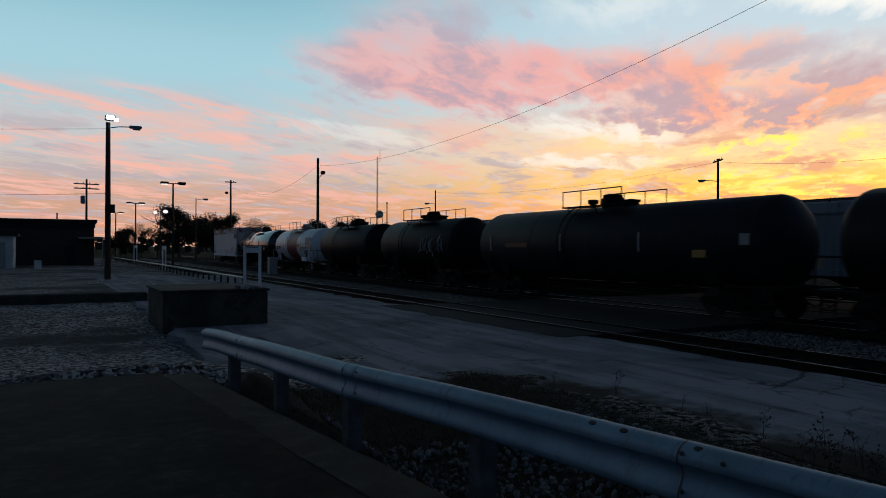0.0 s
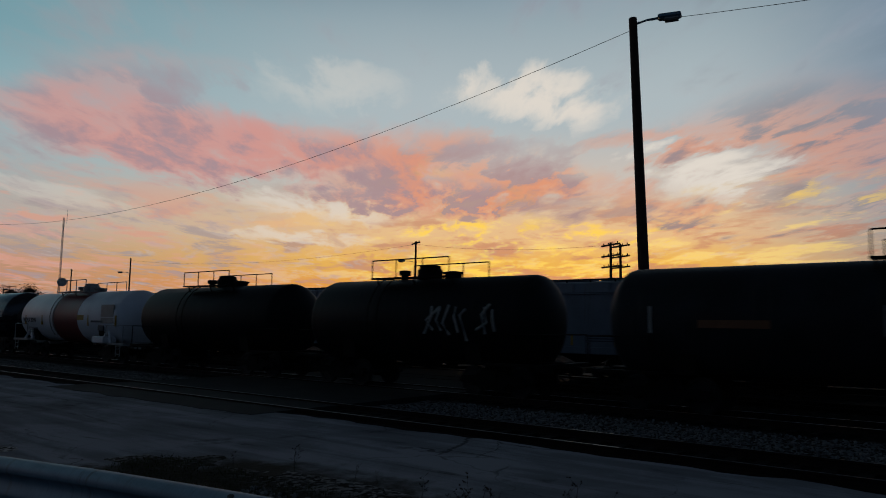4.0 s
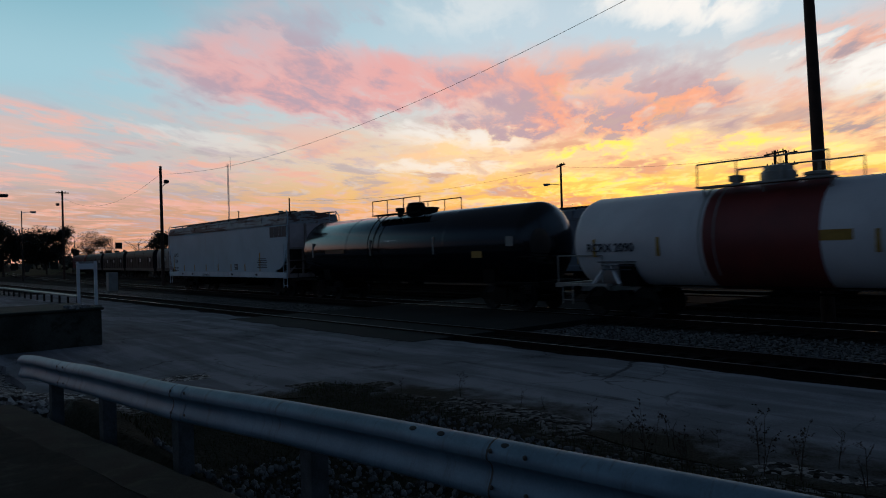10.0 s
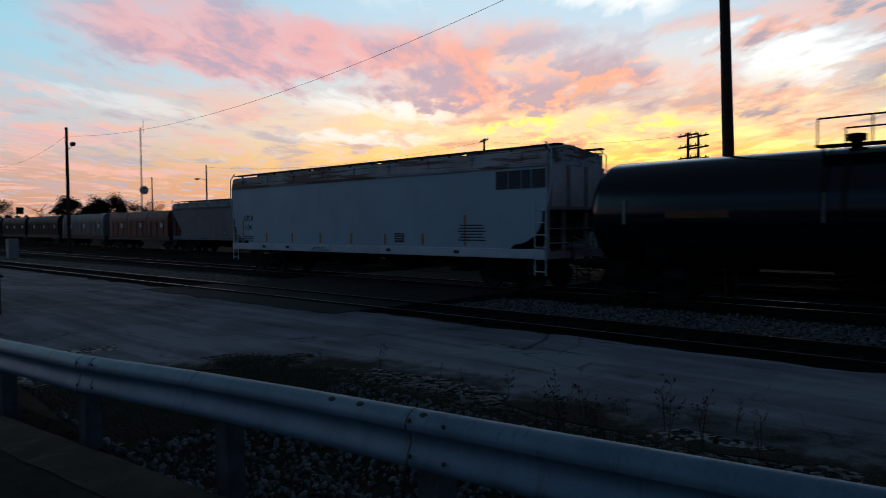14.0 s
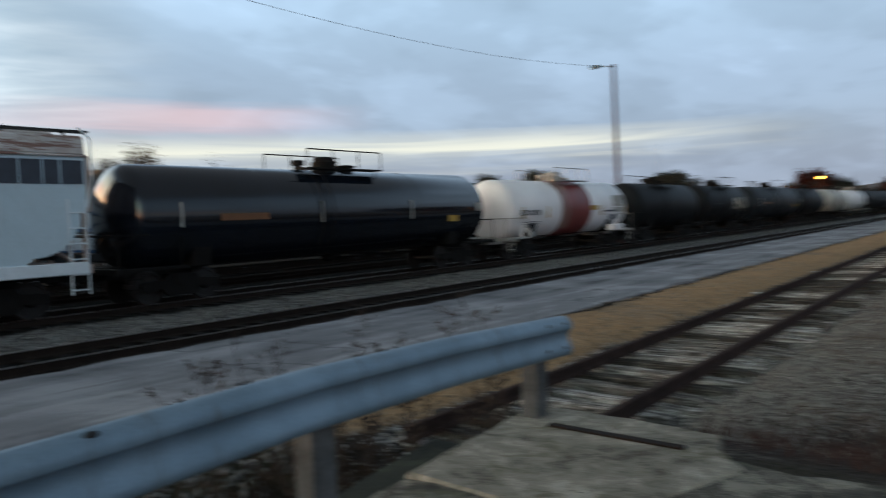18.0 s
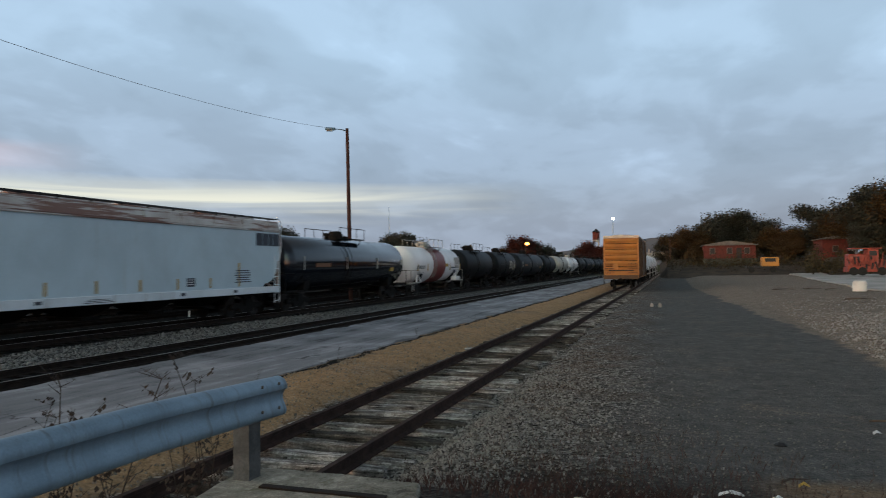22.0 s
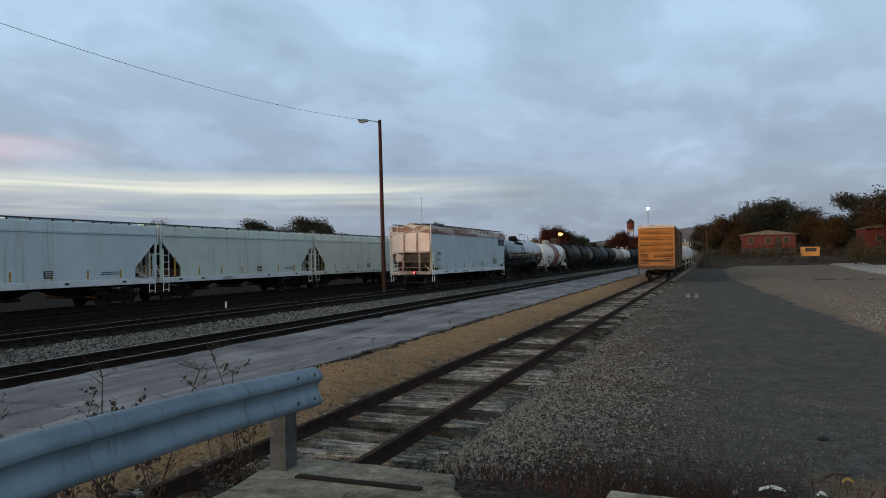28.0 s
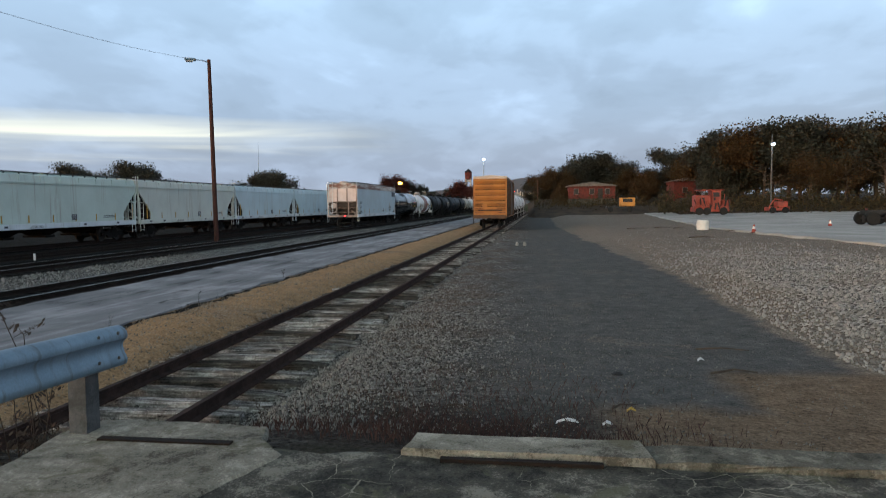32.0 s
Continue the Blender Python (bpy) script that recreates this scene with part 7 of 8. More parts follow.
def build_right():
    house("brick_house", "low red brick house with a shallow roof", 10.2, 151, 3.2, 9.2, 9, 2.6, M_BRICK, 0.8)
    house("brick_house", "tall red brick house end among trees", 28.2, 151, 2.4, 4.2, 9, 4.2, M_BRICK, 0.5, 1)
    house("white_house", "small white gabled house behind bushes", 31.5, 158, 2.4, 4.0, 8, 2.6, M_WHITEW, 1.8, 1)
    house("white_house", "pale gabled house at the edge of the woods", 63.5, 138, 1.8, 6.0, 8, 4.0, M_WHITEW, 2.2, 2)
    # water tower far off
    wt = thing("water_tower", "small red and white water tower on legs", "water tower")
    x, y = -33.0, 328.0
    for k in range(4):
        a = math.pi / 4 + k * math.pi / 2
        part("leg", Geo().tube([(x + 2.0 * math.cos(a), y + 2.0 * math.sin(a), 0), (x + 1.4 * math.cos(a), y + 1.4 * math.sin(a), 14.5)], 0.2, 6), M_LGREYT, wt)
    part("tank", Geo().lathe([(13.6, 1.5), (13.7, 1.6), (17.0, 1.6), (17.0, 1.5)], "Z", 20, (x, y, 0)), M_BRICK, wt)
    part("roof", Geo().lathe([(17.0, 1.9), (18.6, 0.1)], "Z", 20, (x, y, 0)), M_DARK, wt)
    part("band", Geo().lathe([(12.6, 1.3), (12.6, 1.5), (13.6, 1.5), (13.6, 1.3)], "Z", 20, (x, y, 0)), M_LGREYT, wt)
    br = thing("road_bridge", "distant concrete road bridge over the tracks", "bridge")
    part("deck", Geo().box(-4, 300, 5.7, 60, 9, 1.0), M_CONC, br)
    part("parapet", Geo().box(-4, 295.4, 6.5, 60, 0.3, 0.8), M_CONC, br)
    for k in range(5):
        part("pier", Geo().box(-26 + k * 11, 300, 2.6, 0.9, 6, 5.4), M_CONCD, br)
    t = thing("brake_light", "red light of a vehicle on the bridge", "light")
    part("lens", Geo().lathe([(-0.3, 0.1), (0, 0.5), (0.3, 0.1)], "Z", 10, (-11.0, 294, 7.4)), M_LAMPRED, t)
    hill = Geo()
    pts = [(-700 + k * 60, 1500, 46 * math.exp(-((k - 11.8) / 5.0) ** 2) + 14 * noise.noise(Vector((k * 0.4, 2, 0))) + 6) for k in range(26)]
    hill.add([(p[0], 1500, 0) for p in pts] + pts, [(k, k + 1, 27 + k, 26 + k) for k in range(25)])
    tagged(part("backdrop", hill, M_BLUEHILL), "far hazy blue hill", "hill", kind="structure")
    # yellow flatbed machine
    m = thing("work_truck", "small yellow-orange rail work truck with a low bed", "work truck")
    x, y, z = 12.5, 112.0, 0.86
    part("bed", Geo().box(x - 0.9, y, z + 0.75, 3.2, 2.0, 0.3, bevel=0.04), M_DARK, m)
    part("cab", Geo().box(x + 0.6, y, z + 1.55, 2.2, 1.9, 1.3, bevel=0.08), M_MACHY, m)
    part("window", Geo().box(x + 0.6, y - 0.97, z + 1.8, 1.4, 0.04, 0.5), M_DARK, m)
    for sx in (-1.9, 0.9):
        wheel(m, x + sx, y - 0.9, z + 0.42, 0.42, 0.3, "Y")
    # orange machine with many arms
    m = thing("track_machine", "red-orange track maintenance machine with folded arms", "track machine")
    x, y, z = 21.3, 94.5, 0.66
    part("chassis", Geo().box(x, y, z + 0.7, 4.2, 2.4, 0.6, bevel=0.05), M_MACH, m)
    part("engine_hood", Geo().box(x - 1.0, y, z + 1.75, 1.9, 2.1, 1.5, bevel=0.12), M_MACH, m)
    part("cab", Geo().box(x + 0.55, y, z + 2.1, 1.1, 2.1, 1.9, bevel=0.08), M_MACH, m)
    part("window", Geo().box(x + 0.55, y - 1.07, z + 2.55, 0.75, 0.04, 0.55), M_DARK, m)
    part("canopy", Geo().box(x - 0.1, y, z + 3.12, 3.2, 2.3, 0.12, bevel=0.03), M_MACH, m)
    part("work_head", Geo().box(x + 1.75, y - 0.3, z + 1.35, 0.9, 1.6, 1.1, bevel=0.06), M_MACH, m)
    part("side_rail", Geo().box(x, y - 1.22, z + 1.05, 4.3, 0.08, 0.10), M_MACH, m)
    rnd = random.Random(8)
    for k in range(22):
        a = Vector((x - 1.9 + 0.19 * k, y - 1.2 + rnd.uniform(-0.15, 0.1), z + rnd.uniform(0.6, 1.4)))
        b = a + Vector((rnd.uniform(-0.35, 0.35), rnd.uniform(-0.1, 0.1), rnd.uniform(0.5, 1.6)))
        b.z = min(b.z, z + 2.9)
        part("arm", Geo().tube([a, b], rnd.uniform(0.05, 0.11), 6), M_MACH if k % 3 else M_DARK, m)
    for k in range(6):
        part("cylinder_block", Geo().box(x - 1.7 + k * 0.66, y - 1.14, z + 1.5 + 0.5 * (k % 2), 0.30, 0.14, 0.38, bevel=0.03), M_DARK if k % 2 else M_MACH, m)
    for sx in (-1.5, -0.6, 1.4):
        wheel(m, x + sx, y - 1.15, z + 0.48, 0.48, 0.35, "Y")
    m = thing("track_machine", "smaller red machine parked by the woods", "track machine")
    x, y, z = 31.5, 101.5, 0.72
    part("chassis", Geo().box(x, y, z + 0.6, 2.6, 2.0, 0.5, bevel=0.05), M_MACH, m)
    part("hood", Geo().box(x + 0.5, y, z + 1.2, 1.3, 1.6, 0.8, bevel=0.1), M_MACH, m)
    part("arm", Geo().tube([(x - 1.0, y, z + 0.8), (x - 0.3, y, z + 1.9), (x + 0.8, y, z + 1.7)], 0.1, 6), M_MACH, m)
    for sx in (-0.8, 0.8):
        wheel(m, x + sx, y - 0.95, z + 0.42, 0.42, 0.3, "Y")
    # trailer chassis
    m = thing("trailer_chassis", "dark empty trailer chassis on tandem wheels", "trailer")
    x, y, z = 25.4, 58.5, 0.42
    for dy in (-0.5, 0.5):
        part("frame_rail", Geo().box(x + 2.4, y + dy, z + 0.95, 6.6, 0.14, 0.32), M_DARK, m)
    for sx in (-0.6, 0.7):
        for dy in (-1.05, 1.05):
            wheel(m, x + sx, y + dy, z + 0.5, 0.5, 0.32, "Y")
        part("axle", Geo().tube([(x + sx, y - 1.0, z + 0.5), (x + sx, y + 1.0, z + 0.5)], 0.08, 8), M_DARK, m)
    part("mudflap", Geo().box(x - 1.2, y - 0.9, z + 0.5, 0.03, 0.5, 0.55), M_RUBBER, m)
    part("marker", Geo().box(x - 0.9, y - 0.6, z + 1.2, 0.1, 0.2, 0.12), M_REDC, m)
    # small things on the gravel
    dr = thing("white_drum", "squat white plastic drum on the gravel", "drum")
    part("body", Geo().lathe([(0, 0.38), (0.05, 0.43), (0.3, 0.42), (0.36, 0.44), (0.62, 0.42), (0.68, 0.36)], "Z", 20, (11.85, 54.2, 0.24)), M_WHITEW, dr, "", True)
    part("lid", Geo().lathe([(0.68, 0.38), (0.72, 0.37), (0.73, 0.05)], "Z", 20, (11.85, 54.2, 0.24)), M_WHITEW, dr)
    cn = thing("traffic_cone", "small white-banded orange traffic cone", "traffic cone")
    part("cone", Geo().lathe([(0.03, 0.16), (0.55, 0.03)], "Z", 14, (13.9, 48.8, 0.24)), M_MACH, cn)
    part("band", Geo().lathe([(0.25, 0.105), (0.42, 0.068)], "Z", 14, (13.9, 48.8, 0.24)), M_WHITEM, cn)
    part("base", Geo().box(13.9, 48.8, 0.25, 0.4, 0.4, 0.05), M_DARK, cn)
    cn2 = copy_thing(cn, pose(8.2, 9.5, 0.06))
    for k, (x, y, s) in enumerate(((-1.2, 42.3, 0.17), (-0.75, 42.0, 0.19))):
        g = Geo().lathe([(-0.2 * s, 0.5 * s), (0.3 * s, 0.62 * s), (0.9 * s, 0.5 * s), (1.25 * s, 0.2 * s)], "Z", 9, (x, y, -0.2))
        tagged(part("white_rock", g, M_PALEST), "pale rounded stone on the gravel lot", "rock", "white rocks")
    rnd = random.Random(11)
    for k, (x, y, ln) in enumerate(((7.6, 57, 1.6), (9.6, 58, 1.3), (10.6, 56.5, 0.9), (12.9, 50.5, 0.5), (14.0, 24.0, 2.6), (9.0, 41, 1.4), (3.05, 11.6, 0.75), (2.75, 9.7, 0.62), (17, 29, 2.0))):
        z = ground_z(x, y) + 0.06
        a = rnd.uniform(-0.5, 0.5)
        g = Geo().tube([(x - ln / 2, y - a * 0.3, z), (x, y, z + 0.05), (x + ln / 2, y + a * 0.3, z + rnd.uniform(0, 0.05))], 0.045 if y > 20 else 0.018, 6, 0.02 if y > 20 else 0.008)
        tagged(part("stick", g, M_BARK), "dark weathered stick lying on the gravel", "stick", "sticks")
    tagged(part("dark_clod", Geo().lathe([(-0.03, 0.07), (0.02, 0.085), (0.05, 0.03)], "Z", 8, (1.25, 9.7, ground_z(1.25, 9.7))), M_DARK), "dark clod on the gravel lot", "clod")


build_right()


# ---- trees, weeds, stones ----
def tree_mesh(seed, height, spread, leaves, leaf_size, bare=0.0):
    """Trunk with limbs, and a crown of small leaf pieces."""
    rnd = random.Random(seed)
    wood, crown, tips = Geo(), Geo(), []
    wood.tube([(0, 0, -0.3), (rnd.uniform(-.2, .2), rnd.uniform(-.2, .2), height * 0.3), (rnd.uniform(-.5, .5), rnd.uniform(-.5, .5), height * 0.62), (rnd.uniform(-.6, .6), rnd.uniform(-.6, .6), height * 0.9)], height * 0.026, 8, height * 0.006)
    for k in range(13):
        a, z = rnd.uniform(0, 6.28), height * rnd.uniform(0.25, 0.8)
        ln = spread * rnd.uniform(0.55, 1.0) * (1.15 - 0.55 * abs(z / height - 0.5) * 2)
        mid = Vector((math.cos(a) * ln * 0.5, math.sin(a) * ln * 0.5, z + height * 0.07))
        end = Vector((math.cos(a) * ln, math.sin(a) * ln, z + height * rnd.uniform(0.08, 0.2)))
        wood.tube([(0, 0, z), mid, end], height * 0.010, 5, height * 0.002)
        tips += [mid, end, mid.lerp(end, 0.5)]
        for j in range(3):
            b = a + rnd.uniform(-0.9, 0.9)
            q = mid.lerp(end, rnd.random()) + Vector((math.cos(b), math.sin(b), rnd.uniform(0.1, 0.9))) * ln * 0.35
            wood.tube([mid.lerp(end, 0.4), q], height * 0.004, 4, height * 0.001)
            tips.append(q)
    tips += [Vector((rnd.gauss(0, spread * 0.25), rnd.gauss(0, spread * 0.25), height * rnd.uniform(0.75, 1.0))) for k in range(8)]
    clumps = [(t, height * rnd.uniform(0.045, 0.10)) for t in tips if rnd.random() > bare]
    for k in range(leaves if clumps else 0):
        c, r = clumps[rnd.randrange(len(clumps))]
        p = c + Vector((max(-1.5, min(1.5, rnd.gauss(0, 1))) * r, max(-1.5, min(1.5, rnd.gauss(0, 1))) * r, max(-1.4, min(1.4, rnd.gauss(0, 0.75))) * r))
        s = leaf_size * rnd.uniform(0.6, 1.5)
        u = Vector((rnd.uniform(-1, 1), rnd.uniform(-1, 1), rnd.uniform(-1, 1))).normalized()
        v = u.orthogonal().normalized()
        w = u.cross(v)
        crown.add([p + v * s, p + w * s * 0.7, p - v * s * 0.9, p - w * s * 0.6], [(0, 1, 2, 3)])
    return wood, crown


def quick_mesh(name, geo, mat):
    me = bpy.data.meshes.new(name)
    me.from_pydata(geo.v, [], geo.f)
    me.materials.append(mat)
    return me


def build_trees():
    kinds = {}
    for key, seed, spread, leaves, size, mat, bare in (("green", 1, 4.2, 24000, 0.135, M_LEAFD, 0), ("dark", 2, 4.7, 26000, 0.14, M_LEAFD, 0.05), ("brown", 3, 4.4, 23000, 0.135, M_LEAFB, 0.08), ("red", 4, 4.2, 21000, 0.13, M_LEAFR, 0.05), ("bare", 5, 4.2, 700, 0.08, M_LEAFB, 0.75), ("thin", 6, 3.8, 7000, 0.10, M_LEAFB, 0.4)):
        wood, crown = tree_mesh(seed, 10.0, spread, leaves, size, bare)
        kinds[key] = (quick_mesh("trunk", wood, M_BARK), quick_mesh("crown", crown, mat))
    names = {"green": "dark green leafy tree against the dusk sky", "dark": "broad dark tree with uneven crown", "brown": "brown autumn tree at the wood's edge", "red": "reddish autumn tree behind the train", "bare": "bare leafless tree with fine twigs", "thin": "half-bare brown autumn tree"}
    rnd = random.Random(21)

    def plant(key, x, y, h, z=None, wide=1.0):
        t = thing("tree", names[key], "tree", "trees")
        t.matrix_basis = Matrix.LocRotScale((x, y, ground_z(x, y) if z is None else z), Euler((0, 0, rnd.uniform(0, 6.28))), (h / 10 * wide, h / 10 * wide, h / 10))
        share("trunk", kinds[key][0], t)
        share("crown", kinds[key][1], t)

    def spot(az, d):
        return -math.sin(radians(az)) * d, math.cos(radians(az)) * d
    # wooded bank on the right
    for az, d, h, key, z in ((0.2, 172, 8.5, "dark", 1), (-1.0, 165, 10.5, "brown", 1), (-2.2, 178, 12.5, "dark", 1.5), (-3.4, 172, 13.5, "green", 1.5), (-4.6, 176, 14, "dark", 1.5), (-5.8, 180, 13, "thin", 1.5), (-6.6, 172, 11.5, "green", 1.5), (-7.4, 168, 9.5, "brown", 1.5), (-8.4, 176, 9.5, "dark", 1.5), (-9.6, 180, 12, "thin", 1.5), (-10.6, 172, 14.5, "dark", 1.5), (-11.8, 168, 13.5, "brown", 1.5), (-12.9, 140, 12.5, "brown", 1), (-13.9, 135, 14.5, "green", 1), (-14.8, 137, 16.0, "dark", 1), (-15.9, 133, 16.2, "brown", 1), (-17.0, 134, 16.0, "dark", 1), (-18.0, 132, 16.8, "bare", 1), (-18.8, 130, 16.2, "green", 1), (-19.9, 136, 16.0, "brown", 1), (-21.0, 131, 16, "dark", 1), (-22.2, 133, 15.5, "green", 1), (-23.4, 128, 15, "brown", 1), (-24.8, 130, 16, "dark", 1), (-26.2, 128, 15, "green", 1), (-28, 132, 15, "dark", 1), (-16.3, 122, 9, "bare", 1), (-19.4, 121, 10, "thin", 1), (-21.6, 120, 9, "thin", 1), (-13.2, 128, 8, "green", 1), (-24, 118, 9, "bare", 1), (-5.0, 158, 6, "thin", 1.5), (-8.0, 150, 6, "brown", 1.5), (-1.8, 150, 5, "brown", 1)):
        x, y = spot(az, d)
        plant(key, x, y, h * 0.82, z, 1.15)
    # behind the trains
    for az, d, h, key in ((6.3, 210, 9.5, "red"), (5.6, 240, 9, "red"), (7.1, 230, 7.5, "dark"), (9.6, 200, 8.5, "dark"), (10.6, 195, 9.0, "green"), (11.6, 190, 10.5, "red"), (12.4, 200, 9.0, "brown"), (13.4, 220, 6, "dark"), (15.0, 230, 6, "thin"), (17.5, 230, 5.5, "bare"), (20.8, 130, 8.8, "green"), (22.1, 135, 8.8, "dark"), (26, 200, 6.5, "thin"), (28.5, 190, 7, "bare"), (30.1, 130, 10, "dark"), (31.6, 132, 9.5, "green"), (33.0, 140, 9, "thin"), (34.4, 130, 9.5, "dark"), (37, 170, 7, "bare"), (42, 120, 9, "thin"), (55.8, 95, 11, "bare"), (57.5, 100, 9.5, "thin"), (61.5, 85, 11.5, "thin"), (63, 92, 11, "bare"), (72, 80, 12.5, "brown"), (74, 84, 12.0, "dark"), (70.5, 90, 11, "thin"), (124, 110, 9.2, "dark"), (125.5, 115, 9.0, "green"), (127, 118, 8.2, "thin"), (117.6, 95, 8.5, "brown"), (116.6, 96, 8.5, "bare"), (128.5, 100, 8.2, "bare"), (136, 150, 9, "dark"), (138, 155, 8, "thin"), (158.5, 180, 10, "brown"), (156, 190, 9, "thin"), (161, 190, 9.5, "dark"), (163, 200, 9, "bare"), (165.8, 190, 10, "thin"), (167.2, 185, 9.5, "bare"), (168.8, 180, 10.5, "dark"), (170.2, 185, 10, "brown"), (171.4, 170, 11.5, "dark"), (172.9, 175, 11, "bare"), (174, 180, 8, "thin"), (175.4, 190, 7, "dark")):
        x, y = spot(az, d)
        plant(key, x, y, h * 0.92, -0.3)
    # low far woods
    g = Geo()
    rnd2 = random.Random(33)
    for k in range(5200):
        az = rnd2.uniform(-30, 182)
        if 0.4 < az < 2.6:
            continue
        d = rnd2.uniform(230, 300)
        lift = 4.5 if az > 150 else (5.0 if az < 20 else 4.0)
        x, y = spot(az, d)
        p = Vector((x, y, abs(rnd2.gauss(0, lift * 0.45)) + lift * (0.5 + 0.5 * noise.noise(Vector((az * 0.9, 1, 0)))) * rnd2.random()))
        s = rnd2.uniform(0.7, 1.6)
        u = Vector((rnd2.uniform(-1, 1), rnd2.uniform(-1, 1), rnd2.uniform(-0.6, 0.6))).normalized()
        v = u.orthogonal().normalized()
        w = u.cross(v)
        g.add([p + v * s, p + w * s, p - v * s, p - w * s], [(0, 1, 2, 3)])
    tagged(new("far_woods", quick_mesh("far_woods", g, M_LEAFD)), "low dark line of far woods", "woods", kind="stuff")
    # scrub along the foot of the wooded bank
    g = Geo()
    for k in range(26000):
        az = rnd2.uniform(-27, 0.5)
        d = (146 if az > -9 else 118) + rnd2.gauss(0, 5)
        x, y = spot(az, d)
        p = Vector((x, y, 0.8 + abs(rnd2.gauss(0, 1.0)) * (1.3 + noise.noise(Vector((az, 5, 0))))))
        s = rnd2.uniform(0.06, 0.17)
        u = Vector((rnd2.uniform(-1, 1), rnd2.uniform(-1, 1), rnd2.uniform(-0.6, 0.6))).normalized()
        v = u.orthogonal().normalized()
        w = u.cross(v)
        g.add([p + v * s, p + w * s, p - v * s, p - w * s], [(0, 1, 2, 3)])
    tagged(new("scrub", quick_mesh("scrub", g, M_SCRUB)), "dark brown scrub along the wooded bank", "scrub", kind="stuff")
    bank = Geo()
    vs = []
    for k in range(60):
        az = 1.0 - k * 0.55
        for d, z in ((120, -1.2), (138, 1.4), (160, 3.0), (200, 4.0), (230, 3.0)):
            q = d - (22 if az < -10 else 0)
            x, y = spot(az, q)
            vs.append((x, y, z + 0.5 * noise.noise(Vector((x * 0.1, y * 0.1, 0))) - (1.5 if k == 0 else 0)))
    bank.add(vs, [(k * 5 + j, k * 5 + j + 1, k * 5 + j + 6, k * 5 + j + 5) for k in range(59) for j in range(4)])
    tagged(part("earth_bank", bank, surface("bank_earth", (0.060, 0.043, 0.030), (0.02, 0.016, 0.011), 0.5, 0.95, 0, 0.5, 8)), "brown earth bank under the trees", "bank", kind="structure")


build_trees()


def weed_geo(seed, h):
    rnd = random.Random(seed)
    g = Geo()
    for s in range(rnd.choice((1, 2, 2, 3))):
        a = rnd.uniform(0, 6.28)
        lean = rnd.uniform(0.05, 0.35)
        hh = h * rnd.uniform(0.6, 1.0)
        pts = [Vector((math.cos(a) * lean * hh * (k / 5) ** 1.6 + rnd.uniform(-.01, .01), math.sin(a) * lean * hh * (k / 5) ** 1.6, hh * k / 5)) for k in range(6)]
        g.tube(pts, 0.008, 4, 0.003)
        for k in range(7 if h < 1 else 13):
            p = pts[2 + k % 4].lerp(pts[min(5, 3 + k % 4)], rnd.random())
            b = rnd.uniform(0, 6.28)
            q = p + Vector((math.cos(b), math.sin(b), rnd.uniform(0.3, 1.2))) * min(h, 0.9) * rnd.uniform(0.06, 0.2)
            g.tube([p, q], 0.003, 3, 0.0015)
            for j in range(4):
                c = p.lerp(q, rnd.uniform(0.4, 1.0)) + Vector((rnd.uniform(-.02, .02), rnd.uniform(-.02, .02), rnd.uniform(-.02, .02)))
                sz = rnd.uniform(0.009, 0.020)
                g.add([c + Vector((sz, 0, 0)), c + Vector((0, sz, sz)), c - Vector((sz, 0, 0)), c - Vector((0, sz, sz))], [(0, 1, 2, 3)])
    return g


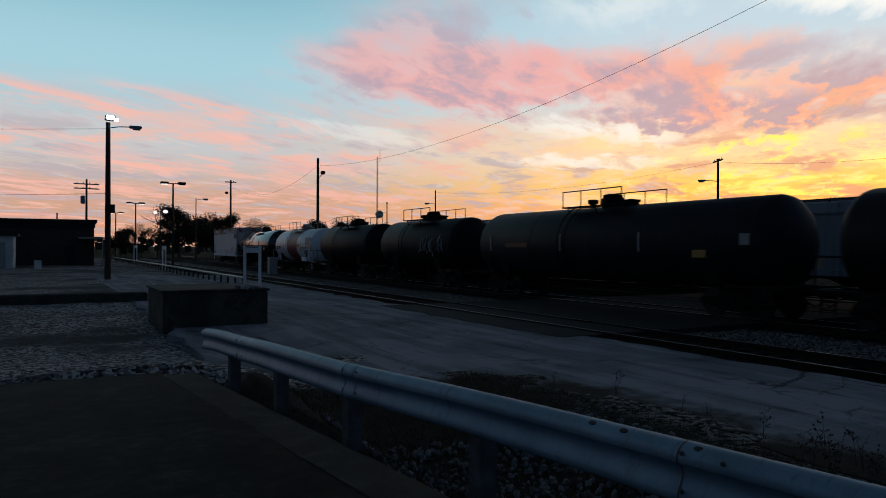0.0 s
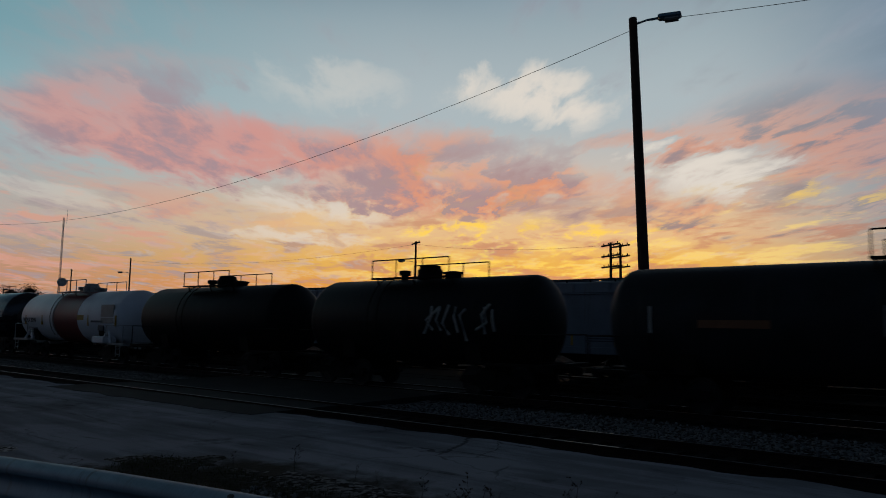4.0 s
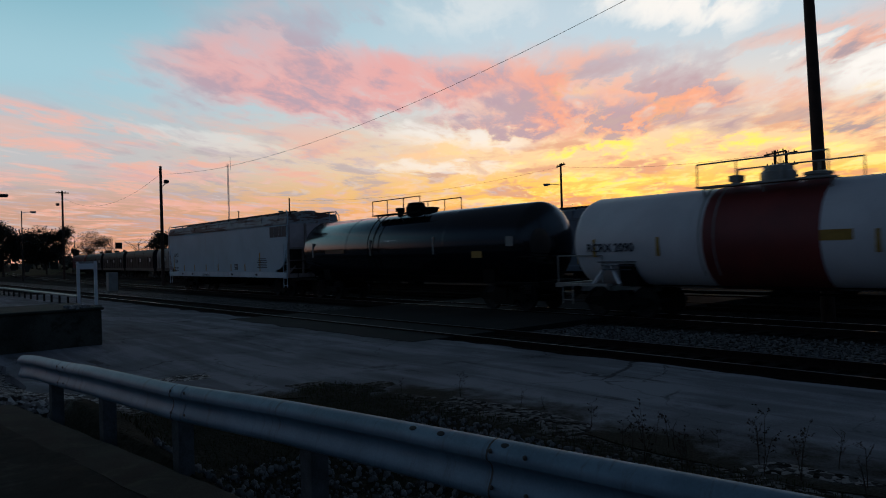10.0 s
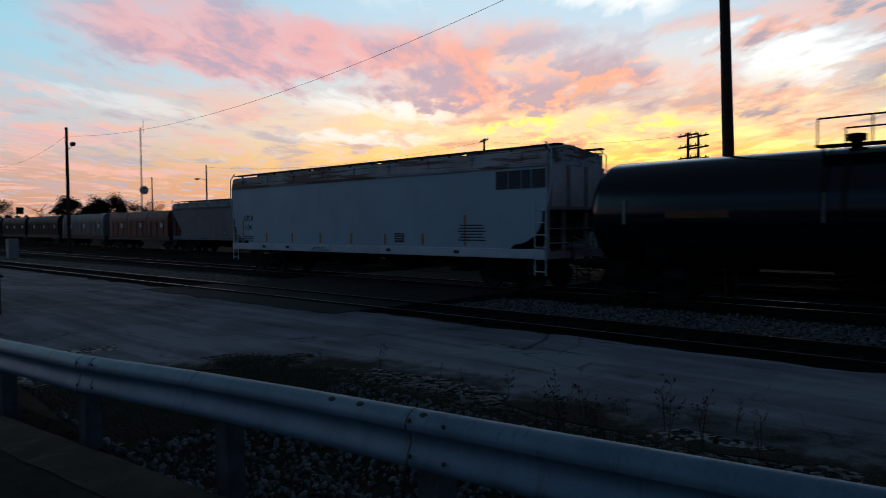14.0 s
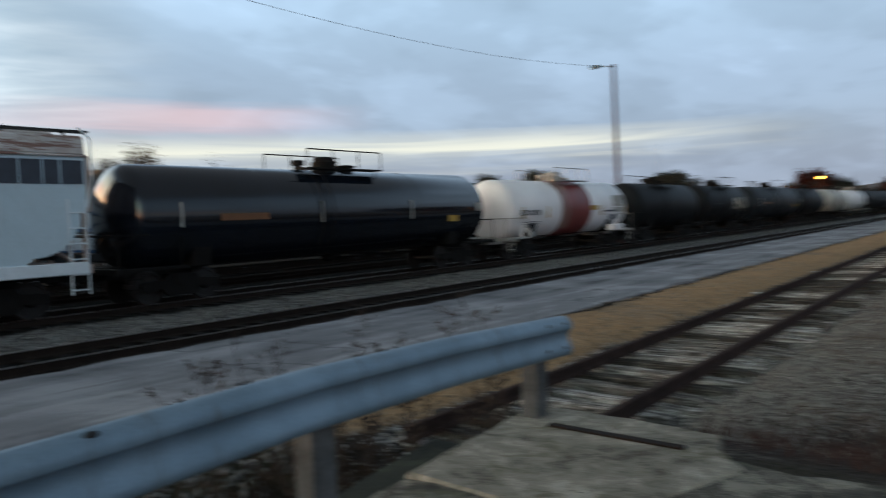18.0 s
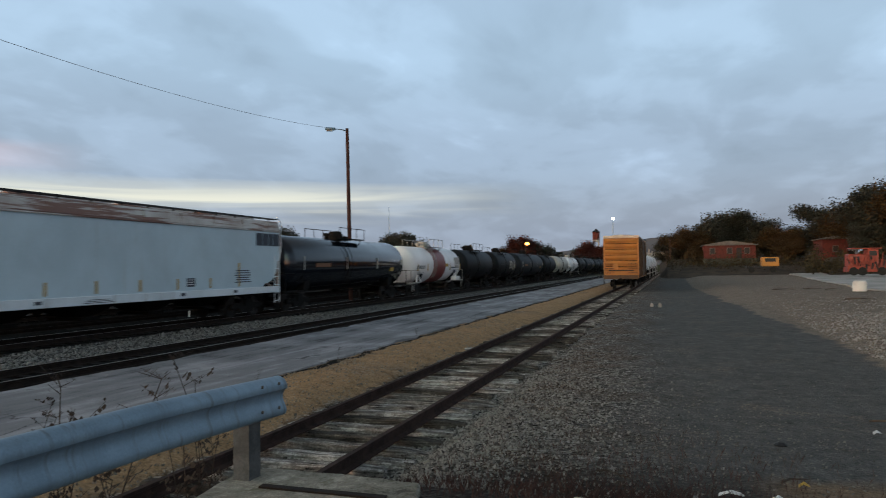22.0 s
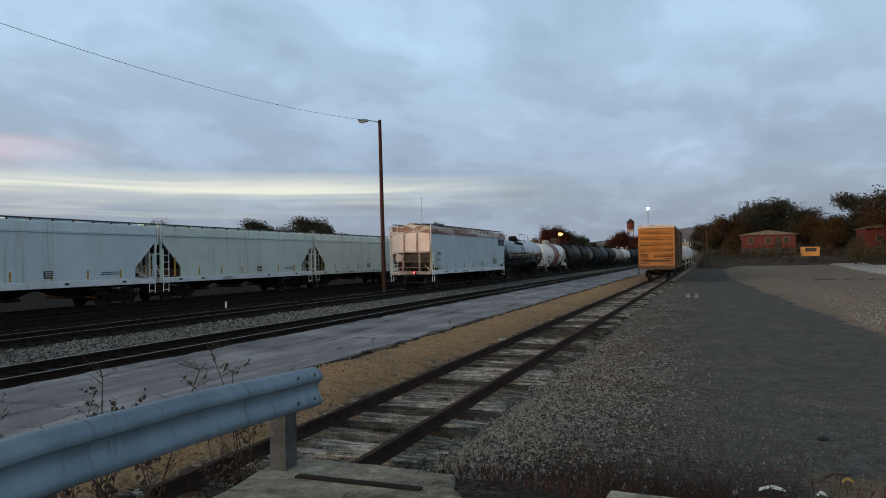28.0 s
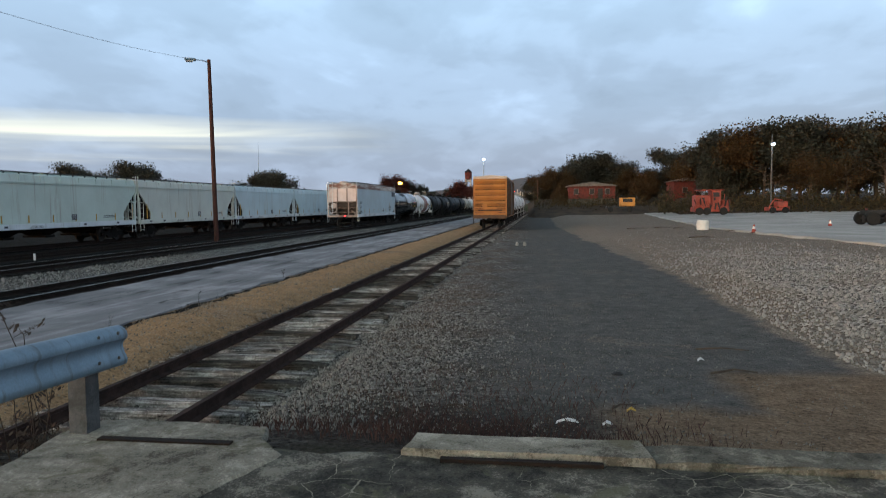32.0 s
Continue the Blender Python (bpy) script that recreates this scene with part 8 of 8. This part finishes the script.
def build_weeds():
    rnd = random.Random(17)
    meshes = [quick_mesh("weed", weed_geo(k, 0.9), M_WEED) for k in range(9)]
    tall = [quick_mesh("weed", weed_geo(20 + k, 1.75), M_WEED) for k in range(5)]
    spots = [(-7.2, -10.0, 0.3), (-7.5, -8.9, 0.45), (-7.7, -7.8, 0.28), (-7.75, -7.4, 0.3), (-7.4, -6.3, 0.38), (-7.2, -5.4, 0.5), (-7.25, -5.1, 0.62), (-7.6, -4.9, 0.32), (-7.7, -4.3, 0.6), (-7.7, -3.5, 0.55), (-7.3, -4.1, 0.5), (-7.0, -3.0, 0.5), (-6.8, -4.6, 0.4), (-6.4, -1.8, 0.6), (-6.6, -0.6, 0.6), (-6.2, 0.6, 0.7), (-6.4, 1.6, 0.6), (-5.2, -2.2, 0.85), (-5.0, -1.2, 0.9), (-5.3, -0.4, 1.0), (-4.9, 0.3, 1.1), (-5.1, 1.0, 0.9), (-3.75, 3.55, 2.0), (-3.75, 3.85, 2.0), (-3.8, 4.25, 1.8), (-3.75, 4.85, 1.8), (-3.75, 5.05, 1.7), (-3.8, 5.35, 1.9), (-3.75, 3.4, 1.7), (-3.8, 3.05, 1.8), (-4.2, 2.6, 1.7), (-4.0, 2.1, 1.6), (-4.4, 3.3, 1.6), (-4.5, 4.3, 1.7), (-4.6, 3.9, 1.6), (-4.9, 3.5, 1.7), (-5.1, 3.0, 1.8), (-4.7, 2.4, 1.6), (-5.4, 4.2, 1.6), (-5.2, 4.6, 1.5), (-6.7, -5.2, 0.42), (-7.3, -5.3, 0.38), (-7.2, -5.0, 0.48), (-7.6, -4.7, 0.40), (-6.9, -5.9, 0.34), (-6.9, -6.7, 0.32), (-6.8, -5.4, 0.42), (-6.5, -4.9, 0.5), (-6.7, -4.6, 0.46), (-7.0, -3.9, 0.6), (-7.1, -3.6, 0.55), (-7.3, -3.1, 0.62), (-7.9, 12.4, 0.4), (-7.9, 16.0, 0.5), (-8.0, 22, 0.4), (-4.4, 5.9, 0.5), (-3.6, 5.8, 0.55), (-3.9, 6.1, 0.5), (-3.2, 5.7, 0.4), (-2.8, 5.8, 0.35), (-4.9, 5.7, 0.55), (-2.2, 5.9, 0.3), (-1.5, 6.1, 0.3), (-1.0, 5.8, 0.35), (-0.4, 6.3, 0.3), (0.3, 6.0, 0.25), (-1.8, 6.8, 0.3)]
    for x, y, h in spots:
        w = new("weed", tall[rnd.randrange(5)] if h > 1.3 else meshes[rnd.randrange(9)])
        h = h / 2.0 if h > 1.3 else h
        w.matrix_basis = Matrix.LocRotScale((x, y, ground_z(x, y) - 0.02), Euler((0, 0, rnd.uniform(0, 6.28))), Vector((1, 1, 1)) * h * 1.1)
        tagged(w, "dry brown seed-headed weed stalk", "weed", "weeds")

    def tufts(name, label, n, where, size, mat):
        g = Geo()
        for k in range(n):
            x, y = where()
            z = ground_z(x, y)
            a, h = rnd.uniform(0, 6.28), size * rnd.uniform(0.5, 1.3)
            d = Vector((math.cos(a), math.sin(a), 0))
            tip = Vector((x, y, z + h)) + d * h * rnd.uniform(0.1, 0.8)
            s = Vector((-d.y, d.x, 0)) * 0.003
            mid = Vector((x, y, z)).lerp(tip, 0.5) + Vector((0, 0, h * 0.1))
            g.add([Vector((x, y, z - 0.02)) - s, Vector((x, y, z - 0.02)) + s, mid + s, tip, mid - s], [(0, 1, 2, 3, 4)])
        tagged(new(name, quick_mesh(name, g, mat)), label, "grass", kind="stuff")
    tufts("dry_grass", "tangled dry grass under the guardrail", 6000, lambda: (rnd.uniform(-5.6, -2.9), rnd.uniform(-2.0, 5.2)), 0.22, M_WEED)
    tufts("dry_brush", "low dry red-brown brush by the kerb", 2600, lambda: (rnd.gauss(-0.5, 1.1), 5.0 + abs(rnd.gauss(0, 1.8))), 0.10, surface("dry_brush", (0.085, 0.046, 0.040), (0.040, 0.026, 0.024), 5, 0.9, 0, 0))
    tufts("bank_grass", "short dark grass in the ditch", 9000, lambda: (rnd.uniform(-7.0, -3.0), rnd.uniform(-11.5, -2)), 0.055, surface("ditch_grass", (0.050, 0.056, 0.022), (0.024, 0.028, 0.012), 5, 0.9, 0, 0))


build_weeds()


def stone_field(name, label, n, where, lo, hi, mat, seed):
    """Loose stones, each an uneven little solid, on the ground."""
    rnd = random.Random(seed)
    g = Geo()
    q = (1 + 5 ** 0.5) / 2
    base = [Vector(v).normalized() for v in ((-1, q, 0), (1, q, 0), (-1, -q, 0), (1, -q, 0), (0, -1, q), (0, 1, q), (0, -1, -q), (0, 1, -q), (q, 0, -1), (q, 0, 1), (-q, 0, -1), (-q, 0, 1))]
    tri = [(0, 11, 5), (0, 5, 1), (0, 1, 7), (0, 7, 10), (0, 10, 11), (1, 5, 9), (5, 11, 4), (11, 10, 2), (10, 7, 6), (7, 1, 8), (3, 9, 4), (3, 4, 2), (3, 2, 6), (3, 6, 8), (3, 8, 9), (4, 9, 5), (2, 4, 11), (6, 2, 10), (8, 6, 7), (9, 8, 1)]
    if hi < 0.035:
        base = [Vector(v) for v in ((1, 0, 0), (-1, 0, 0), (0, 1, 0), (0, -1, 0), (0, 0, 1), (0, 0, -1))]
        tri = [(0, 2, 4), (2, 1, 4), (1, 3, 4), (3, 0, 4), (2, 0, 5), (1, 2, 5), (3, 1, 5), (0, 3, 5)]
    for k in range(n):
        x, y = where(rnd)
        s = lo * (hi / lo) ** rnd.random()
        m = Euler((rnd.uniform(0, 6), rnd.uniform(0, 6), rnd.uniform(0, 6))).to_matrix()
        p = Vector((x, y, ground_z(x, y) + s * 0.3))
        g.add([p + m @ Vector((v.x * rnd.uniform(.85, 1.25), v.y * rnd.uniform(.65, 0.95), v.z * rnd.uniform(.45, .75))) * s for v in base], tri)
    tagged(new(name, quick_mesh(name, g, mat)), label, "stones", kind="stuff")


stone_field("riprap", "heap of broken grey stones in the ditch below the guardrail", 9500, lambda r: (r.uniform(-6.5, -2.7), r.uniform(-8.5, 4.5)), 0.018, 0.056, M_RIP, 1)
stone_field("gravel", "loose crushed gravel beside the spur track", 13000, lambda r: (-3.3 + abs(r.gauss(0, 1.1)), 5.5 + abs(r.gauss(0, 7))), 0.010, 0.034, M_SHORE, 2)
stone_field("spur_ballast", "ballast stones between the spur ties", 9000, lambda r: (r.gauss(-4.43, 0.55), 5.6 + abs(r.gauss(0, 9))), 0.014, 0.045, M_GRAV, 3)
stone_field("lot_gravel", "scattered gravel on the lot", 5000, lambda r: (-2.2 + abs(r.gauss(0, 2.2)), 5.5 + abs(r.gauss(0, 6))), 0.006, 0.020, M_GRAV, 4)
stone_field("lot_pebbles", "pale pebbles strewn over the asphalt lot", 900, lambda r: (r.uniform(-1.5, 4.2), 5.6 + abs(r.gauss(0, 6))), 0.005, 0.016, M_GRAV, 8)
stone_field("mound_gravel", "coarse pale gravel on the mound", 16000, lambda r: (4.7 + abs(r.gauss(0, 6)), 8.5 + abs(r.gauss(0, 13))), 0.014, 0.052, M_PALEST, 5)
stone_field("track_ballast", "grey ballast strip between the tracks", 9000, lambda r: (r.uniform(-18.2, -14.4), r.uniform(-14, 34)), 0.02, 0.055, M_RIP, 6)
stone_field("strip_gravel", "fine tan gravel strip between road and spur", 5000, lambda r: (r.uniform(-8.0, -5.8), r.uniform(4, 30)), 0.010, 0.03, M_STONEB, 7)


def build_litter():
    rnd = random.Random(51)
    for x, y, w, d, mat, label in ((0.48, 6.9, 0.11, 0.035, M_WHITEM, "torn white scrap on the gravel"), (0.85, 6.75, 0.05, 0.03, M_WHITEM, "torn white scrap on the gravel"), (1.15, 7.4, 0.05, 0.03, M_YELMARK, "small yellow scrap on the gravel"), (-4.1, 6.9, 0.06, 0.05, M_WHITEM, "torn white scrap between the ties"), (-4.3, 9.6, 0.08, 0.06, M_WHITEM, "torn white scrap between the ties"), (2.6, 11.0, 0.05, 0.05, M_WHITEM, "small white scrap on the gravel")):
        z = ground_z(x, y) + 0.03
        g = Geo()
        pts = [(x - w, y - d, z), (x - w * 0.2, y - d * rnd.uniform(0.4, 1.2), z + 0.03), (x + w, y - d * 0.3, z + 0.008), (x + w * 0.8, y + d, z + 0.02), (x, y + d * 0.5, z + 0.045), (x - w * 0.9, y + d * 0.7, z + 0.01)]
        g.add(pts + [(a, b, c - 0.006) for a, b, c in pts], [(0, 1, 4, 5), (1, 2, 3, 4), (11, 10, 7, 6), (10, 9, 8, 7), (0, 6, 7, 1), (1, 7, 8, 2), (2, 8, 9, 3), (3, 9, 10, 4), (4, 10, 11, 5), (5, 11, 6, 0)])
        tagged(part("litter", g, mat), label, "litter", "litter scraps")
    for x, y, ln, a in ((1.1, 7.6, 0.16, 0.6), (-0.6, 7.4, 0.2, -0.5), (-2.6, 6.6, 0.2, 0.9)):
        z = ground_z(x, y) + 0.035
        c, sn = math.cos(a), math.sin(a)
        pts = [(x - ln * c, y - ln * sn, z), (x - ln * 0.3 * c, y - ln * 0.3 * sn + 0.03, z + 0.02), (x + ln * 0.4 * c, y + ln * 0.4 * sn - 0.02, z + 0.015), (x + ln * c, y + ln * sn, z)]
        tagged(part("stick", Geo().tube(pts, 0.013, 6, 0.006), M_BARK), "dead dark stick lying on the gravel", "stick", "dead sticks")


build_litter()


# ---- the moving train ----
def motions():
    times = [2.0 * k for k in range(17)]
    for car, off, spin in TRAIN:
        rows = []
        for t in times:
            y = train_y(t) + off
            d = bend(y + 1) - bend(y - 1)
            rows.append((t, pose(-19.8 + bend(y), y, 0, 0, 0, -math.degrees(math.atan(d / 2)))))
        walk(car, rows)
        for axle, yy in spin or ():
            turns = []
            for k in range(321):
                t = k / 10
                turns.append((t, pose(0, yy, 0.46, -math.degrees((train_y(t) - train_y(0)) / 0.455))))
            walk(axle, turns)


motions()
